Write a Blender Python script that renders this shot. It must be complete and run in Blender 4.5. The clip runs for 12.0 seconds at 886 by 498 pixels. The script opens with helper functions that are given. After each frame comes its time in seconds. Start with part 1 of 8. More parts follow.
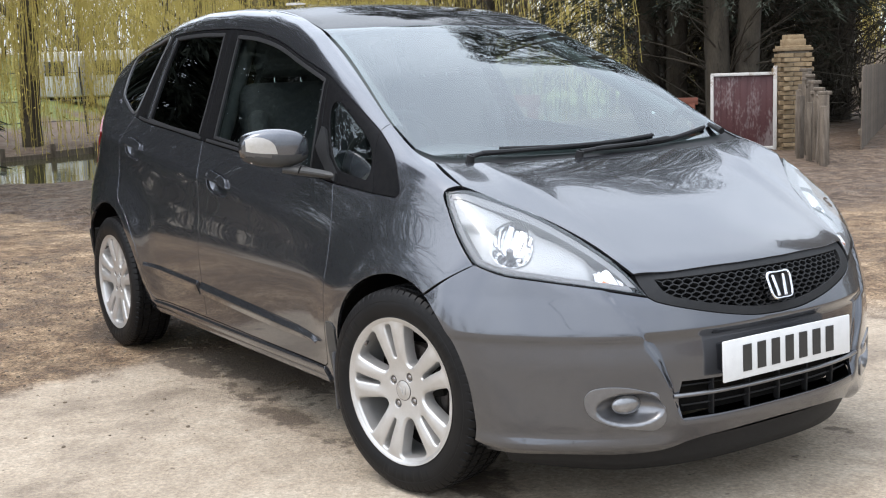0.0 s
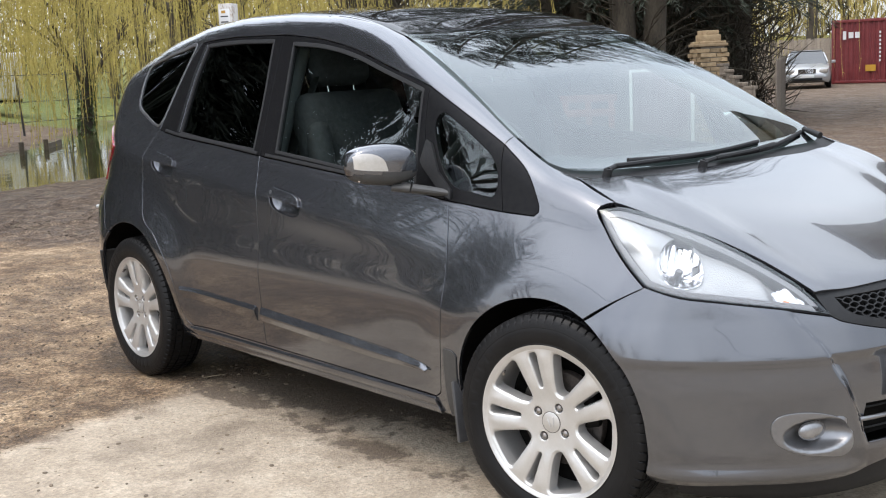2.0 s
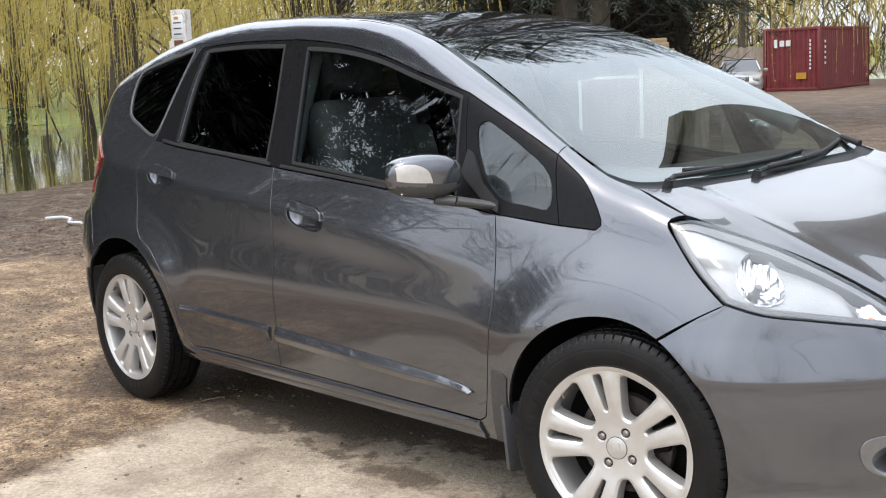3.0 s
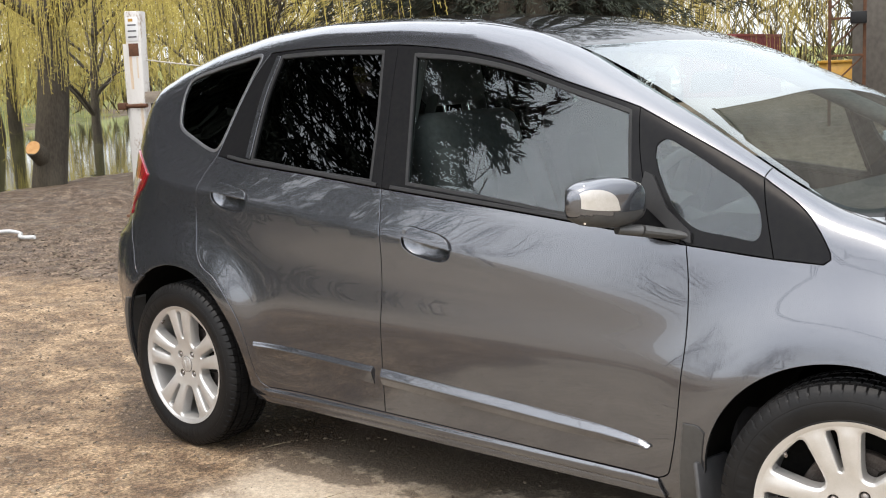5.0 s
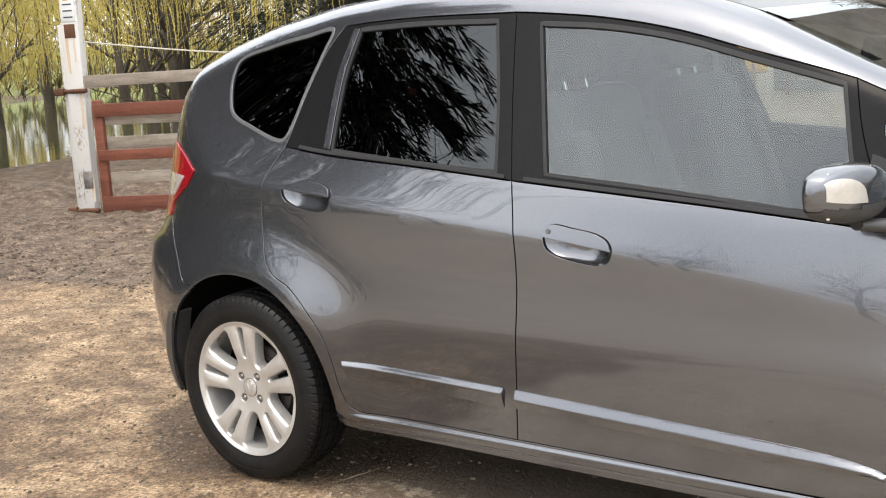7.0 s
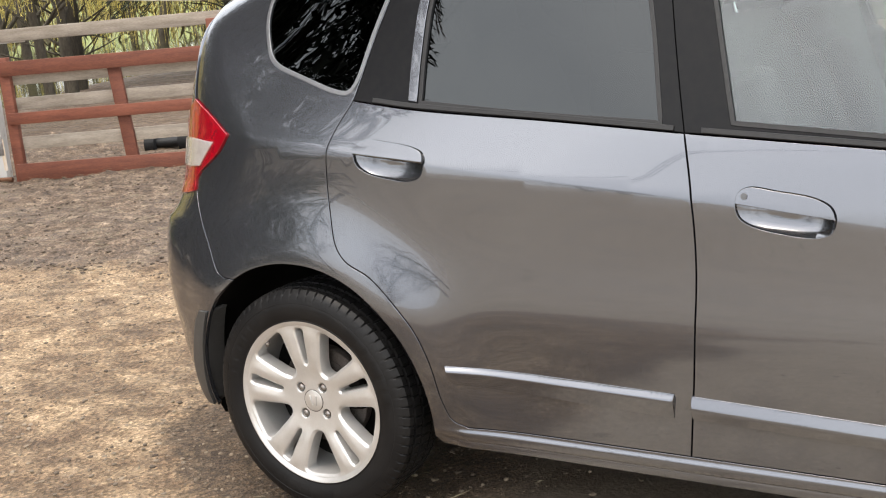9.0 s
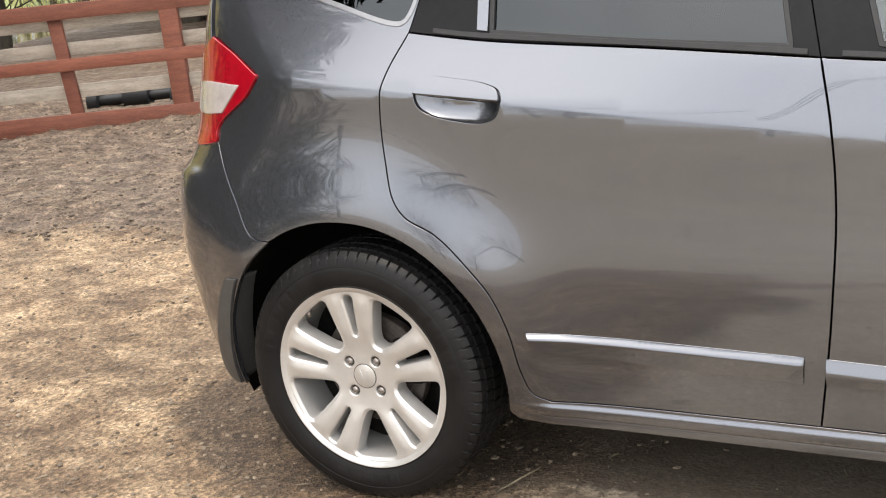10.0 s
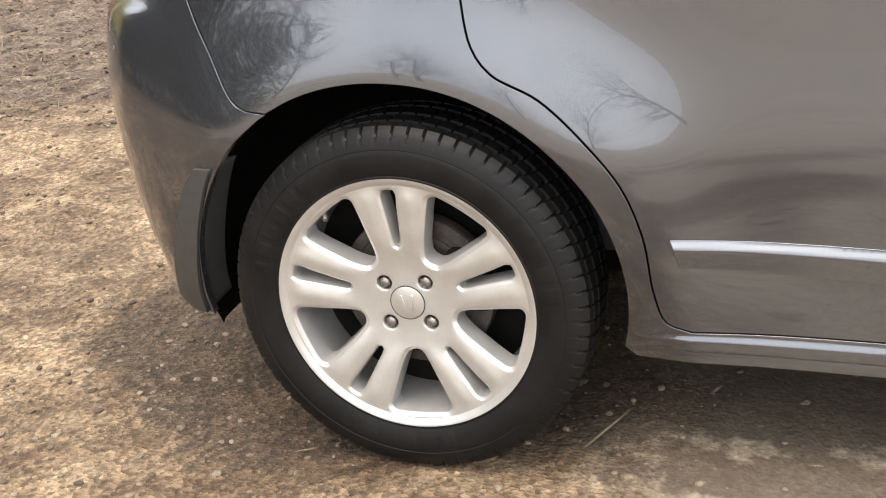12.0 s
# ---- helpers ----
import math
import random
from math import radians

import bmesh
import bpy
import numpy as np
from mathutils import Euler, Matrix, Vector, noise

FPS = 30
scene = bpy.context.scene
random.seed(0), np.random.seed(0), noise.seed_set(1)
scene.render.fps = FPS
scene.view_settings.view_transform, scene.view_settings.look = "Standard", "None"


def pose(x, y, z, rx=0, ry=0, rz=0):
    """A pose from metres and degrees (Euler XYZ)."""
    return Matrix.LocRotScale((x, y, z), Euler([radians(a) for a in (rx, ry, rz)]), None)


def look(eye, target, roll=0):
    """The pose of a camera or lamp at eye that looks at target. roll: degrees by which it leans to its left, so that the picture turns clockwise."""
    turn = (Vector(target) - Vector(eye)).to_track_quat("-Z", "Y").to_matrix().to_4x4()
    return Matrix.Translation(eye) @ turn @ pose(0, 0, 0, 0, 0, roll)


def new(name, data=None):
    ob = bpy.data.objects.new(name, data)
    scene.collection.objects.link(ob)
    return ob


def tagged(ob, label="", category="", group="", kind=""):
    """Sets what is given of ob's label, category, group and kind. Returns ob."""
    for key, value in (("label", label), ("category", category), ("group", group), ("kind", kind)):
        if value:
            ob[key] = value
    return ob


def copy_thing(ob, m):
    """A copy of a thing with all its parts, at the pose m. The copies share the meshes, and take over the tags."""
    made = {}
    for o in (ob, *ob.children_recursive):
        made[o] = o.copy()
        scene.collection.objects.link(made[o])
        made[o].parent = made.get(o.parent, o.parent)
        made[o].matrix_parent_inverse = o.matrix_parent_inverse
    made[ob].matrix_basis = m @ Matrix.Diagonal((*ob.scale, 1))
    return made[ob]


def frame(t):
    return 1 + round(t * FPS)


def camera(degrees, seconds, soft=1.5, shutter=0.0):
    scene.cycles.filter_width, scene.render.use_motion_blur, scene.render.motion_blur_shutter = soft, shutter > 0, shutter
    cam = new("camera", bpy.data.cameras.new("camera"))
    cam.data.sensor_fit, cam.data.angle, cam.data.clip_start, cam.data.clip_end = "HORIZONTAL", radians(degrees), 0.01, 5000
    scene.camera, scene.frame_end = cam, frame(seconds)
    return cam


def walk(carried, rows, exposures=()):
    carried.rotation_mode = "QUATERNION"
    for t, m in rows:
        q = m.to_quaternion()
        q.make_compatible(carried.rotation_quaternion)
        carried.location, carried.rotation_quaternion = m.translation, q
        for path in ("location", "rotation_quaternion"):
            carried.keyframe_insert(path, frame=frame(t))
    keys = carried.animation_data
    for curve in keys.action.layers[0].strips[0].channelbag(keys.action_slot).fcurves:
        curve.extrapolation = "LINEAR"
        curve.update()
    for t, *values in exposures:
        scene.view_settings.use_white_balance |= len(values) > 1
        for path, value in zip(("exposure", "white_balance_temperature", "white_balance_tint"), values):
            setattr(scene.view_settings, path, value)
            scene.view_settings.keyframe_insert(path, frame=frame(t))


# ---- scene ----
cam = camera(41.3, 12.0, soft=1.1)
METRES, EYE, TILT, LEAN, TURN = 8.0, 1.5, 0.0, 0.0, 0.0
PATH = [
    (0, (4.108, -2.541, 1.217), (2.461, -1.445, 0.921), -1.9),
    (0.5, (3.981, -2.655, 1.227), (2.354, -1.529, 0.932), -2.2),
    (1, (3.808, -2.725, 1.243), (2.208, -1.562, 0.947), -2.4),
    (1.5, (3.65, -2.823, 1.251), (2.084, -1.616, 0.95), -2.6),
    (2, (3.475, -2.98, 1.279), (1.951, -1.723, 0.971), -2.7),
    (2.5, (3.314, -3.051, 1.28), (1.83, -1.748, 0.972), -2.7),
    (3, (3.108, -3.098, 1.287), (1.661, -1.751, 0.987), -2.7),
    (3.2, (3.025, -3.132, 1.289), (1.595, -1.766, 0.992), -2.7),
    (5, (2.302, -3.278, 1.331), (0.97, -1.816, 1.032), -2.4),
    (5.5, (2.086, -3.313, 1.332), (0.779, -1.83, 1.028), -2.6),
    (6, (1.884, -3.338, 1.344), (0.604, -1.835, 1.024), -2.9),
    (6.5, (1.651, -3.315, 1.336), (0.411, -1.782, 1.006), -3.1),
    (7, (1.469, -3.29, 1.348), (0.268, -1.727, 1.004), -3.5),
    (8.8, (0.699, -3.072, 1.341), (-0.359, -1.43, 0.912), -4.9),
    (9, (0.603, -3.045, 1.333), (-0.439, -1.397, 0.888), -5.2),
    (9.5, (0.346, -2.991, 1.322), (-0.646, -1.326, 0.829), -5.8),
    (10, (0.157, -2.907, 1.28), (-0.779, -1.222, 0.749), -6.1),
    (10.5, (-0.058, -2.779, 1.244), (-0.91, -1.07, 0.649), -6.4),
    (11, (-0.282, -2.674, 1.195), (-1.052, -0.949, 0.539), -6.1),
    (11.5, (-0.461, -2.566, 1.158), (-1.156, -0.835, 0.438), -5.5),
    (12, (-0.608, -2.411, 1.109), (-1.23, -0.67, 0.345), -4.4),
]
walk(cam, [(t, look(eye, target, roll)) for t, eye, target, roll in PATH], exposures=[(0.0, -0.20, 6300, 11), (3.0, -0.06, 6500, 11), (5.0, 0.12, 6800, 11), (7.0, 0.27, 6950, 11), (9.0, 0.35, 6950, 11), (12.0, 0.44, 7000, 11)])
# ---- light ----
SUN_EL, SUN_AZ = radians(63), radians(192)
world = bpy.data.worlds.new("overcast_sky")
scene.world = world
world.use_nodes = True
wn, wl = world.node_tree.nodes, world.node_tree.links
wn.clear()
sky = wn.new("ShaderNodeTexSky")
sky.sky_type, sky.sun_disc = "NISHITA", False
sky.sun_elevation, sky.sun_rotation = SUN_EL, SUN_AZ
sky.air_density, sky.dust_density, sky.ozone_density = 1.0, 4.0, 1.0
wco = wn.new("ShaderNodeTexCoord")
cloud = wn.new("ShaderNodeTexNoise")
cloud.inputs["Scale"].default_value, cloud.inputs["Detail"].default_value, cloud.inputs["Roughness"].default_value = 2.2, 7, 0.55
cramp = wn.new("ShaderNodeValToRGB")
cramp.color_ramp.elements[0].position, cramp.color_ramp.elements[0].color = 0.30, (6.0, 6.6, 7.5, 1)
cramp.color_ramp.elements[1].position, cramp.color_ramp.elements[1].color = 0.68, (9.6, 10.2, 10.8, 1)
wmix = wn.new("ShaderNodeMix")
wmix.data_type = "RGBA"
wmix.inputs[0].default_value = 0.82
wbg = wn.new("ShaderNodeBackground")
wbg.inputs["Strength"].default_value = 0.20
wout = wn.new("ShaderNodeOutputWorld")
sep, grad, gmul = wn.new("ShaderNodeSeparateXYZ"), wn.new("ShaderNodeMapRange"), wn.new("ShaderNodeVectorMath")
grad.inputs["From Min"].default_value, grad.inputs["From Max"].default_value = 0.0, 1.0
grad.inputs["To Min"].default_value, grad.inputs["To Max"].default_value = 1.42, 2.0
gmul.operation = "SCALE"
zsq = wn.new("ShaderNodeMath")
zsq.operation = "MULTIPLY"
wl.new(wco.outputs["Generated"], sep.inputs[0]), wl.new(sep.outputs["Z"], zsq.inputs[0]), wl.new(sep.outputs["Z"], zsq.inputs[1]), wl.new(zsq.outputs[0], grad.inputs["Value"])
wl.new(wco.outputs["Generated"], cloud.inputs["Vector"])
wl.new(cloud.outputs["Fac"], cramp.inputs["Fac"])
wl.new(sky.outputs["Color"], wmix.inputs[6])
wl.new(cramp.outputs["Color"], wmix.inputs[7])
wl.new(wmix.outputs[2], gmul.inputs[0])
wl.new(gmul.outputs["Vector"], wbg.inputs["Color"])
wl.new(wbg.outputs["Background"], wout.inputs["Surface"])
veil, glow, gsum = wn.new("ShaderNodeVectorMath"), wn.new("ShaderNodeMapRange"), wn.new("ShaderNodeMath")
veil.operation, gsum.operation = "DOT_PRODUCT", "MULTIPLY"
veil.inputs[1].default_value = (math.sin(SUN_AZ) * math.cos(SUN_EL), math.cos(SUN_AZ) * math.cos(SUN_EL), math.sin(SUN_EL))
glow.inputs["From Min"].default_value, glow.inputs["From Max"].default_value = -0.3, 1.0
glow.inputs["To Min"].default_value, glow.inputs["To Max"].default_value = 0.58, 1.42
wl.new(wco.outputs["Generated"], veil.inputs[0]), wl.new(veil.outputs["Value"], glow.inputs["Value"])
wl.new(grad.outputs["Result"], gsum.inputs[0]), wl.new(glow.outputs["Result"], gsum.inputs[1]), wl.new(gsum.outputs[0], gmul.inputs["Scale"])
sun_lamp = bpy.data.lights.new("sun", "SUN")
sun_lamp.energy, sun_lamp.angle, sun_lamp.color = 1.4, radians(20), (1.0, 0.90, 0.78)
sun = new("sun", sun_lamp)
# the sky's rotation runs clockwise from +Y
sun_dir = Vector((math.sin(SUN_AZ) * math.cos(SUN_EL), math.cos(SUN_AZ) * math.cos(SUN_EL), math.sin(SUN_EL)))
sun.matrix_world = look(sun_dir * 60, (0, 0, 0))


# ---- materials ----
def material(name, colour, rough=0.6, metal=0.0, second=None, scale=20.0, bump=0.0, bump_scale=None, coat=0.0, rough2=None, spread=(0.35, 0.65), stretch=(1, 1, 1), detail=6, random_value=0.0, spec=0.5):
    """A procedural surface: two colours mixed by noise at two scales, with fine relief."""
    m = bpy.data.materials.new(name)
    m.use_nodes = True
    nt = m.node_tree
    n, l = nt.nodes, nt.links
    b = n["Principled BSDF"]
    b.inputs["Base Color"].default_value = (*colour, 1)
    b.inputs["Roughness"].default_value, b.inputs["Metallic"].default_value = rough, metal
    b.inputs["Specular IOR Level"].default_value = spec
    b.inputs["Coat Weight"].default_value, b.inputs["Coat Roughness"].default_value = coat, 0.015
    co, mp = n.new("ShaderNodeTexCoord"), n.new("ShaderNodeMapping")
    mp.inputs["Scale"].default_value = stretch
    l.new(co.outputs["Object"], mp.inputs["Vector"])
    out = None
    if second is not None:
        big, small = n.new("ShaderNodeTexNoise"), n.new("ShaderNodeTexNoise")
        big.inputs["Scale"].default_value, small.inputs["Scale"].default_value = scale, scale * 9
        big.inputs["Detail"].default_value, small.inputs["Detail"].default_value = detail, 3
        l.new(mp.outputs["Vector"], big.inputs["Vector"]), l.new(mp.outputs["Vector"], small.inputs["Vector"])
        mx = n.new("ShaderNodeMath")
        mx.operation = "MULTIPLY_ADD"
        mx.inputs[1].default_value = 0.4
        l.new(small.outputs["Fac"], mx.inputs[0])
        sc = n.new("ShaderNodeMath")
        sc.operation = "MULTIPLY"
        sc.inputs[1].default_value = 0.6
        l.new(big.outputs["Fac"], sc.inputs[0]), l.new(sc.outputs[0], mx.inputs[2])
        r = n.new("ShaderNodeValToRGB")
        r.color_ramp.elements[0].position, r.color_ramp.elements[1].position = spread
        r.color_ramp.elements[0].color, r.color_ramp.elements[1].color = (*colour, 1), (*second, 1)
        l.new(mx.outputs[0], r.inputs["Fac"])
        out = r.outputs["Color"]
        if rough2 is not None:
            mr = n.new("ShaderNodeMapRange")
            mr.inputs["From Min"].default_value, mr.inputs["From Max"].default_value = spread
            mr.inputs["To Min"].default_value, mr.inputs["To Max"].default_value = rough, rough2
            l.new(mx.outputs[0], mr.inputs["Value"]), l.new(mr.outputs["Result"], b.inputs["Roughness"])
    if random_value:
        info, hs, mm = n.new("ShaderNodeObjectInfo"), n.new("ShaderNodeHueSaturation"), n.new("ShaderNodeMapRange")
        mm.inputs["To Min"].default_value, mm.inputs["To Max"].default_value = 1 - random_value, 1 + random_value
        l.new(info.outputs["Random"], mm.inputs["Value"]), l.new(mm.outputs["Result"], hs.inputs["Value"])
        if out is None:
            hs.inputs["Color"].default_value = (*colour, 1)
        else:
            l.new(out, hs.inputs["Color"])
        out = hs.outputs["Color"]
    if out is not None:
        l.new(out, b.inputs["Base Color"])
    if bump:
        bn, bp = n.new("ShaderNodeTexNoise"), n.new("ShaderNodeBump")
        bn.inputs["Scale"].default_value, bn.inputs["Detail"].default_value = bump_scale or scale * 6, 8
        bp.inputs["Strength"].default_value, bp.inputs["Distance"].default_value = bump, 0.01
        l.new(mp.outputs["Vector"], bn.inputs["Vector"])
        l.new(bn.outputs["Fac"], bp.inputs["Height"]), l.new(bp.outputs["Normal"], b.inputs["Normal"])
    return m


def glass_material(name, tint, gloss=0.05):
    """A thin pane: what lies behind shows through its tint, and it mirrors more at a flat angle."""
    m = bpy.data.materials.new(name)
    m.use_nodes = True
    n, l = m.node_tree.nodes, m.node_tree.links
    n.clear()
    lw, pw, ma = n.new("ShaderNodeLayerWeight"), n.new("ShaderNodeMath"), n.new("ShaderNodeMath")
    lw.inputs["Blend"].default_value = 0.5
    pw.operation, ma.operation = "POWER", "MULTIPLY_ADD"
    pw.inputs[1].default_value, ma.inputs[1].default_value, ma.inputs[2].default_value = 4.0, 0.9, gloss
    l.new(lw.outputs["Facing"], pw.inputs[0]), l.new(pw.outputs[0], ma.inputs[0])
    tr, gl, mx, out = n.new("ShaderNodeBsdfTransparent"), n.new("ShaderNodeBsdfGlossy"), n.new("ShaderNodeMixShader"), n.new("ShaderNodeOutputMaterial")
    tr.inputs["Color"].default_value = (*tint, 1)
    gl.inputs["Color"].default_value, gl.inputs["Roughness"].default_value = (0.94, 0.985, 1.0, 1), 0.004
    l.new(ma.outputs[0], mx.inputs[0]), l.new(tr.outputs[0], mx.inputs[1]), l.new(gl.outputs[0], mx.inputs[2])
    l.new(mx.outputs[0], out.inputs["Surface"])
    return m


PAINT = material("grey_metallic_paint", (0.080, 0.083, 0.092), 0.18, 0.8, (0.098, 0.101, 0.112), 900, coat=1.0, spread=(0.4, 0.6))
PAINT_LOW = material("grey_moulded_plastic", (0.034, 0.033, 0.032), 0.5, 0.0, (0.046, 0.045, 0.043), 60, spec=0.35)
ALLOY_DARK = material("grey_satin_bezel", (0.14, 0.14, 0.145), 0.3, 0.7, (0.17, 0.17, 0.175), 60, coat=0.6)
BLACK_TRIM = material("black_window_trim", (0.006, 0.006, 0.007), 0.24, 0.0, (0.009, 0.009, 0.009), 60, spec=0.07)
SATIN_TRIM = material("dark_grey_trim", (0.035, 0.035, 0.037), 0.42, 0.0, (0.05, 0.05, 0.052), 60)
PLASTIC = material("black_plastic", (0.008, 0.008, 0.009), 0.55, 0.0, (0.014, 0.014, 0.014), 80, bump=0.1, spec=0.25)
DARK = material("underbody_black", (0.004, 0.004, 0.004), 0.8, 0.0, (0.010, 0.009, 0.008), 12, spec=0.05)
CABIN = material("black_cabin_cloth", (0.012, 0.012, 0.014), 0.85, 0.0, (0.026, 0.026, 0.03), 60, bump=0.2)
CABIN_GREY = material("grey_cabin_plastic", (0.06, 0.062, 0.066), 0.6, 0.0, (0.085, 0.087, 0.09), 40, bump=0.1)
CHROME = material("chrome", (0.82, 0.82, 0.83), 0.07, 1.0, (0.75, 0.75, 0.76), 40)
LAMP_SILVER = material("lamp_reflector", (0.78, 0.78, 0.79), 0.14, 0.95, (0.70, 0.70, 0.71), 40)
LAMP_GREY = material("lamp_housing_silver", (0.27, 0.275, 0.28), 0.38, 0.15, (0.32, 0.325, 0.33), 30)
LAMP_EDGE = material("lamp_edge_grey", (0.13, 0.13, 0.135), 0.4, 0.2, (0.16, 0.16, 0.165), 30)
ALLOY = material("silver_alloy", (0.43, 0.418, 0.40), 0.30, 0.62, (0.48, 0.467, 0.45), 30, coat=0.5, rough2=0.38)
BRAKE = material("dark_brake_iron", (0.075, 0.066, 0.060), 0.5, 0.6, (0.035, 0.026, 0.021), 30, rough2=0.7)
STEEL = material("worn_steel", (0.30, 0.29, 0.28), 0.4, 0.9, (0.16, 0.13, 0.11), 40, rough2=0.6)
RUBBER = material("tyre_rubber", (0.0045, 0.0045, 0.0048), 0.40, 0.0, (0.0085, 0.008, 0.0078), 14, bump=0.05, bump_scale=180, rough2=0.55, spec=0.16)
GLASS_CLEAR = glass_material("clear_car_glass", (0.74, 0.82, 0.785), 0.058)
GLASS_SCREEN = glass_material("windscreen_glass", (0.53, 0.62, 0.595), 0.104)
GLASS_DARK = glass_material("privacy_glass", (0.02, 0.02, 0.022), 0.036)
GLASS_LAMP = glass_material("lamp_lens", (0.95, 0.95, 0.95), 0.04)
ROOF_GLASS = material("black_glass_roof", (0.004, 0.004, 0.005), 0.03, 0.0, (0.006, 0.006, 0.006), 30, spec=0.35)
RED_LENS = material("red_lamp_lens", (0.24, 0.002, 0.009), 0.10, 0.0, (0.18, 0.002, 0.007), 60, coat=1.0)
CLEAR_LENS = material("clear_lamp_lens", (0.40, 0.36, 0.34), 0.12, 0.2, (0.30, 0.265, 0.25), 40, coat=1.0)
LENS_PALE = material("pale_lamp_lens", (0.36, 0.34, 0.31), 0.2, 0.0, (0.30, 0.28, 0.25), 60, coat=1.0)
FOG_GLASS = material("fog_lamp_glass", (0.25, 0.25, 0.255), 0.12, 0.6, (0.14, 0.14, 0.145), 60, coat=1.0)
AMBER = material("amber_bulb", (0.75, 0.22, 0.06), 0.25, 0.0, (0.6, 0.16, 0.05), 60)
PLATE_WHITE = material("white_plate_plastic", (0.60, 0.60, 0.59), 0.3, 0.0, (0.54, 0.54, 0.53), 30)
INK = material("black_ink", (0.012, 0.012, 0.013), 0.4, 0.0, (0.02, 0.02, 0.02), 60)
def bend(xs, ys, soft):
    """A smooth curve through rough knots: a dense table of straight pieces, softened."""
    g = np.arange(xs[0] - 0.6, xs[-1] + 0.6, 0.004)
    lo = ys[0] + (g - xs[0]) * (ys[1] - ys[0]) / (xs[1] - xs[0])
    hi = ys[-1] + (g - xs[-1]) * (ys[-1] - ys[-2]) / (xs[-1] - xs[-2])
    v = np.interp(g, xs, ys)
    v = np.where(g < xs[0], lo, np.where(g > xs[-1], hi, v))
    n = int(3 * soft / 0.004) + 1
    w = np.exp(-0.5 * (np.arange(-n, n + 1) * 0.004 / soft) ** 2)
    v = np.convolve(np.pad(v, n, mode="edge"), w / w.sum(), mode="valid")
    return lambda x: np.interp(x, g, v)


CREASE_Z = bend([-1.7, -1.354, -1.121, -0.837, -0.52, -0.228, 0.114, 0.477, 0.834, 1.3, 1.6], [1.03, 0.985, 0.956, 0.921, 0.887, 0.857, 0.817, 0.772, 0.715, 0.66, 0.64], 0.1)
CREASE_Y = bend([-1.7, -1.3, -0.8, 0.0, 0.8, 1.2, 1.5, 1.7], [0.775, 0.795, 0.804, 0.808, 0.806, 0.80, 0.79, 0.775], 0.12)
CREASE_K = bend([-1.4, 0.0, 0.4, 0.9, 1.3], [0.005, 0.005, 0.02, 0.10, 0.12], 0.1)
BELT_Z = bend([-1.7, -1.4, -0.934, -0.236, 0.3, 0.82, 1.19, 1.6], [1.20, 1.125, 1.06, 0.983, 0.935, 0.882, 0.855, 0.82], 0.08)
BELT_Y = bend([-1.7, -1.4, -0.934, -0.236, 0.3, 0.82, 1.19, 1.39, 1.6], [0.66, 0.70, 0.730, 0.762, 0.772, 0.766, 0.748, 0.725, 0.69], 0.08)
RAIL_Z = bend([-1.7, -1.3, -0.89, -0.318, 0.1, 0.625, 0.987, 1.3], [1.38, 1.40, 1.416, 1.411, 1.38, 1.223, 1.057, 1.0], 0.06)
RAIL_Y = bend([-1.7, -1.3, -0.89, -0.318, 0.1, 0.625, 0.987, 1.3], [0.53, 0.56, 0.579, 0.572, 0.58, 0.652, 0.69, 0.70], 0.08)
TOP_Z = bend([-1.85, -1.75, -1.65, -1.5, -1.3, -1.0, -0.7, -0.35, 0.0, 0.2, 0.363, 0.76, 1.165, 1.25, 1.4, 1.6, 1.8, 1.922, 2.02],
             [1.17, 1.26, 1.345, 1.41, 1.463, 1.511, 1.53, 1.523, 1.497, 1.455, 1.397, 1.195, 0.957, 0.938, 0.897, 0.826, 0.74, 0.674, 0.60], 0.035)
TOP_C = bend([-1.7, -0.5, 0.3, 0.9, 1.22, 1.4, 1.55, 1.8, 2.0], [0.12, 0.09, 0.085, -0.02, -0.05, -0.02, 0.07, 0.24, 0.35], 0.08)
NOSE_X = bend([0.05, 0.12, 0.2, 0.28, 0.44, 0.52, 0.6, 0.674, 0.75, 1.0], [1.86, 1.90, 1.955, 1.985, 1.985, 1.975, 1.95, 1.925, 1.90, 1.82], 0.012)
TAIL_X = bend([0.1, 0.25, 0.35, 0.55, 0.74, 0.80, 0.85, 1.1, 1.3, 1.42, 1.55], [-1.78, -1.84, -1.87, -1.89, -1.885, -1.85, -1.82, -1.79, -1.73, -1.69, -1.66], 0.025)
TAIL_Y = bend([0.2, 0.62, 0.80, 1.0, 1.4], [0.85, 0.86, 0.82, 0.785, 0.71], 0.05)
AXLES, WHEEL_Z = (1.25, -1.25), 0.305


def soft_max(a, b, k):
    h = np.maximum(k - np.abs(a - b), 0) / k
    return np.maximum(a, b) + h * h * k / 4


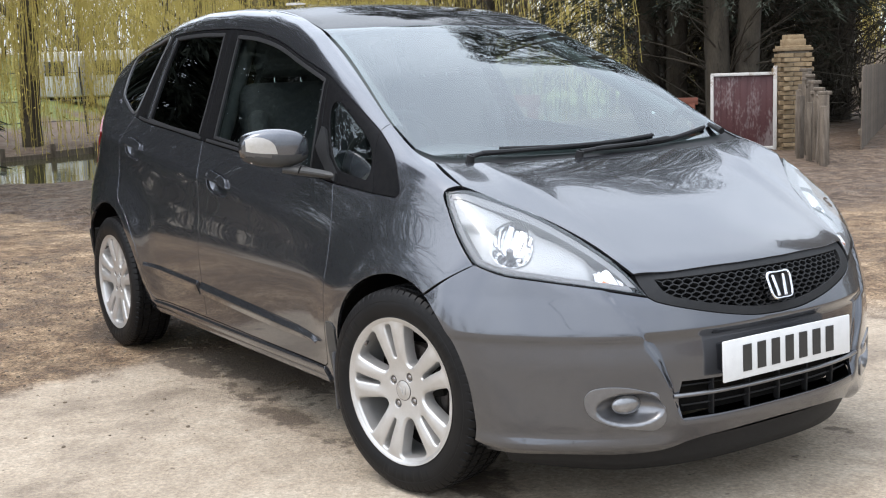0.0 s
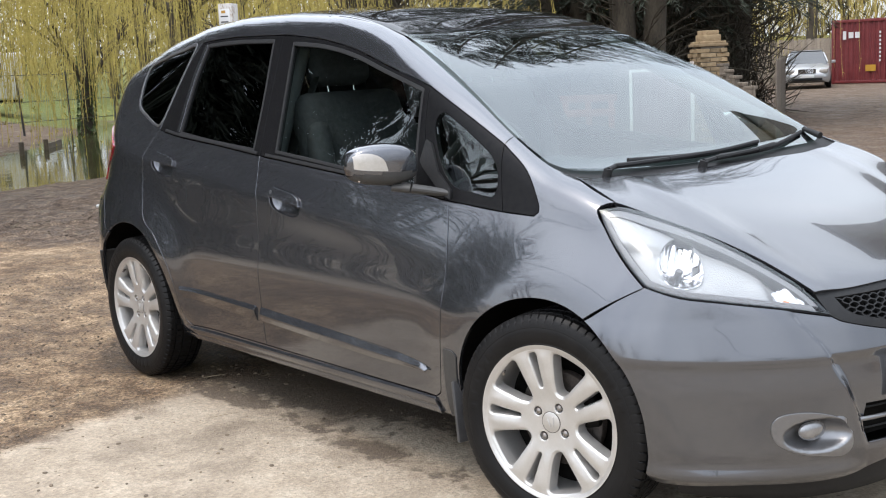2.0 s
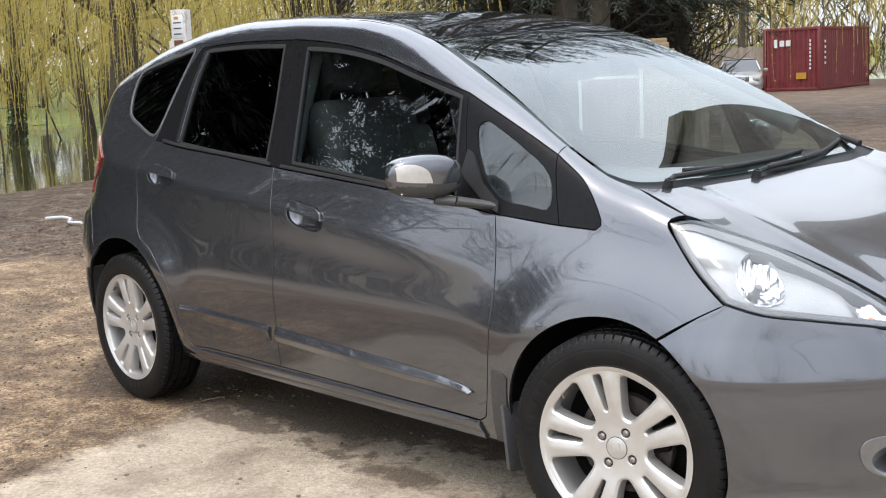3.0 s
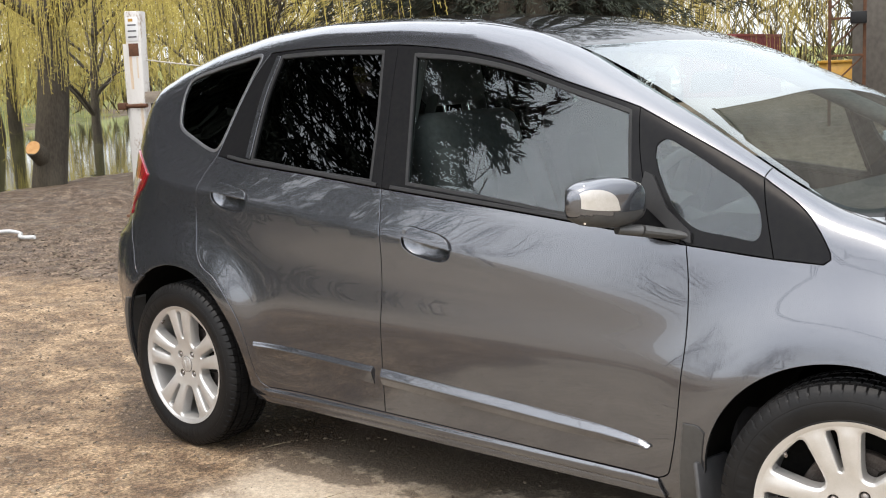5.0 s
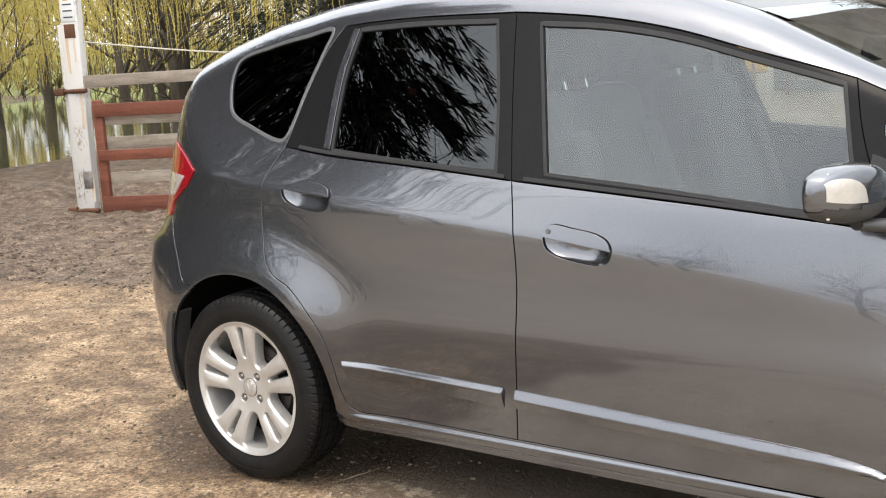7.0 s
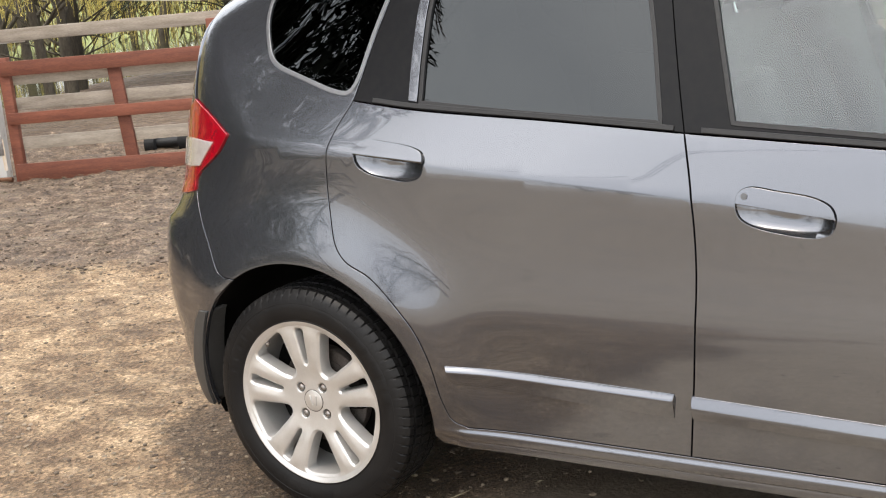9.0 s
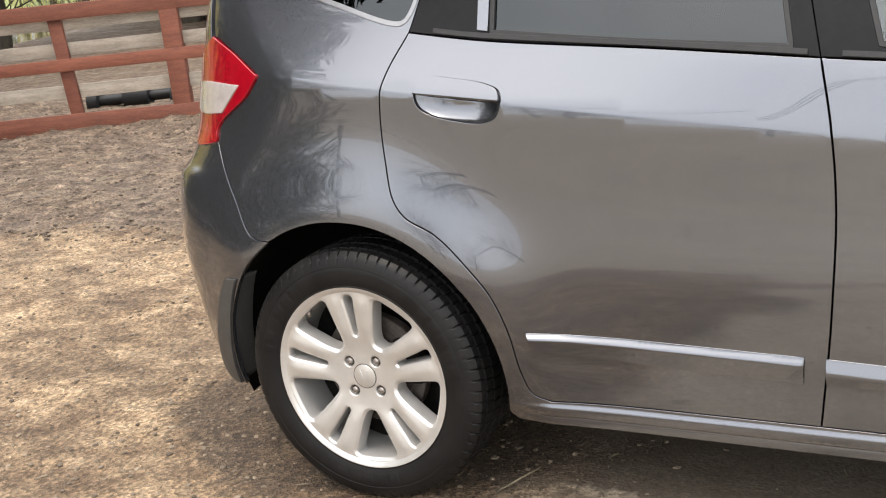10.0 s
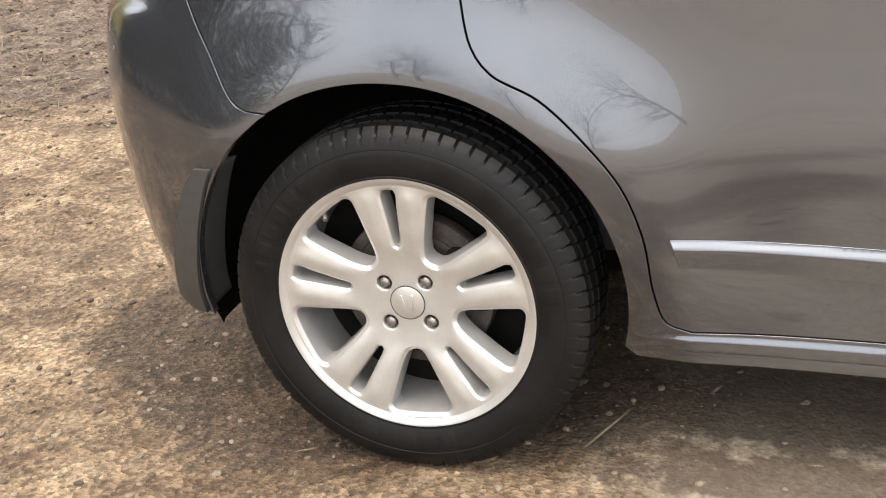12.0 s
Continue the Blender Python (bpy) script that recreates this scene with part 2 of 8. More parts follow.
def half_width(x, z):
    """The body's side, as the half width at a place along the car and a height."""
    zs = [0.15 + 0 * x, 0.27 + 0 * x, 0.45 + 0 * x, 0.57 + 0 * x, 0.71 + 0.4 * (CREASE_Z(x) - 0.86), CREASE_Z(x), BELT_Z(x), RAIL_Z(x)]
    cy = CREASE_Y(x)
    ys = [cy - 0.070, cy - 0.024, cy + 0.001, cy + 0.013, cy - 0.003, cy - 0.005, BELT_Y(x), RAIL_Y(x)]
    ks = [0.02, 0.02, 0.06, 0.035, 0.06, CREASE_K(x), 0.02]
    sl = [(ys[i + 1] - ys[i]) / (zs[i + 1] - zs[i]) for i in range(7)]
    y = ys[0] + sl[0] * (z - zs[0])
    for i in range(1, 7):
        t = z - zs[i]
        y = y + (sl[i] - sl[i - 1]) * 0.5 * (t + np.sqrt(t * t + ks[i] ** 2))
    for ax, amount in ((AXLES[0], 0.028), (AXLES[1], 0.034)):
        r = np.hypot(x - ax, z - WHEEL_Z)
        y = y + amount * np.exp(-((np.maximum(r - 0.37, 0) / 0.13) ** 2)) * 0.5 * (1 + np.tanh((z - 0.30) / 0.12))
    return y


def body(x, y, z):
    """Below zero inside the car's outer skin, above zero outside."""
    a = np.abs(y)
    side = a - half_width(x, z)
    top = (z - TOP_Z(x) + TOP_C(x) * a * a) * 0.9
    nose = (x - NOSE_X(z) + 0.42 * (a / 0.8) ** 2.9) * 0.8
    tail = (TAIL_X(z) + 0.40 * (a / TAIL_Y(z)) ** 7 - x) * 0.8
    f = soft_max(side, top, 0.07)
    f = soft_max(f, nose, 0.05)
    return soft_max(f, tail, 0.05)


def body_normal(p):
    h = 0.002
    n = np.stack([body(p[:, 0] + h * i, p[:, 1] + h * j, p[:, 2] + h * k) - body(p[:, 0] - h * i, p[:, 1] - h * j, p[:, 2] - h * k)
                  for i, j, k in ((1, 0, 0), (0, 1, 0), (0, 0, 1))], 1)
    return n / np.linalg.norm(n, axis=1, keepdims=True)


def land(inner, outer):
    """Where the lines from points inside to points outside leave the body."""
    lo, hi = np.zeros(len(inner)), np.ones(len(inner))
    for _ in range(30):
        mid = (lo + hi) / 2
        p = inner + (outer - inner) * mid[:, None]
        out = body(p[:, 0], p[:, 1], p[:, 2]) > 0
        hi, lo = np.where(out, mid, hi), np.where(out, lo, mid)
    return inner + (outer - inner) * hi[:, None]


# ---- mesh helpers ----
def mesh_part(name, verts, faces, mat, parent=None, normals=None, smooth=True, label=""):
    me = bpy.data.meshes.new(name)
    verts = np.asarray([tuple(v) for v in verts] if not isinstance(verts, np.ndarray) else verts, np.float32)
    fast = isinstance(faces, np.ndarray)
    if fast:
        nf, k = faces.shape
        me.vertices.add(len(verts)), me.loops.add(nf * k), me.polygons.add(nf)
        me.vertices.foreach_set("co", verts.ravel())
        me.loops.foreach_set("vertex_index", faces.astype(np.int32).ravel())
        me.polygons.foreach_set("loop_start", np.arange(0, nf * k, k, dtype=np.int32))
        me.update(calc_edges=True)
    else:
        me.from_pydata(verts.tolist(), [], [tuple(int(i) for i in f) for f in faces])
    me.materials.append(mat)
    me.polygons.foreach_set("use_smooth", np.full(len(me.polygons), smooth))
    me.update()
    if normals is not None:
        me.normals_split_custom_set_from_vertices(np.asarray(normals, float).tolist())
    ob = new(name, me)
    ob.parent = parent
    if label:
        tagged(ob, label)
    return ob


def part(name, bm, mat, parent=None, label="", smooth=True, sharp=40):
    """Links a bmesh as one mesh object under a thing or a part."""
    me = bpy.data.meshes.new(name)
    bmesh.ops.recalc_face_normals(bm, faces=bm.faces)
    for e in bm.edges:
        if len(e.link_faces) == 2 and e.calc_face_angle(0) > radians(sharp):
            e.smooth = False
    for f in bm.faces:
        f.smooth = smooth
    bm.to_mesh(me)
    bm.free()
    me.materials.append(mat)
    ob = new(name, me)
    ob.parent = parent
    if label:
        tagged(ob, label)
    return ob


def box(bm, centre, size, turn=None, bevel=0.0, segments=2):
    """Adds a box, its edges rounded, to a bmesh."""
    m = Matrix.Translation(centre) @ (turn or Matrix.Identity(4)) @ Matrix.Diagonal((*size, 1))
    made = bmesh.ops.create_cube(bm, size=1, matrix=m)["verts"]
    if bevel:
        edges = {e for v in made for e in v.link_edges}
        bmesh.ops.bevel(bm, geom=list(edges), offset=bevel, segments=segments, affect="EDGES", profile=0.5)
    return bm


def rod(bm, a, b, r0, r1=None, sides=10):
    """Adds a tapered rod from a to b."""
    a, b = Vector(a), Vector(b)
    d = b - a
    m = Matrix.Translation((a + b) / 2) @ d.to_track_quat("Z", "Y").to_matrix().to_4x4()
    bmesh.ops.create_cone(bm, cap_ends=True, segments=sides, radius1=r0, radius2=r0 if r1 is None else r1, depth=d.length, matrix=m)
    return bm


def pipe(bm, pts, radius, sides=8):
    """Adds one round bar along a line of points, capped at both ends."""
    pts = [Vector(tuple(q)) for q in pts]
    rings = []
    for i, q in enumerate(pts):
        d = (pts[min(i + 1, len(pts) - 1)] - pts[max(i - 1, 0)]).normalized()
        a = d.cross(Vector((0, 0, 1))).normalized()
        b = d.cross(a)
        rings.append([bm.verts.new(q + (a * math.cos(k * 2 * math.pi / sides) + b * math.sin(k * 2 * math.pi / sides)) * radius) for k in range(sides)])
    for r0, r1 in zip(rings[:-1], rings[1:]):
        for k in range(sides):
            bm.faces.new((r0[k], r0[(k + 1) % sides], r1[(k + 1) % sides], r1[k]))
    bm.faces.new(rings[0][::-1])
    bm.faces.new(rings[-1])
    return bm


def turned(profile, n=64, arc=360.0, start=0.0):
    """Vertices and faces of a profile of (radius, y) turned about the y axis."""
    full = abs(arc - 360) < 1e-6
    k = n if full else n + 1
    ang = np.radians(start + arc * np.arange(k) / n)
    verts = [(r * math.cos(a), y, r * math.sin(a)) for a in ang for r, y in profile]
    m = len(profile)
    faces = [(i * m + j, i * m + j + 1, ((i + 1) % k) * m + j + 1, ((i + 1) % k) * m + j) for i in range(n) for j in range(m - 1)]
    return verts, faces


def through_points(pts, closed=False, step=0.012, scale=(1, 1)):
    """A smooth line (Catmull-Rom) through rough points, in even steps."""
    p = np.array(pts, float) * scale
    if len(p) == 2:
        n = max(1, int(np.linalg.norm(p[1] - p[0]) / step))
        return [tuple(p[0] + (p[1] - p[0]) * i / n) for i in range(n + 1)]
    out = []
    m = len(p)
    for i in range(m if closed else m - 1):
        a, b = p[i], p[(i + 1) % m]
        before = p[(i - 1) % m] if closed or i > 0 else 2 * a - b
        after = p[(i + 2) % m] if closed or i + 2 < m else 2 * b - a
        n = max(1, int(np.linalg.norm(b - a) / step))
        t0, t1, t2 = [max(np.linalg.norm(d), 1e-6) ** 0.5 for d in (a - before, b - a, after - b)]
        m1 = t1 * ((a - before) / t0 - (b - before) / (t0 + t1) + (b - a) / t1)
        m2 = t1 * ((b - a) / t1 - (after - a) / (t1 + t2) + (after - b) / t2)
        for j in range(n):
            t = j / n
            out.append(tuple((2 * t**3 - 3 * t**2 + 1) * a + (t**3 - 2 * t**2 + t) * m1 + (3 * t**2 - 2 * t**3) * b + (t**3 - t**2) * m2))
    if not closed:
        out.append(tuple(p[-1]))
    return out


def inside(pts, poly):
    x, y = pts[:, 0], pts[:, 1]
    res = np.zeros(len(pts), bool)
    px, py = poly[:, 0], poly[:, 1]
    j = len(poly) - 1
    for i in range(len(poly)):
        if py[i] != py[j]:
            hit = ((py[i] > y) != (py[j] > y)) & (x < (px[j] - px[i]) * (y - py[i]) / (py[j] - py[i]) + px[i])
            res ^= hit
        j = i
    return res


def shrink(poly, gap):
    """A closed outline moved inwards, wound anticlockwise."""
    p = np.array(poly, float)
    keep = np.linalg.norm(p - np.roll(p, 1, 0), axis=1) > 1e-5
    p = p[keep]
    area = np.sum(p[:, 0] * np.roll(p[:, 1], -1) - p[:, 1] * np.roll(p[:, 0], -1))
    if area < 0:
        p = p[::-1]
    if gap:
        d = np.roll(p, -1, 0) - np.roll(p, 1, 0)
        n = np.stack([-d[:, 1], d[:, 0]], 1)
        p = p + gap * n / np.maximum(np.linalg.norm(n, axis=1, keepdims=True), 1e-9)
    return p


def triangles(outer, holes, step, ridge=None):
    """Fills an outline, less its holes, with an even net of triangles."""
    loops = [outer] + holes
    pts, edges = [], []
    for lp in loops:
        k = len(pts)
        pts += [tuple(q) for q in lp]
        edges += [(k + i, k + (i + 1) % len(lp)) for i in range(len(lp))]
    lo, hi = outer.min(0), outer.max(0)
    gx, gy = np.meshgrid(np.arange(lo[0] + step / 2, hi[0], step), np.arange(lo[1] + step / 2, hi[1], step))
    gx[::2] += step / 2
    rows = ()
    if isinstance(ridge, tuple):
        ridge, *rows = ridge
    if ridge is not None:
        # two close rows of points keep a pressed crease crisp
        off = gy - ridge(gx)
        gy = np.where(np.abs(off) < 0.5 * step, ridge(gx) + np.where(off < 0, -0.0018, 0.0018), gy)
        gx2 = np.arange(lo[0] + step / 4, hi[0], step / 2)
        gx = np.concatenate([gx.ravel(), gx2, gx2])
        gy = np.concatenate([gy.ravel(), ridge(gx2) - 0.0018, ridge(gx2) + 0.0018])
    g = np.stack([gx.ravel(), gy.ravel()], 1)
    g = g[inside(g, outer)]
    for h in holes:
        g = g[~inside(g, h)]
    allb = np.array(pts)
    far = np.array([np.min(np.sum((allb - q) ** 2, 1)) > (0.45 * step) ** 2 for q in g], bool) if len(g) else np.zeros(0, bool)
    pts += [tuple(q) for q in g[far]]
    for row in rows:
        gx2 = np.arange(lo[0] + step / 4, hi[0], step / 2)
        line = np.stack([gx2, row(gx2)], 1)
        line = line[inside(line, outer)]
        pts += [tuple(q) for q in line if np.min(np.sum((allb - q) ** 2, 1)) > 0.0018 ** 2]
    from mathutils import geometry
    v, _, f, *_ = geometry.delaunay_2d_cdt([Vector(q) for q in pts], edges, [], 0, 1e-7)
    v = np.array([tuple(q) for q in v])
    f = np.array([tuple(q) for q in f])
    c = v[f].mean(1)
    ok = inside(c, outer)
    for h in holes:
        ok &= ~inside(c, h)
    return v, f[ok]


AXIS_Z = 0.45
SCALES = {"side": (1, 0.0145), "nose": (0.0163, 1), "tail": (0.0163, 1), "top": (1, 1)}


def crease(x):
    z = CREASE_Z(x)
    return np.degrees(np.arctan2(z - AXIS_Z, half_width(x, z))) * 0.0145


def level(z):
    """A line along the side at one height."""
    return lambda x: np.degrees(np.arctan2(z - AXIS_Z, half_width(x, z + 0 * x))) * 0.0145


def on_body(kind, uv):
    """Places on the car's skin. side: x and the angle above the level at AXIS_Z; nose and tail: the angle round an upright axis, and z; top: x and y."""
    s = SCALES[kind]
    u, v = uv[:, 0] / s[0], uv[:, 1] / s[1]
    o = 0 * u
    if kind == "side":
        a = np.radians(v)
        return land(np.stack([u, o, o + AXIS_Z], 1), np.stack([u, -1.5 * np.cos(a), AXIS_Z + 1.5 * np.sin(a)], 1))
    if kind == "nose":
        a = np.radians(u)
        return land(np.stack([o + 1.0, o, v], 1), np.stack([1 + 1.5 * np.cos(a), -1.5 * np.sin(a), v], 1))
    if kind == "tail":
        a = np.radians(u)
        return land(np.stack([o - 1.0, o, v], 1), np.stack([-1 - 1.5 * np.cos(a), -1.5 * np.sin(a), v], 1))
    return land(np.stack([u, v, o + AXIS_Z], 1), np.stack([u, v, o + 2.0], 1))


def outline(kind, segments):
    """A closed outline out of lines that meet at corners."""
    out = []
    for s in segments:
        out += through_points(s, scale=SCALES[kind])[:-1]
    return out


def sheet(name, kind, loop, mat, parent, holes=(), gap=0.002, lift=0.0, flange=0.012, step=0.03, mirror=False, label="", hole_gap=0.0, shape=None, ridge=None, facet=False):
    """A skin panel cut to an outline on the car's body, its edges rolled inwards."""
    outer = shrink(loop, gap)
    inner = [shrink(h, -hole_gap) for h in holes]
    uv, f = triangles(outer, inner, step, ridge)
    p = on_body(kind, uv)
    n = body_normal(p)
    skin = p
    push = lift if shape is None else lift + shape(p)
    p = p + n * (push[:, None] if shape is not None else lift)
    a, b, c = p[f[:, 0]], p[f[:, 1]], p[f[:, 2]]
    turn = np.sum(np.cross(b - a, c - a) * n[f[:, 0]], 1) < 0
    f[turn] = f[turn][:, ::-1]
    if shape is not None and not facet:
        # the pressing's slope tilts the normals of the skin under it
        slope = np.stack([(shape(skin + 0.0015 * e) - shape(skin - 0.0015 * e)) / 0.003 for e in np.eye(3)], 1)
        slope = np.clip(slope - np.sum(slope * n, 1, keepdims=True) * n, -1.6, 1.6)
        n = (n - slope) / np.linalg.norm(n - slope, axis=1, keepdims=True)
    elif shape is not None:
        fn = np.cross(p[f[:, 1]] - p[f[:, 0]], p[f[:, 2]] - p[f[:, 0]])
        n = np.zeros_like(p)
        for k in range(3):
            np.add.at(n, f[:, k], fn)
        n /= np.maximum(np.linalg.norm(n, axis=1, keepdims=True), 1e-12)
    verts, norms, faces = list(p), list(n), [tuple(q) for q in f]
    if flange:
        seen = {}
        for q in faces:
            for i in range(3):
                seen[(q[i], q[(i + 1) % 3])] = True
        rim = [e for e in seen if (e[1], e[0]) not in seen]
        out = {}
        for i, j in rim:
            t = np.cross(p[j] - p[i], n[i])
            t /= max(np.linalg.norm(t), 1e-9)
            out[i] = out.get(i, 0) + t
            out[j] = out.get(j, 0) + t
        r1, r2 = {}, {}
        for i, t in out.items():
            t = t / max(np.linalg.norm(t), 1e-9)
            r1[i] = len(verts)
            verts.append(p[i] + t * 0.0012 - n[i] * 0.0014), norms.append(t)
            r2[i] = len(verts)
            verts.append(p[i] + t * 0.0010 - n[i] * flange), norms.append(t)
        for i, j in rim:
            faces += [(j, i, r1[i], r1[j]), (r1[j], r1[i], r2[i], r2[j])]
    made = [mesh_part(name, verts, faces, mat, parent, norms, label=label)]
    if mirror:
        flip = np.array([1, -1, 1])
        made.append(mesh_part(name, np.array(verts) * flip, [q[::-1] for q in faces], mat, mirror if mirror is not True else parent, np.array(norms) * flip, label=label))
    return made if mirror else made[0]


# ---- the car ----
car = tagged(new("car"), "dark metallic grey five-door hatchback parked on worn concrete", "car")

# seams of the side: place along the car, angle above the level
BELT_R = [(-1.08, 40.3), (-0.9, 38.8), (-0.545, 37.0), (-0.237, 35.2)]
BELT_F = [(-0.237, 35.2), (0.089, 33.6), (0.455, 31.8), (0.664, 30.7), (0.819, 29.6)]
BELT_T = [(0.819, 29.6), (1.046, 28.8), (1.165, 28.7)]
SEAM_B = [(-0.237, 35.2), (-0.214, 27.0), (-0.207, 18.4), (-0.216, 5.1), (-0.243, -11.9)]
SEAM_F = [(0.819, 29.6), (0.834, 24.1), (0.841, 17.0), (0.836, 7.6), (0.818, -1.4), (0.792, -8.2), (0.774, -11.3), (0.745, -12.4)]
SEAM_R = [(-1.08, 40.3), (-1.115, 35.8), (-1.13, 32.5), (-1.135, 28.3), (-1.128, 23.6), (-1.111, 18.7), (-1.082, 16.2), (-1.012, 13.8), (-0.945, 9.7), (-0.895, 5.4), (-0.865, 0.0), (-0.851, -7.1), (-0.834, -10.8), (-0.796, -12.0)]
FOOT_F = [(0.745, -12.4), (0.447, -12.3), (0.071, -12.0), (-0.243, -11.9)]
FOOT_R = [(-0.243, -11.9), (-0.625, -11.9), (-0.796, -12.0)]
FRAME_C = [(-1.08, 40.3), (-1.037, 49.9), (-0.994, 55.7), (-0.936, 59.3)]
FRAME_R = [(-0.936, 59.3), (-0.64, 59.7), (-0.321, 59.6)]
FRAME_B = [(-0.321, 59.6), (-0.285, 49.0), (-0.237, 35.2)]
FRAME_F = [(-0.321, 59.6), (-0.257, 59.4), (-0.035, 58.3), (0.175, 56.3), (0.374, 53.4), (0.619, 50.0)]
FRAME_D = [(0.619, 50.0), (0.650, 42.5), (0.69, 37.0), (0.819, 29.6)]
FRAME_T = [(0.619, 50.0), (0.718, 47.8), (0.87, 44.3), (0.987, 41.3)]
FRAME_S = [(0.987, 41.3), (1.10, 36.8), (1.165, 31.8), (1.18, 29.6), (1.165, 28.7)]
SAIL = [(0.987, 41.3), (1.01, 36.0), (1.046, 28.8)]
SCREEN = [(0.343, 60.9), (0.55, 56.8), (0.775, 50.7), (0.99, 43.9)]
DITCH = [(-1.50, 66.5), (-1.2, 65.5), (-0.8, 64.7), (-0.3, 64.3), (0.1, 63.4), (0.343, 60.9)]


def front_r(a):
    """The front arch closes in on the tyre towards the bumper."""
    return float(np.interp(a, [-20, 0, 30, 60, 100, 150, 190], [0.314, 0.322, 0.334, 0.341, 0.343, 0.354, 0.364]))


def rear_r(a):
    return float(np.interp(a, [-14, 15, 30, 90, 122, 150, 165, 180, 200], [0.350, 0.364, 0.370, 0.370, 0.376, 0.374, 0.382, 0.394, 0.418]))


def arch_edge(ax, r, a):
    """The point of the skin at an angle and radius from an axle: x, half width, z."""
    x, z = ax + r * math.cos(radians(a)), WHEEL_Z + r * math.sin(radians(a))
    lo_y, hi_y = 0.3, 1.1
    for _ in range(30):
        y = (lo_y + hi_y) / 2
        if body(np.array([x]), np.array([y]), np.array([z]))[0] > 0:
            hi_y = y
        else:
            lo_y = y
    return x, y, z


def arc(ax, radius, a0, a1, n=16):
    """A wheel arch as places along the car and angles on its side."""
    out = []
    for i in range(n + 1):
        a = radians(a0 + (a1 - a0) * i / n)
        r = radius(math.degrees(a))
        x, z = ax + r * math.cos(a), WHEEL_Z + r * math.sin(a)
        y = half_width(np.array([x]), np.array([z]))[0]
        out.append((x, math.degrees(math.atan2(z - AXIS_Z, y))))
    return out


ARCH_R = arc(-1.25, rear_r, -10, 122)
ARCH_F = arc(1.25, front_r, 190, 64)
GLASS_Q = [(-0.98, 59.0), (-1.10, 58.9), (-1.25, 58.1), (-1.395, 56.3), (-1.405, 53.5), (-1.385, 49.5), (-1.355, 46.6), (-1.25, 43.8), (-1.10, 41.3), (-1.080, 42.5), (-1.043, 49.9), (-1.004, 55.7)]
GLASS_R = [[(-0.887, 39.7), (-0.893, 46.6), (-0.890, 53.0), (-0.865, 58.6)], [(-0.865, 58.6), (-0.62, 58.9), (-0.376, 58.7)], [(-0.376, 58.7), (-0.327, 48.5), (-0.288, 36.4)], [(-0.288, 36.4), (-0.6, 37.9), (-0.887, 39.7)]]
GLASS_F = [[(-0.138, 36.3), (-0.189, 48.5), (-0.235, 58.1)], [(-0.235, 58.1), (-0.029, 57.3), (0.18, 55.4), (0.377, 52.5), (0.597, 49.2)], [(0.597, 49.2), (0.628, 40.4), (0.662, 31.6)], [(0.662, 31.6), (0.453, 32.8), (0.182, 34.5), (-0.138, 36.3)]]
GLASS_T = [(0.690, 44.4), (0.712, 45.5), (0.79, 43.9), (0.881, 41.3), (0.95, 39.0), (0.990, 36.5), (1.006, 33.0), (0.996, 31.4), (0.93, 31.6), (0.835, 32.4), (0.775, 35.0), (0.720, 39.5), (0.694, 42.6)]

HANDLE = {"rear_door": ([(-1.050, 31.7), (-1.043, 33.6), (-1.020, 34.4), (-0.96, 34.1), (-0.885, 33.3), (-0.856, 32.4), (-0.850, 30.9), (-0.862, 29.2), (-0.895, 28.5), (-0.955, 28.8), (-1.015, 29.6), (-1.043, 30.6)], [(-1.053, 31.9), (-0.95, 31.1), (-0.847, 30.7)]),
          "front_door": ([(-0.124, 26.2), (-0.119, 27.9), (-0.098, 28.7), (-0.04, 28.3), (0.035, 27.5), (0.066, 26.4), (0.075, 24.9), (0.066, 23.3), (0.036, 22.6), (-0.03, 22.9), (-0.092, 23.8), (-0.117, 24.8)], [(-0.127, 26.3), (-0.02, 25.3), (0.078, 24.6)])}
doors = {}
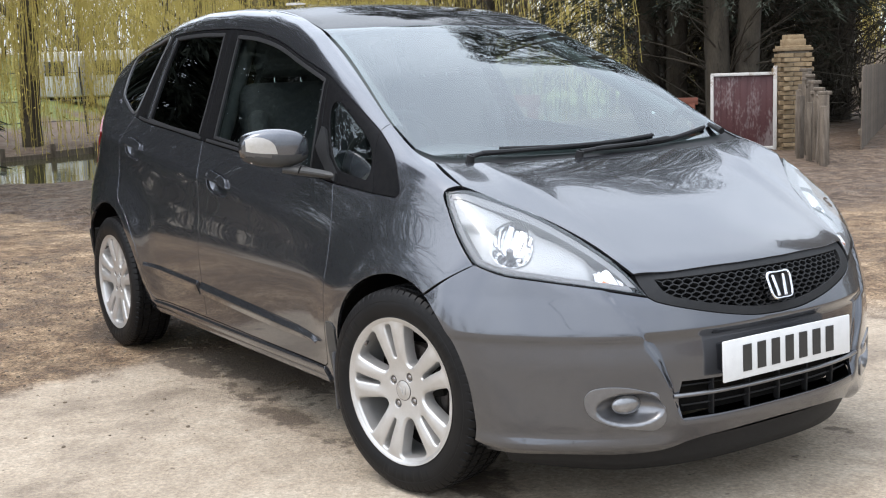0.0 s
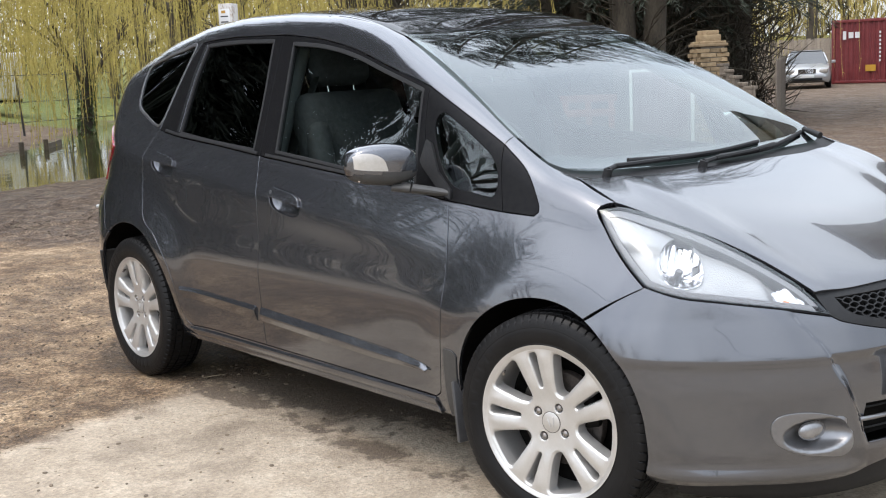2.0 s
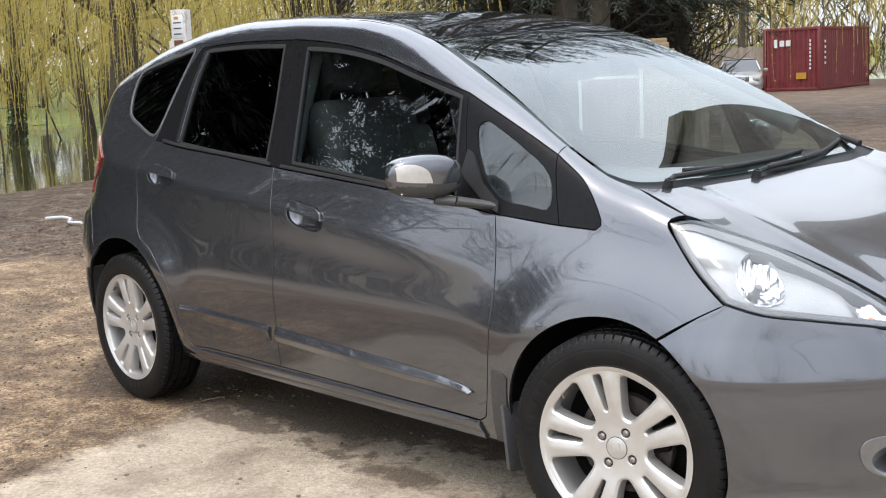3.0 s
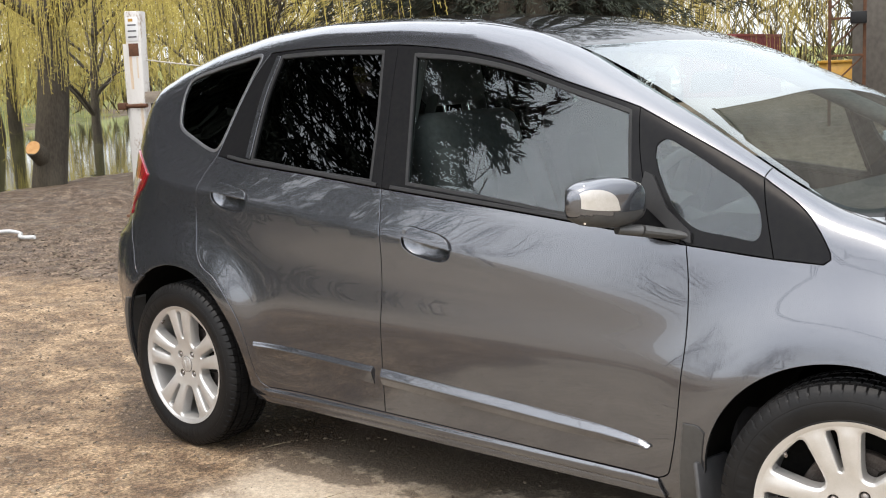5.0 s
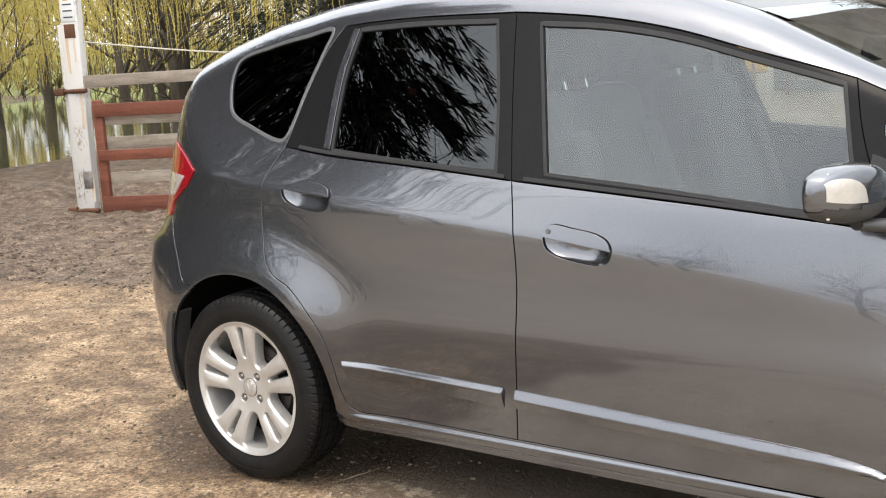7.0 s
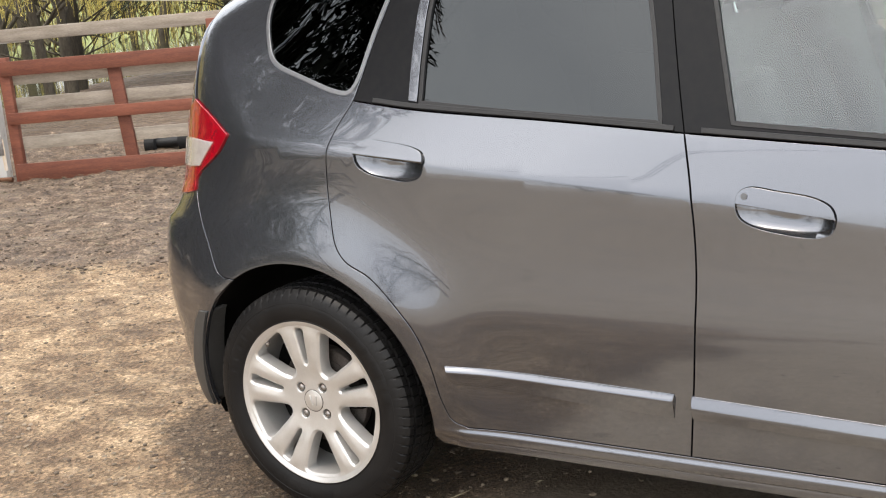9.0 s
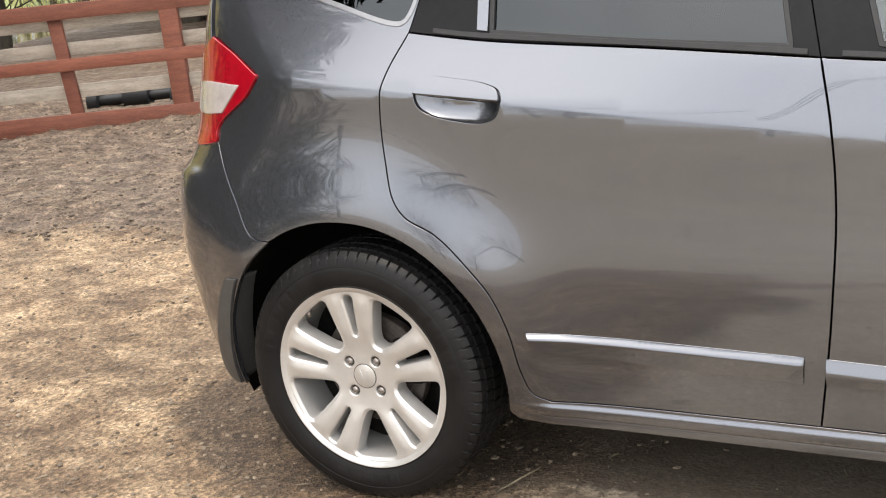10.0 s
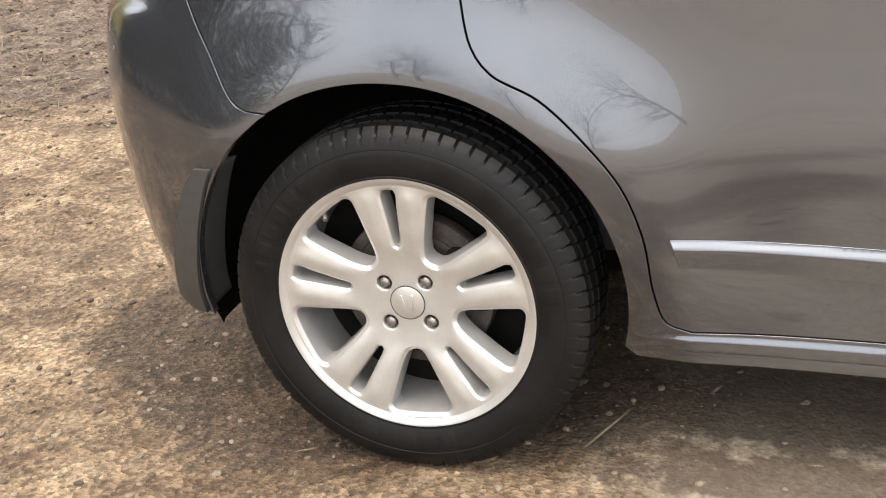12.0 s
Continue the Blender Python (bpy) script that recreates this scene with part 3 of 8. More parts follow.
for nm, top, front, foot, back in (("front_door", BELT_F, SEAM_F, FOOT_F, SEAM_B[::-1]), ("rear_door", BELT_R, SEAM_B, FOOT_R, SEAM_R[::-1])):
    lp = outline("side", [top, front, foot, back])
    oval, split = HANDLE[nm]
    bowl = through_points(oval, True, 0.006, SCALES["side"])
    doors[nm] = sheet(nm, "side", lp, PAINT, car, [bowl], gap=0.0027, mirror=True, step=0.022, ridge=crease)
    right, left = doors[nm]
    sheet("inner_panel", "side", lp, DARK, right, gap=-0.004, lift=-0.035, flange=0, step=0.06, mirror=left)
    mid = np.mean(np.array(oval), 0)
    half_len = 0.5 * (max(q[0] for q in oval) - min(q[0] for q in oval))

    def dish(p, mid=mid, half_len=half_len):
        a = (p[:, 0] - mid[0]) / half_len
        b = (np.degrees(np.arctan2(p[:, 2] - AXIS_Z, np.abs(p[:, 1]))) - mid[1] + 5.5 * (p[:, 0] - mid[0])) / 2.9
        return -0.003 - 0.024 * np.clip(1.05 - np.abs(a) ** 3 - np.abs(b) ** 2.5, 0, 1) ** 0.6

    sheet("handle_bowl", "side", bowl, PAINT, right, gap=-0.001, flange=0, step=0.006, mirror=left, shape=dish)
    # the grip bridges the upper part of the bowl
    cut = [q for q in through_points(oval, True, 0.004, SCALES["side"]) if q[1] / 0.0145 > np.interp(q[0], [c[0] for c in split], [c[1] for c in split])]
    k = max(range(len(cut)), key=lambda i: np.hypot(cut[i][0] - cut[i - 1][0], cut[i][1] - cut[i - 1][1]))
    cut = cut[k:] + cut[:k]
    grip = sheet("door_handle", "side", cut + through_points([split[-1], split[0]] if cut[-1][0] > 0.5 * (split[0][0] + split[-1][0]) else split, False, 0.006, SCALES["side"])[1:-1], PAINT, right, gap=0.004, lift=0.010, flange=0.02, step=0.007, mirror=left,
                 shape=lambda p: 0.0 * p[:, 0])
    if nm == "front_door":
        for g_, s_ in zip(grip, (-1, 1)):
            kh = bmesh.new()
            c = np.array(on_body("side", np.array([[-0.103, 27.4 * 0.0145]]))[0])
            nn = body_normal(c[None])[0]
            a, b = c + nn * 0.005, c + nn * 0.0125
            rod(kh, (a[0], a[1] * -s_, a[2]), (b[0], b[1] * -s_, b[2]), 0.0065, sides=20)
            part("lock", kh, SATIN_TRIM, g_)

lp = outline("side", [FRAME_F, FRAME_D, BELT_F[::-1], FRAME_B[::-1]])
gl = outline("side", GLASS_F)
sheet("window_frame", "side", lp, BLACK_TRIM, doors["front_door"][0], [gl], mirror=doors["front_door"][1], step=0.02, flange=0.02)
sheet("window_glass", "side", gl, GLASS_CLEAR, doors["front_door"][0], mirror=doors["front_door"][1], gap=-0.004, lift=-0.005, flange=0)
for door_, line, cut_at in ((doors["front_door"], BELT_F, (-0.20, 0.80)), (doors["rear_door"], BELT_R, (-1.02, -0.26))):
    xs = np.linspace(*cut_at, 9)
    zs = np.interp(xs, [q[0] for q in line], [q[1] for q in line])
    sheet("belt_seal", "side", outline("side", [list(zip(xs, zs + 0.75)), [(xs[-1], zs[-1] + 0.75), (xs[-1], zs[-1] + 0.2)], list(zip(xs, zs + 0.2))[::-1], [(xs[0], zs[0] + 0.2), (xs[0], zs[0] + 0.75)]]), PLASTIC, door_[0], gap=0, lift=0.004, flange=0.006, step=0.008, mirror=door_[1])
for door_, line in ((doors["front_door"], GLASS_F), (doors["rear_door"], GLASS_R)):
    ring_ = outline("side", line)
    sheet("window_seal", "side", ring_, PLASTIC, door_[0], [[tuple(q) for q in shrink(ring_, 0.005)]], gap=-0.003, lift=0.002, flange=0.008, step=0.008, mirror=door_[1])
lp = outline("side", [FRAME_C, FRAME_R, FRAME_B, BELT_R[::-1]])
gl = outline("side", GLASS_R)
sheet("window_frame", "side", lp, BLACK_TRIM, doors["rear_door"][0], [gl], mirror=doors["rear_door"][1], step=0.02, flange=0.02)
sheet("window_glass", "side", gl, GLASS_DARK, doors["rear_door"][0], mirror=doors["rear_door"][1], gap=-0.004, lift=-0.005, flange=0)
lp = outline("side", [FRAME_T, SAIL, [(1.046, 28.8), (0.819, 29.6)], FRAME_D[::-1]])
gl = through_points(GLASS_T, True, scale=SCALES["side"])
tri = sheet("quarter_window", "side", lp, BLACK_TRIM, car, [gl], mirror=True, step=0.02, flange=0.02, label="black framed front quarter window")
sheet("window_glass", "side", gl, GLASS_CLEAR, tri[0], mirror=tri[1], gap=-0.004, lift=-0.003, flange=0)
sheet("sail_trim", "side", outline("side", [FRAME_S, [(1.165, 28.7), (1.046, 28.8)], SAIL[::-1]]), BLACK_TRIM, car, mirror=True, step=0.02)

# the rear quarter, roof rail and front pillar are one pressing
lp = outline("side", [ARCH_R, [ARCH_R[-1], (-1.50, 12.6), (-1.555, 19.0), (-1.619, 28.0)], [(-1.619, 28.0), (-1.615, 29.9), (-1.502, 33.1), (-1.457, 35.4)], [(-1.457, 35.4), (-1.547, 39.4), (-1.633, 43.0)],
                     [(-1.633, 43.0), (-1.64, 50.0), (-1.60, 57.0), (-1.50, 66.5)], DITCH, SCREEN, [(0.99, 43.9), (0.987, 41.3)], FRAME_T[::-1], FRAME_F[::-1], FRAME_R[::-1], FRAME_C[::-1],
                     SEAM_R, [(-0.796, -12.0), (-0.625, -11.9), (-0.243, -11.9), (0.071, -12.0), (0.447, -12.3), (0.745, -12.4)], [(0.745, -12.4), (0.76, -16.5)], [(0.76, -16.5), (-0.885, -16.3)], [(-0.885, -16.3), ARCH_R[0]]])
gq = through_points(GLASS_Q, True, scale=SCALES["side"])


def sill_shape(p):
    """The sill stands out below the doors, with a rounded upper edge and a fine crease above its foot."""
    along = np.clip((p[:, 0] + 0.90) / 0.10, 0, 1)
    return along * (0.0045 * (1 + np.tanh((0.2745 - p[:, 2]) / 0.0045)) - 0.003 * np.exp(-(((p[:, 2] - 0.247) / 0.003) ** 2)) * (p[:, 2] < 0.3)) * (p[:, 0] > -0.9) * (p[:, 2] < 0.32)


quarter = sheet("body_side", "side", lp, PAINT, car, [gq], gap=0.0021, mirror=True, step=0.022, ridge=(crease,) + tuple(level(z) for z in (0.2795, 0.2765, 0.2735, 0.270, 0.266, 0.252, 0.2487, 0.247, 0.2453, 0.242)), shape=sill_shape)
sheet("rear_quarter_glass", "side", gq, GLASS_DARK, quarter[0], mirror=quarter[1], gap=0.001, lift=-0.003, flange=0)
sheet("inner_panel", "side", outline("side", [[(-1.62, 40.0), (-1.1, 38.0)], [(-1.1, 38.0), (-1.1, 16.0)], [(-1.1, 16.0), (-1.55, 16.0)], [(-1.55, 16.0), (-1.62, 40.0)]]), DARK, quarter[0], gap=0, lift=-0.02, flange=0, step=0.08)
# bright edge round the fixed glass, and the glossy strip on the door's rear frame
sheet("glass_surround", "side", gq, ALLOY_DARK, quarter[0], [[tuple(q) for q in shrink(gq, 0.007)]], gap=-0.001, lift=0.002, flange=0.004, step=0.006, mirror=quarter[1])
sheet("pillar_trim", "side", outline("side", [[(-0.918, 40.1), (-0.924, 46.6), (-0.921, 53.0), (-0.893, 58.7)], [(-0.893, 58.7), (-0.872, 58.6)], [(-0.872, 58.6), (-0.897, 53.0), (-0.900, 46.6), (-0.895, 39.9)], [(-0.895, 39.9), (-0.918, 40.1)]]), PAINT, doors["rear_door"][0], gap=0, lift=0.004, flange=0.006, step=0.008, mirror=doors["rear_door"][1])
# front wings
BUMPER_F = [ARCH_F[-1], (1.492, 15.7), (1.551, 18.7)]
LAMP_REAR = [(1.551, 18.7), (1.465, 23.7), (1.402, 28.4), (1.366, 31.7), (1.389, 34.2)]
lp = outline("side", [SEAM_F, [(0.745, -12.4), (0.76, -16.6)], [(0.76, -16.6), (0.882, -16.6)], [(0.882, -16.6), ARCH_F[0]], ARCH_F, BUMPER_F, LAMP_REAR, [(1.389, 34.2), (1.318, 35.8), (1.225, 38.5)], [(1.225, 38.5), (1.149, 39.4), (0.99, 43.9)],
                     [(0.99, 43.9), (0.987, 41.3)], FRAME_S, BELT_T[::-1]])
wing = sheet("front_wing", "side", lp, PAINT, car, gap=0.0023, mirror=True, step=0.022)


def both(half):
    """A right half outline of places (x, y), from centre to centre, closed over the left half."""
    return half + [(x, -y) for x, y in half[::-1] if abs(y) > 1e-6]


def halves(segments):
    """Lines of one half, each with its mirror image, as one closed outline on the car's top."""
    right = [through_points([(x, -y) for x, y in s]) for s in segments]
    one = [q for s in right for q in s[:-1]] + [right[-1][-1]]
    return one + [(x, -y) for x, y in one[::-1] if abs(y) > 1e-6]


HOOD_REAR = [(1.245, 0), (1.250, 0.28), (1.258, 0.50), (1.228, 0.640)]
HOOD_SIDE = [(1.228, 0.640), (1.318, 0.657), (1.392, 0.662)]
LAMP_TOP = [(1.392, 0.662), (1.47, 0.602), (1.571, 0.522), (1.696, 0.463), (1.80, 0.437), (1.832, 0.425)]
HOOD_NOSE = [(1.832, 0.425), (1.870, 0.30), (1.898, 0.11), (1.902, 0)]
sheet("bonnet", "top", halves([HOOD_REAR, HOOD_SIDE, LAMP_TOP, HOOD_NOSE]), PAINT, car, step=0.028,
      shape=lambda p: 0.006 * np.exp(-(((np.abs(p[:, 1]) - 0.44 - 0.12 * (1.6 - p[:, 0])) / 0.05) ** 2)))
screen = sheet("windscreen", "top", halves([[(0.362, 0), (0.361, 0.33), (0.336, 0.515)], [(0.336, 0.515), (0.55, 0.548), (0.775, 0.60), (0.99, 0.64), (1.13, 0.648)], [(1.13, 0.648), (1.185, 0.60), (1.20, 0.35), (1.205, 0)]]), GLASS_SCREEN, car, flange=0, step=0.03, shape=lambda p: 0.024 * np.clip(1 - ((p[:, 0] - 0.78) / 0.44) ** 2, 0, 1) * np.clip(1 - (p[:, 1] / 0.66) ** 4, 0, 1))
sheet("cowl", "top", halves([[(1.19, 0), (1.185, 0.35), (1.165, 0.60), (1.12, 0.648)], [(1.12, 0.648), (1.228, 0.652)], [(1.228, 0.652), (1.262, 0.50), (1.254, 0.28), (1.249, 0)]]), PLASTIC, car, gap=0, lift=-0.007, flange=0.03, step=0.025)
sheet("roof", "top", halves([[(-1.49, 0), (-1.49, 0.45)], [(-1.49, 0.45), (-1.2, 0.476), (-0.8, 0.497), (-0.3, 0.505), (0.1, 0.513), (0.343, 0.517)], [(0.343, 0.517), (0.366, 0.33), (0.367, 0)]]), ROOF_GLASS, car, step=0.035)
# tail
sheet("tailgate", "tail", outline("tail", [[(0, 0.78), (45, 0.80)], [(45, 0.80), (47, 0.86), (45, 1.08), (38, 1.30), (35, 1.42)], [(35, 1.42), (0, 1.445), (-35, 1.42)], [(-35, 1.42), (-38, 1.30), (-45, 1.08), (-47, 0.86), (-45, 0.80)], [(-45, 0.80), (0, 0.78)]]), PAINT, car, step=0.05,
      holes=[outline("tail", [[(0, 1.08), (34, 1.10)], [(34, 1.10), (29, 1.36)], [(29, 1.36), (-29, 1.36)], [(-29, 1.36), (-34, 1.10)], [(-34, 1.10), (0, 1.08)]])])
sheet("rear_window", "tail", outline("tail", [[(0, 1.08), (34, 1.10)], [(34, 1.10), (29, 1.36)], [(29, 1.36), (-29, 1.36)], [(-29, 1.36), (-34, 1.10)], [(-34, 1.10), (0, 1.08)]]), GLASS_DARK, car, flange=0, lift=-0.002, step=0.05)


def nose_half(right):
    """Lines of the right half of the nose (angle, z), from centre to centre, closed over the left half."""
    one = [q for seg in right for q in through_points(seg, scale=SCALES["nose"])[:-1]] + [tuple(np.array(right[-1][-1]) * SCALES["nose"])]
    return one + [(-u, v) for u, v in one[::-1] if abs(u) > 1e-6]


def flip_u(loop):
    return [(-u, v) for u, v in loop[::-1]]


# ---- nose ----
LAMP_LOW = [(53.4, 0.703), (48.1, 0.678), (41.7, 0.664), (32.1, 0.640), (25.2, 0.618)]
GRILLE_LOW = [(25.2, 0.618), (24.0, 0.606), (16.0, 0.570), (6.0, 0.540), (0, 0.535)]
BUMPER_LOW = [(0, 0.236), (8.0, 0.234), (17.0, 0.225), (22.0, 0.208), (28.0, 0.198), (38.7, 0.202), (52.0, 0.194)]
arch_nose = []
for al in (-17, 0, 15, 30, 45, 56, 63):
    xx, yy, zz = arch_edge(1.25, front_r(al), al)
    arch_nose.append((math.degrees(math.atan2(yy, xx - 1.0)), zz))
INTAKE = [[(0, 0.385), (12, 0.386), (20.3, 0.388)], [(20.3, 0.388), (20.9, 0.34), (20.5, 0.288)], [(20.5, 0.288), (11.7, 0.287), (0, 0.287)]]
FOG = [(35.7, 0.357), (34.9, 0.378), (32.5, 0.388), (28.5, 0.383), (25.2, 0.362), (23.6, 0.325), (23.5, 0.288), (24.8, 0.268), (28.0, 0.272), (32.0, 0.286), (35.0, 0.315)]
fog_loop = through_points(FOG, True, 0.008, SCALES["nose"])
bumper_loop = nose_half([GRILLE_LOW[::-1], LAMP_LOW[::-1], [(53.4, 0.703), (57.6, 0.669), arch_nose[-1]], arch_nose[::-1], [arch_nose[0], (52.0, 0.194)], BUMPER_LOW[::-1]])


def bumper_shape(p):
    """The raised edge that runs from each headlamp down to the intake, and the shelf under the grille."""
    th = np.degrees(np.arctan2(np.abs(p[:, 1]), p[:, 0] - 1.0))
    line = np.interp(p[:, 2], [0.28, 0.376, 0.455, 0.544, 0.628], [20.6, 22.2, 24.3, 27.4, 31.7])
    fade = np.clip((p[:, 2] - 0.27) / 0.05, 0, 1)
    step = 0.5 * (1 + np.tanh((line - th) / 0.4))
    shelf = 0.5 * (1 + np.tanh((p[:, 2] - 0.512) / 0.008)) * np.clip((0.62 - p[:, 2]) / 0.1, 0, 1)
    lower = np.exp(-(((p[:, 2] - 0.225) / 0.022) ** 2)) * np.clip((th - 20) / 4, 0, 1)
    return -0.010 * step * fade * np.clip((0.53 - p[:, 2]) / 0.02, 0, 1) - 0.007 * step * fade + 0.006 * shelf + 0.014 * lower


bumper = sheet("front_bumper", "nose", bumper_loop, PAINT, car, [nose_half(INTAKE), fog_loop, flip_u(fog_loop)], step=0.011, shape=bumper_shape)
# grille: black surround, honeycomb and backing
hood_edge = [(0, 0.682), (7.2, 0.681), (18.9, 0.680), (26.8, 0.684)]
g_loop = nose_half([hood_edge, [(26.8, 0.684), (26.4, 0.655), (25.2, 0.618)], GRILLE_LOW])
g_in = nose_half([[(0, 0.662), (7.2, 0.662), (18.0, 0.661), (23.5, 0.660)], [(23.5, 0.660), (22.5, 0.632), (20.5, 0.612)], [(20.5, 0.612), (12.5, 0.580), (4.5, 0.560), (0, 0.558)]])
grille = sheet("grille", "nose", g_loop, PLASTIC, car, [g_in], gap=0.002, lift=-0.006, flange=0.04, step=0.012, label="black honeycomb grille")
sheet("grille_backing", "nose", g_loop, DARK, grille, gap=0, lift=-0.045, flange=0, step=0.03)
ga = np.array(g_in)
bars_v, bars_f = [], []
hex_w, hex_h = 0.030, 0.0150
segs = set()
for row in range(-10, 16):
    for col in range(-14, 15):
        cx, cy = (col + 0.5 * (row % 2)) * hex_w, 0.545 + row * hex_h * 0.78
        ring = [(cx - hex_w / 2, cy - hex_h * 0.22), (cx, cy - hex_h * 0.55), (cx + hex_w / 2, cy - hex_h * 0.22), (cx + hex_w / 2, cy + hex_h * 0.22)]
        for a, b in zip(ring[:-1], ring[1:]):
            segs.add((round(a[0], 4), round(a[1], 4), round(b[0], 4), round(b[1], 4)))
segs = np.array(sorted(segs))
ok = inside(segs[:, :2], ga) & inside(segs[:, 2:], ga)
segs = segs[ok]
ends = np.concatenate([segs[:, :2], segs[:, 2:]])
p3 = on_body("nose", ends)
n3 = body_normal(p3)
for i in range(len(segs)):
    a, b, n = p3[i], p3[i + len(segs)], n3[i]
    side = np.cross(b - a, n)
    side = side / max(np.linalg.norm(side), 1e-9) * 0.0017
    k = len(bars_v)
    for q in (a, b):
        bars_v += [q - n * 0.010 + side, q - n * 0.010 - side, q - n * 0.022 - side * 1.6, q - n * 0.022 + side * 1.6]
    bars_f += [(k, k + 1, k + 5, k + 4), (k + 1, k + 2, k + 6, k + 5), (k + 3, k, k + 4, k + 7)]
mesh_part("honeycomb", bars_v, bars_f, PLASTIC, grille, smooth=False)
# emblem: a plain bright frame with two uprights
emblem_at = Matrix.Translation((1.957, 0, 0.606)) @ pose(0, 0, 0, 0, -20, 0)
eb = bmesh.new()
ring = through_points([(-0.046, 0.036), (0, 0.040), (0.046, 0.036), (0.047, 0.0), (0.037, -0.034), (0, -0.038), (-0.037, -0.034), (-0.047, 0.0)], True, 0.004)
for r_in, r_out, d in ((0.86, 1.0, 0.012),):
    vs = [[eb.verts.new(emblem_at @ Vector((x, u * s, v * s))) for u, v in ring] for s, x in ((1.0, -0.01), (1.0, d * 0.8), (0.95, d), (0.88, d), (0.84, d * 0.6), (0.84, -0.01))]
    for q in range(5):
        for i in range(len(ring)):
            eb.faces.new((vs[q][i], vs[q][(i + 1) % len(ring)], vs[q + 1][(i + 1) % len(ring)], vs[q + 1][i]))
emblem = part("emblem", eb, CHROME, car, "chrome frame badge")
for sgn in (-1, 1):
    ub = bmesh.new()
    box(ub, emblem_at @ Vector((0.004, sgn * 0.017, 0)), (0.012, 0.011, 0.062), pose(0, 0, 0, sgn * -9, 0, 0) @ pose(0, 0, 0, 0, -20, 0), 0.003)
    part("upright", ub, CHROME, emblem)
bb = bmesh.new()
ev = [bb.verts.new(emblem_at @ Vector((-0.002, u * 0.86, v * 0.86))) for u, v in ring]
bb.faces.new(ev)
part("back_plate", bb, PLASTIC, emblem)
# number plate
plate_m = pose(1.996, 0, 0.437, 0, -2, 0)
pb = bmesh.new()
box(pb, (0, 0, 0), (0.006, 0.520, 0.111), bevel=0.002)
plate = part("number_plate", pb, PLATE_WHITE, car, "white number plate with plain dark bars")
plate.matrix_basis = plate_m
for i in range(7):
    cb = bmesh.new()
    box(cb, (0.0042, -0.186 + i * 0.0565 + 0.016, 0), (0.002, 0.034, 0.073), bevel=0.0008, segments=1)
    part("bar", cb, INK, plate)
pk = bmesh.new()
box(pk, (-0.02, 0, 0), (0.03, 0.44, 0.08), bevel=0.004)
part("plate_mount", pk, PLASTIC, plate)
# lower intake
intake = sheet("lower_intake", "nose", nose_half(INTAKE), DARK, car, gap=-0.012, lift=-0.06, flange=0, step=0.03)
for i, u in enumerate((-14.5, -7.0, 0.0, 7.0, 14.5)):
    rb = bmesh.new()
    c = on_body("nose", np.array([[u * 0.0163, 0.337]]))[0] - body_normal(on_body("nose", np.array([[u * 0.0163, 0.337]])))[0] * 0.03
    box(rb, tuple(c), (0.02, 0.005, 0.105), bevel=0.0015)
    part("rib", rb, PLASTIC, intake)
for zz, mat_, th, lab in ((0.352, SATIN_TRIM, 0.006, "grey cross bar"), (0.318, PLASTIC, 0.0025, ""), (0.372, PLASTIC, 0.0025, "")):
    rb = bmesh.new()
    us = np.linspace(-22 if lab else -20, 22 if lab else 20, 21)
    pts = on_body("nose", np.stack([us * 0.0163, 0 * us + zz], 1))
    pts = pts - body_normal(pts) * (0.006 if lab else 0.03)
    pipe(rb, pts, th, 10)
    part("cross_bar", rb, mat_ if not lab else ALLOY_DARK, intake, lab)
# fog lamps
for s_ in (1, -1):
    lp = fog_loop if s_ == 1 else flip_u(fog_loop)
    dish_c = on_body("nose", np.array([[29.6 * s_ * 0.0163, 0.336]]))[0]
    bez = sheet("fog_lamp", "nose", lp, ALLOY_DARK, car, gap=0.001, flange=0.01, step=0.005,
                shape=lambda p, c=dish_c: 0.004 - 0.042 * np.clip(1.1 - (((np.abs(p[:, 1]) - abs(c[1]) + 0.014) / 0.074) ** 2 + ((p[:, 2] - c[2] + 0.008) / 0.040) ** 2), 0, 1) ** 0.7, facet=True, label="oval fog lamp in a grey bezel")
    fb = bmesh.new()
    nn = body_normal(dish_c[None])[0]
    fw = Vector((0.95, nn[1] * 0.5, 0)).normalized()
    sd = Vector((0, 0, 1)).cross(fw)
    fm = Matrix.Translation(Vector(dish_c - nn * 0.018) + sd * 0.006 * s_) @ Matrix((sd, (0, 0, 1), fw)).transposed().to_4x4() @ Matrix.Diagonal((0.043, 0.027, 0.016, 1))
    bmesh.ops.create_uvsphere(fb, u_segments=28, v_segments=14, radius=1, matrix=fm)
    part("fog_lens", fb, FOG_GLASS, bez)
# chin spoiler
lip_v, lip_f = [], []
us = np.linspace(-50, 50, 61)
for k, (zz, inset) in enumerate(((0.215, 0.035), (0.165, 0.052), (0.135, 0.068), (0.128, 0.11), (0.15, 0.40))):
    pts = on_body("nose", np.stack([us * 0.0163, 0 * us + 0.225], 1))
    nn = body_normal(pts)
    nn[:, 2] = 0
    lip_v += list(pts - nn * inset + np.stack([0 * us, 0 * us, zz - 0.225 + 0.02 * np.clip((np.abs(us) - 30) / 20, 0, 1)], 1))
for k in range(4):
    for i in range(60):
        lip_f.append((k * 61 + i, k * 61 + i + 1, (k + 1) * 61 + i + 1, (k + 1) * 61 + i))
mesh_part("chin_spoiler", lip_v, lip_f, PLASTIC, car)

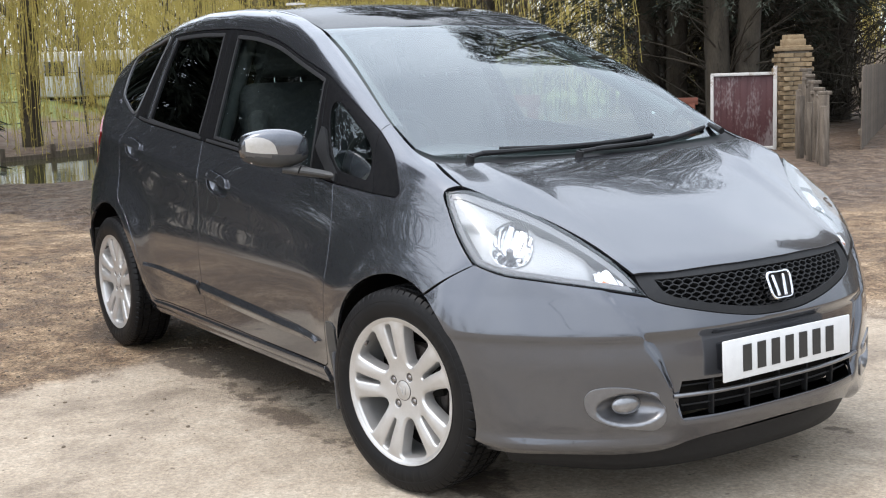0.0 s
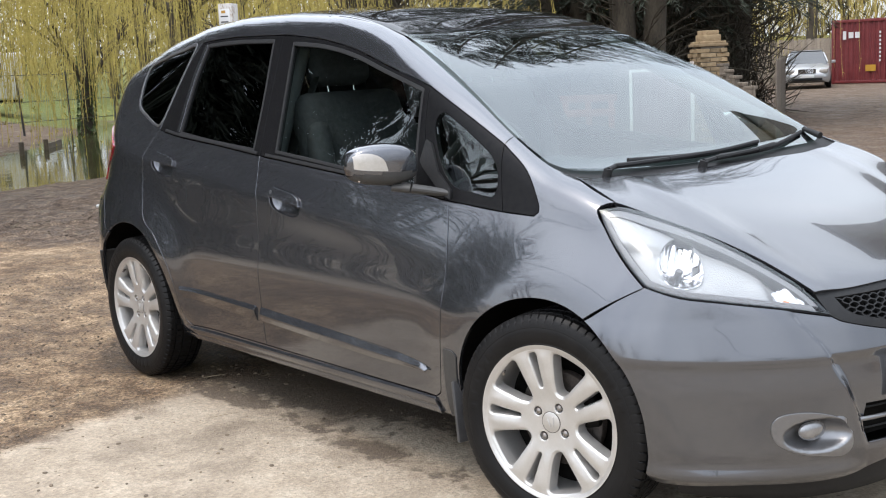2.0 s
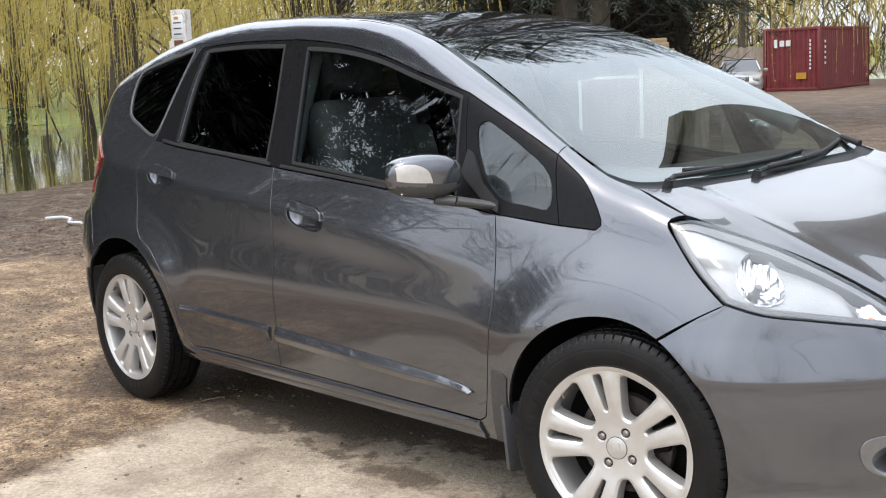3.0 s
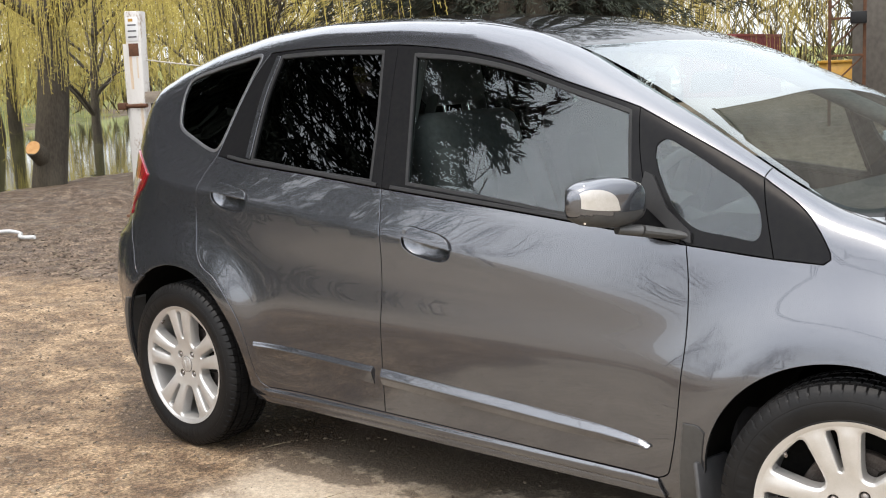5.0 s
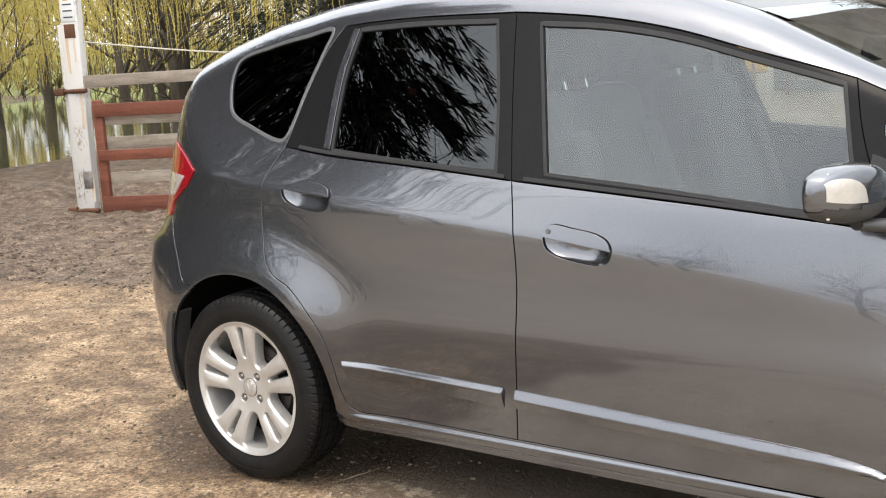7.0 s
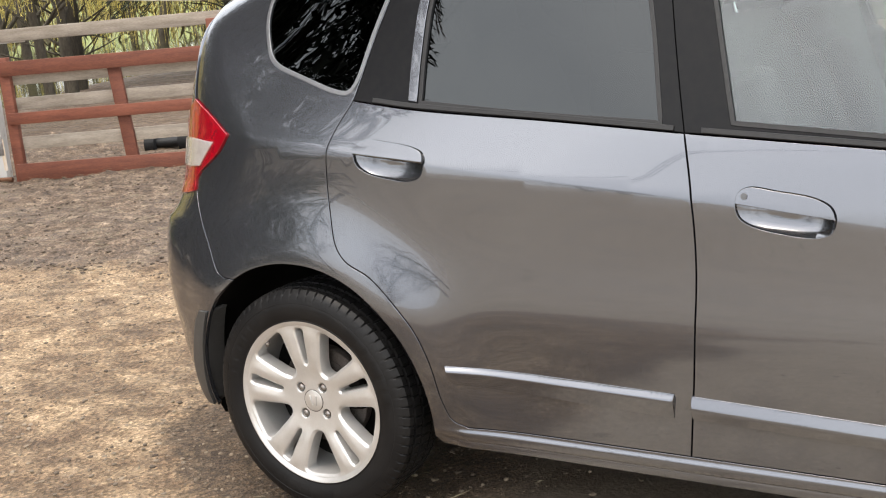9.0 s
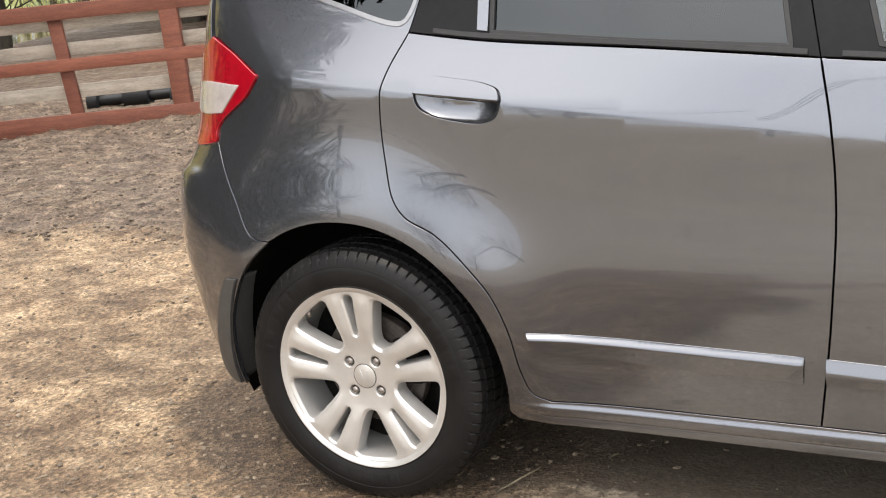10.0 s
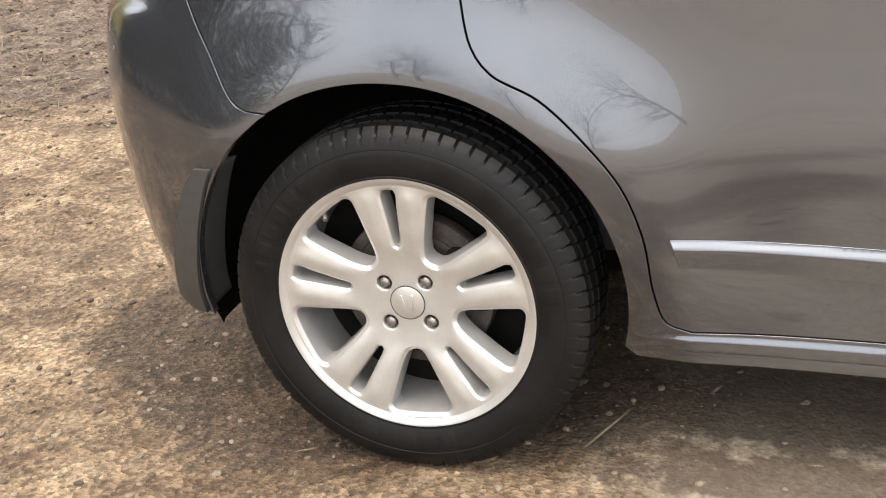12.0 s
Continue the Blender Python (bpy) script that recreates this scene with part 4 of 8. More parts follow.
# ---- headlamps ----
LAMP = [[(62.4, 0.886), (60.5, 0.892), (58.2, 0.893), (51.9, 0.866), (42.2, 0.814), (33.7, 0.748), (28.7, 0.690), (25.2, 0.618)], LAMP_LOW[::-1], [(53.4, 0.703), (57.6, 0.774), (60.8, 0.840), (62.4, 0.886)]]
lamp_loop = outline("nose", LAMP)
bowl_hole = [(47.4 * 0.0163 + 0.067 * math.cos(k * 0.157), 0.766 + 0.059 * math.sin(k * 0.157)) for k in range(40)]
for s_ in (1, -1):
    fl = (lambda q: q) if s_ == 1 else flip_u
    lamp = sheet("headlamp", "nose", fl(lamp_loop), GLASS_LAMP, car, gap=0.003, flange=0.0, step=0.02, label="large clear swept-back headlamp")
    sheet("gasket", "nose", fl(lamp_loop), BLACK_TRIM, lamp, [fl([tuple(q) for q in shrink(lamp_loop, 0.006)])], gap=0.001, lift=-0.004, flange=0.02, step=0.012)
    sheet("lamp_rim", "nose", fl([tuple(q) for q in shrink(lamp_loop, 0.006)]), LAMP_EDGE, lamp, [fl([tuple(q) for q in shrink(lamp_loop, 0.020)])], gap=0, lift=-0.007, flange=0.035, step=0.012)

    def hollow(p):
        th = np.degrees(np.arctan2(np.abs(p[:, 1]), p[:, 0] - 1.0))
        return -0.026 - 0.018 * np.exp(-(((th - 46.5) / 5.5) ** 2 + ((p[:, 2] - 0.768) / 0.075) ** 2)) - 0.008 * np.tanh((0.80 - p[:, 2]) / 0.004) - 0.006 * np.tanh((33.5 - th) / 0.6)

    sheet("housing", "nose", fl([tuple(q) for q in shrink(lamp_loop, 0.012)]), LAMP_GREY, lamp, [fl(bowl_hole)], gap=0, flange=0.03, step=0.009, shape=hollow, facet=True)
    c = on_body("nose", np.array([[47.4 * s_ * 0.0163, 0.766]]))[0]
    n = body_normal(c[None])[0]
    cu, cv = 47.4 * 0.0163, 0.766

    def bowl_dish(p):
        # a deep bowl, ribbed above and below a level band
        th = np.degrees(np.arctan2(np.abs(p[:, 1]), p[:, 0] - 1.0)) * 0.0163
        a, b = (th - cu) / 0.068, (p[:, 2] - cv) / 0.060
        r = np.minimum(np.hypot(a, b), 1)
        ribs = np.where(np.abs(b) > 0.16, np.sign(np.sin(a * 15 + b * 3)) * 0.0022, 0.004) * np.clip(r * 3 - 0.5, 0, 1) * (r < 0.97)
        return -0.034 - 0.052 * (1 - r * r) + ribs

    sheet("reflector", "nose", fl(bowl_hole), LAMP_SILVER, lamp, gap=-0.002, flange=0.0, step=0.0035, shape=bowl_dish, facet=True, label="bright ribbed reflector bowl")
    lb = bmesh.new()
    rod(lb, Vector(c - n * 0.086), Vector(c - n * 0.050), 0.012, 0.009, 16)
    rod(lb, Vector(c - n * 0.050), Vector(c - n * 0.044), 0.011, 0.007, 16)
    part("bulb", lb, LAMP_EDGE, lamp)
    for (u, z, r, mt, nm) in ((58.0, 0.855, 0.016, LAMP_SILVER, "side_lamp"), (55.8, 0.850, 0.013, LAMP_SILVER, "side_lamp"), (31.6, 0.664, 0.013, AMBER, "indicator_bulb")):
        q = on_body("nose", np.array([[u * s_ * 0.0163, z]]))[0]
        nq = body_normal(q[None])[0]
        sb = bmesh.new()
        bmesh.ops.create_icosphere(sb, subdivisions=2, radius=r, matrix=Matrix.Translation(Vector(q - nq * 0.026)) @ Matrix.Diagonal((1.1, 1, 0.85, 1)))
        part(nm, sb, mt, lamp)
    sheet("indicator", "nose", fl(outline("nose", [[(33.4, 0.690), (31.0, 0.695)], [(31.0, 0.695), (27.2, 0.637)], [(27.2, 0.637), (32.5, 0.652)], [(32.5, 0.652), (33.4, 0.690)]])), LAMP_SILVER, lamp, gap=0, lift=-0.017, flange=0.008, step=0.004,
          shape=lambda p: 0.003 * np.sign(np.sin(p[:, 1] * 520)), facet=True)

# ---- tail ----
arch_tail = []
for al in (122, 135, 150, 165, 180, 192):
    xx, yy, zz = arch_edge(-1.25, rear_r(al), al)
    arch_tail.append((math.degrees(math.atan2(yy, -1.0 - xx)), zz))


def to_tail(pts):
    """The tail's coordinates of places given along the side."""
    q = on_body("side", np.array(pts) * SCALES["side"])
    return [(math.degrees(math.atan2(-y, -1.0 - x)), z) for x, y, z in q]


SEAM_T = to_tail([(-1.619, 28.0), (-1.588, 23.5), (-1.555, 19.0), (-1.50, 12.6), ARCH_R[-1]])


def tail_half(right):
    one = [q for seg in right for q in through_points(seg, scale=SCALES["tail"])[:-1]] + [tuple(np.array(right[-1][-1]) * SCALES["tail"])]
    return one + [(-u, v) for u, v in one[::-1] if abs(u) > 1e-6]


def rear_shape(p):
    th = np.degrees(np.arctan2(np.abs(p[:, 1]), -1.0 - p[:, 0]))
    return 0.012 * 0.5 * (1 + np.tanh((0.765 - p[:, 2]) / 0.008)) * np.clip((p[:, 2] - 0.3) / 0.3, 0, 1) * np.clip((50 - th) / 6, 0, 1)


rear_bumper = sheet("rear_bumper", "tail", tail_half([[(0, 0.79), (42.5, 0.81)], [(42.5, 0.81), SEAM_T[0]], SEAM_T, [SEAM_T[-1]] + arch_tail[1:], [arch_tail[-1], (46.0, 0.222)], [(46.0, 0.222), (43.2, 0.238), (40.5, 0.285), (37.0, 0.325), (25.0, 0.34), (0, 0.34)]]), PAINT, car, step=0.018, shape=rear_shape)
sheet("rear_arch_trim", "tail", outline("tail", [[(55.4, 0.527), (54.0, 0.483), (52.2, 0.416), (50.8, 0.357), (49.0, 0.281), (47.9, 0.224)], [(47.9, 0.224), (46.0, 0.222), (43.6, 0.238)], [(43.6, 0.238), (45.9, 0.311), (47.5, 0.365), (49.2, 0.415), (51.5, 0.486), (53.4, 0.524)], [(53.4, 0.524), (55.4, 0.527)]]), PAINT_LOW, car, gap=0.001, lift=0.006, flange=0.07, step=0.010, mirror=True, label="grey moulded arch edge")
lamp_up, lamp_down = to_tail([(-1.633, 43.0), (-1.547, 39.4), (-1.457, 35.4)]), to_tail([(-1.457, 35.4), (-1.502, 33.1), (-1.615, 29.9), (-1.619, 28.0)])
TAIL_LAMP = [lamp_up, lamp_down + [(44.4, 0.822)], [(44.4, 0.822), (41.0, 0.835), (38.5, 0.93), (41.5, 1.03), lamp_up[0]]]
tl = outline("tail", TAIL_LAMP)
tail_lamps = sheet("tail_lamp", "tail", tl, RED_LENS, car, gap=0.0015, lift=0.006, flange=0.03, step=0.014, mirror=True, label="red tail lamp with a clear middle")
clear = outline("tail", [[(55.2, 0.972), (51.3, 0.908)], [(51.3, 0.908), (45.0, 0.900), (40.2, 0.905)], [(40.2, 0.905), (39.8, 0.965)], [(39.8, 0.965), (46.0, 0.975), (55.2, 0.972)]])
sheet("clear_lens", "tail", clear, CLEAR_LENS, tail_lamps[0], gap=0, lift=0.0095, flange=0.004, step=0.012, mirror=tail_lamps[1])

# ---- wheels ----
def tyre_mesh():
    """A tyre with tread blocks, about the y axis, its outer face towards -y."""
    n = 648
    wall = [(0.074, 0.2065), (0.080, 0.209), (0.0835, 0.214), (0.0845, 0.2175), (0.0868, 0.2195), (0.0868, 0.2225), (0.0862, 0.2235), (0.0895, 0.232), (0.0922, 0.245), (0.0925, 0.256), (0.0918, 0.2655), (0.0912, 0.2668), (0.0918, 0.268), (0.0905, 0.2745), (0.0885, 0.281), (0.0862, 0.2865), (0.0830, 0.2925), (0.0785, 0.2970)]
    tread = [-0.0745, -0.0600, -0.0590, -0.0520, -0.0510, -0.0270, -0.0260, -0.0185, -0.0175, 0.0175, 0.0185, 0.0260, 0.0270, 0.0510, 0.0520, 0.0590, 0.0600, 0.0745]
    cols = [(-y, r) for y, r in wall] + [(y, 0.3055 - 0.80 * y * y) for y in tread] + wall[::-1]
    first, last = len(wall), len(wall) + 18
    verts = []
    for i in range(n):
        a = 2 * math.pi * i / n
        for k, (y, r) in enumerate(cols):
            t = k - first
            if 0 <= t < 18:
                groove = t in (2, 3, 6, 7, 10, 11, 14, 15)
                lat = (i + (t // 4) * 3 + (t % 4 in (1,))) % 9 == 0 and not groove
                r = r - (0.008 if groove else 0.0065 if lat else 0)
            elif k in (first - 1, first - 2, last, last + 1) and i % 9 == 0:
                r, y = r - 0.0032, y * 0.988
            elif k in (first - 3, first - 4, last + 2, last + 3) and i % 9 == 1:
                y = y * 0.988
            elif k in (8, 9) and (i // 5) % 3 and (i % 216) < 80:
                y = y - 0.0009
            verts.append((r * math.cos(a), y, r * math.sin(a)))
    m = len(cols)
    faces = [(i * m + j, i * m + j + 1, ((i + 1) % n) * m + j + 1, ((i + 1) % n) * m + j) for i in range(n) for j in range(m - 1)]
    return verts, faces


def face_depth(p):
    """How far the cast face stands out, by the radius; shallow valleys run along the pairs of spokes."""
    r = np.hypot(p[:, 0], p[:, 1])
    a = np.arctan2(p[:, 1], p[:, 0]) - math.pi / 2
    across = r * np.sin((a + math.pi / 5) % (2 * math.pi / 5) - math.pi / 5)
    crown = 0.0035 * np.exp(-((np.abs(across) - 0.016 - 0.10 * r) / (0.010 + 0.02 * r)) ** 2) * np.clip((r - 0.075) / 0.04, 0, 1) * np.clip((0.205 - r) / 0.02, 0, 1)
    return -np.interp(r, [0, 0.055, 0.075, 0.10, 0.13, 0.17, 0.20, 0.21], [0.0655, 0.0662, 0.0682, 0.0715, 0.0752, 0.0788, 0.0803, 0.0812]) - crown


def cast_face():
    """The wheel's face: one casting with five wide openings, a slot in each pair of spokes and four nut pockets."""
    half = [(0.0880, 0.0100), (0.103, 0.0205), (0.136, 0.0348), (0.170, 0.0485), (0.186, 0.0528), (0.1930, 0.047), (0.1960, 0.027)]
    wide = [(0.0855, 0.0)] + half + [(0.1970, 0.0)] + [(u, -v) for u, v in half[::-1]]
    slim = [(0.0985, 0.0), (0.101, 0.0042), (0.130, 0.0076), (0.165, 0.0102), (0.190, 0.0122), (0.1965, 0.0095), (0.1980, 0.0)]
    slim = slim + [(u, -v) for u, v in slim[-2:0:-1]]
    pocket = [(0.0128 * math.cos(k * 0.3142), 0.0128 * math.sin(k * 0.3142)) for k in range(20)]
    holes = []
    for k in range(5):
        for pts, a in ((wide, 90 + 36 + 72 * k), (slim, 90 + 72 * k)):
            c, s_ = math.cos(radians(a)), math.sin(radians(a))
            holes.append(([(u * c - v * s_, u * s_ + v * c) for u, v in through_points(pts, True, 0.004)], 0.0078 if pts is wide else 0.0050, 0.042))
    for k in range(4):
        c, s_ = 0.050 * math.cos(radians(45 + 90 * k)), 0.050 * math.sin(radians(45 + 90 * k))
        holes.append(([(c + u, s_ + v) for u, v in pocket], 0.0018, 0.016))
    rim = np.array([(0.2068 * math.cos(k * math.pi / 80), 0.2068 * math.sin(k * math.pi / 80)) for k in range(160)])
    grown = [shrink(h, -c) for h, c, _ in holes]
    uv, f = triangles(rim, grown, 0.0065)
    verts = [(u, y, v) for (u, v), y in zip(uv, face_depth(uv))]
    faces = [tuple(q) for q in f]
    for (h, c, deep), g in zip(holes, grown):
        rings = [g, shrink(h, -c * 0.86), shrink(h, -c * 0.12), shrink(h, 0.0), shrink(h, 0.0012)]
        drops = [0.0, c * 0.05, c * 0.62, c * 0.95, deep]
        base = face_depth(g)
        ids = []
        for ring, dr in zip(rings, drops):
            ids.append(range(len(verts), len(verts) + len(ring)))
            verts += [(u, y + dr, v) for (u, v), y in zip(ring, base)]
        for p, q in zip(ids[:-1], ids[1:]):
            for i in range(len(g)):
                faces.append((p[i], p[(i + 1) % len(g)], q[(i + 1) % len(g)], q[i]))
    return verts, faces


def bm_of(verts, faces):
    bm = bmesh.new()
    vs = [bm.verts.new(v) for v in verts]
    for f in faces:
        bm.faces.new([vs[i] for i in f])
    return bm


def make_wheel():
    v, f = turned([(0.2195, -0.070), (0.2215, -0.0765), (0.2215, -0.0845), (0.2195, -0.0865), (0.2165, -0.0862), (0.2120, -0.0835), (0.2050, -0.0800), (0.2010, -0.0700), (0.1995, -0.045), (0.1975, 0.0), (0.194, 0.07), (0.2195, 0.08)], 120)
    wheel = part("wheel", bm_of(v, f), ALLOY, None, "silver alloy wheel with five double spokes")
    v, f = tyre_mesh()
    part("tyre", bm_of(v, f), RUBBER, wheel, "black road tyre", sharp=26)
    v, f = cast_face()
    fb = bm_of(v, f)
    bmesh.ops.remove_doubles(fb, verts=fb.verts, dist=0.00002)
    part("spoke_casting", fb, ALLOY, wheel, sharp=22)
    v, f = turned([(0.0, -0.0682), (0.0265, -0.0680), (0.0282, -0.0672), (0.0286, -0.062)], 48)
    cap = part("hub_cap", bm_of(v, f), ALLOY, wheel)
    v, f = turned([(0.0286, -0.0664), (0.0300, -0.0667), (0.0302, -0.0655)], 48)
    part("cap_rim", bm_of(v, f), BRAKE, cap)
    for sx in (-1, 1):
        cb = bmesh.new()
        box(cb, (sx * 0.0075, -0.0690, 0), (0.0045, 0.0026, 0.028), pose(0, 0, 0, 0, sx * 10, 0), 0.0004, 1)
        part("emblem_bar", cb, ALLOY, cap)
    v, f = turned([(0.0, -0.0505), (0.0132, -0.0505)], 24)
    pocket = part("nut_pocket", bm_of(v, f), DARK, wheel)
    nb = bmesh.new()
    rod(nb, (0, -0.050, 0), (0, -0.0635, 0), 0.0098, 0.0094, 6)
    bmesh.ops.create_uvsphere(nb, u_segments=14, v_segments=8, radius=0.0080, matrix=Matrix.Translation((0, -0.0632, 0)) @ Matrix.Diagonal((1, 0.5, 1, 1)))
    nut = part("wheel_nut", nb, STEEL, wheel)
    for ob in (pocket, nut):
        for k in range(4):
            a = radians(45 + 90 * k)
            o = ob if k == 0 else new(ob.name.split(".")[0], ob.data)
            o.parent, o.matrix_basis = wheel, pose(0.050 * math.cos(a), 0, 0.050 * math.sin(a))
    v, f = turned([(0.045, -0.012), (0.088, -0.012), (0.0885, -0.015), (0.100, -0.0152), (0.1005, -0.013), (0.113, -0.0135), (0.1135, -0.016), (0.131, -0.0162), (0.1325, -0.014), (0.1325, 0.008), (0.045, 0.008)], 72)
    part("brake_disc", bm_of(v, f), BRAKE, wheel, "worn iron brake disc")
    v, f = turned([(0.055, -0.014), (0.070, -0.026), (0.072, -0.012)], 48)
    part("disc_bell", bm_of(v, f), BRAKE, wheel)
    cb = bmesh.new()
    box(cb, (0.095, -0.002, 0.02), (0.07, 0.06, 0.11), None, 0.012)
    part("brake_caliper", cb, DARK, wheel)
    v, f = turned([(0.0, 0.03), (0.196, 0.03)], 48)
    part("inner_shield", bm_of(v, f), DARK, wheel)
    vb = bmesh.new()
    a = radians(127)
    rod(vb, (0.202 * math.cos(a), -0.060, 0.202 * math.sin(a)), (0.188 * math.cos(a), -0.078, 0.188 * math.sin(a)), 0.0055, 0.004, 12)
    part("valve", vb, STEEL, wheel)
    return wheel


wheel = make_wheel()
TRACK = 0.737
for ax, side, spin in ((1.25, -1, -14), (-1.25, -1, -4), (1.25, 1, 20), (-1.25, 1, 40)):
    steer_a = 11 if ax > 0 else 0
    m = pose(ax, side * TRACK, WHEEL_Z, 0, 0, steer_a + (0 if side < 0 else 180)) @ pose(0, 0, 0, 0, spin, 0)
    w = wheel if (ax, side) == (1.25, -1) else copy_thing(wheel, m)
    w.parent = car
    w.matrix_basis = m

# ---- arch liners and underside ----
for ax, radius, a0, a1 in ((1.25, front_r, -18, 196), (-1.25, rear_r, -10, 196)):
    lv, lf = [], []
    for i in range(49):
        al = a0 + (a1 - a0) * i / 48
        r = radius(al)
        ye = arch_edge(ax, r + 0.004, al)[1]
        for rr, yy in ((r + 0.003, ye - 0.010), (r + 0.016, ye - 0.040), (r + 0.022, 0.60), (r, 0.42), (0.05, 0.42)):
            lv.append((ax + rr * math.cos(radians(al)), -yy, WHEEL_Z + rr * math.sin(radians(al))))
    for i in range(48):
        lf += [(i * 5 + k, i * 5 + k + 1, i * 5 + k + 6, i * 5 + k + 5) for k in range(4)]
    for side in (-1, 1):
        mesh_part("arch_liner", [(x, -side * y, z) for x, y, z in lv], lf if side < 0 else [q[::-1] for q in lf], DARK, car)
fb = bmesh.new()
box(fb, (0.0, 0, 0.27), (1.72, 1.46, 0.10), None, 0.02)
part("floor_pan", fb, DARK, car)
fb = bmesh.new()
box(fb, (0.05, 0, 0.26), (3.3, 0.82, 0.12), None, 0.02)
part("underbody", fb, DARK, car)
fb = bmesh.new()
box(fb, (1.35, 0, 0.50), (0.9, 0.84, 0.46), None, 0.05)
part("engine_bay", fb, DARK, car)
for ax in (1.25, -1.25):
    ab = bmesh.new()
    rod(ab, (ax, -0.68, WHEEL_Z - 0.02), (ax, 0.68, WHEEL_Z - 0.02), 0.035, sides=14)
    part("axle", ab, DARK, car)
eb = bmesh.new()
rod(eb, (-1.50, -0.42, 0.27), (-1.78, -0.42, 0.27), 0.09, 0.085, 20)
part("silencer", eb, STEEL, car)
# mud flaps behind the front wheels
for side in (-1, 1):
    mb = bmesh.new()
    box(mb, (0.893, side * 0.765, 0.262), (0.016, 0.125, 0.185), pose(0, 0, 0, 0, -7, side * 8), 0.006)
    part("mud_flap", mb, SATIN_TRIM, car)
sheet("front_arch_trim", "side", outline("side", [[(0.842, 0.0), (0.885, 0.0), (0.902, -1.0)], [(0.902, -1.0), (0.884, -8.0), (0.882, -16.6)], [(0.882, -16.6), (0.80, -16.4)], [(0.80, -16.4), (0.818, -9.0), (0.842, 0.0)]]), PAINT_LOW, car, lift=0.004, flange=0.012, step=0.015, mirror=True, label="grey moulded arch edge")

# ---- side mouldings ----
def rub(top, foot, depth, peak, wedge=False):
    """A moulding's bulge, from its upper to its lower edge (x and z knots), with its ridge at peak."""
    def shape(p):
        zt = np.interp(p[:, 0], [q[0] for q in top], [q[1] for q in top])
        zb = np.interp(p[:, 0], [q[0] for q in foot], [q[1] for q in foot])
        t = np.clip((zt - p[:, 2]) / np.maximum(zt - zb, 0.020), 0, 1)
        cut = np.clip(0.2 + (-0.268 - p[:, 0]) / 0.055 + (1 - t) * 0.9, 0, 1) if wedge else 1.0
        return cut * depth * -soft_max(-t / peak, 0.65 * (t - peak) / (1 - peak) - 1, 0.3) + 0.002
    return shape


sheet("side_moulding", "side", outline("side", [[(-0.228, -1.2), (0.282, -2.9), (0.594, -4.2), (0.70, -5.2)], [(0.70, -5.2), (0.733, -6.0), (0.728, -6.8)], [(0.728, -6.8), (0.455, -6.9), (-0.228, -4.9)], [(-0.228, -4.9), (-0.228, -1.2)]]),
      PAINT, doors["front_door"][0], gap=0, flange=0.012, step=0.0040, mirror=doors["front_door"][1], shape=rub([(-0.23, 0.4335), (0.282, 0.4098), (0.594, 0.3915), (0.70, 0.3778), (0.733, 0.367)], [(-0.228, 0.3815), (0.455, 0.3535), (0.728, 0.3548)], 0.013, 0.48))
sheet("side_moulding", "side", outline("side", [[(-0.826, -0.15), (-0.55, -0.6), (-0.268, -1.2)], [(-0.268, -1.2), (-0.272, -5.2)], [(-0.272, -5.2), (-0.55, -4.4), (-0.812, -3.2)], [(-0.812, -3.2), (-0.826, -0.15)]]),
      PAINT, doors["rear_door"][0], gap=0, flange=0.012, step=0.0040, mirror=doors["rear_door"][1], shape=rub([(-0.826, 0.448), (-0.268, 0.433)], [(-0.812, 0.404), (-0.272, 0.378)], 0.010, 0.24, True))

# ---- door mirrors ----
def mirror_shell(side):
    """The housing: a rounded block, flat behind, wider at the outer end."""
    v, f, k, m = [], [], 30, 44
    for i in range(k + 1):
        t = i / k
        s = math.sin(math.pi * min(max(t, 0.001), 0.999)) ** 0.27
        y = -0.792 - 0.202 * t
        for j in range(m):
            a = 2 * math.pi * j / m
            ca, sa = math.cos(a), math.sin(a)
            cx = math.copysign(abs(ca) ** 0.6, ca) * (0.062 if ca > 0 else 0.030)
            cz = math.copysign(abs(sa) ** 0.56, sa) * (0.064 if sa > 0 else 0.062)
            v.append((0.698 - 0.065 * t + cx * s, side * -y if side > 0 else y, 0.995 + 0.006 * t + cz * s * (1 - 0.06 * t)))
    for i in range(k):
        for j in range(m):
            f.append((i * m + j, i * m + (j + 1) % m, (i + 1) * m + (j + 1) % m, (i + 1) * m + j))
    f += [tuple(range(m))[::-1], tuple(range(k * m, (k + 1) * m))]
    return v, f


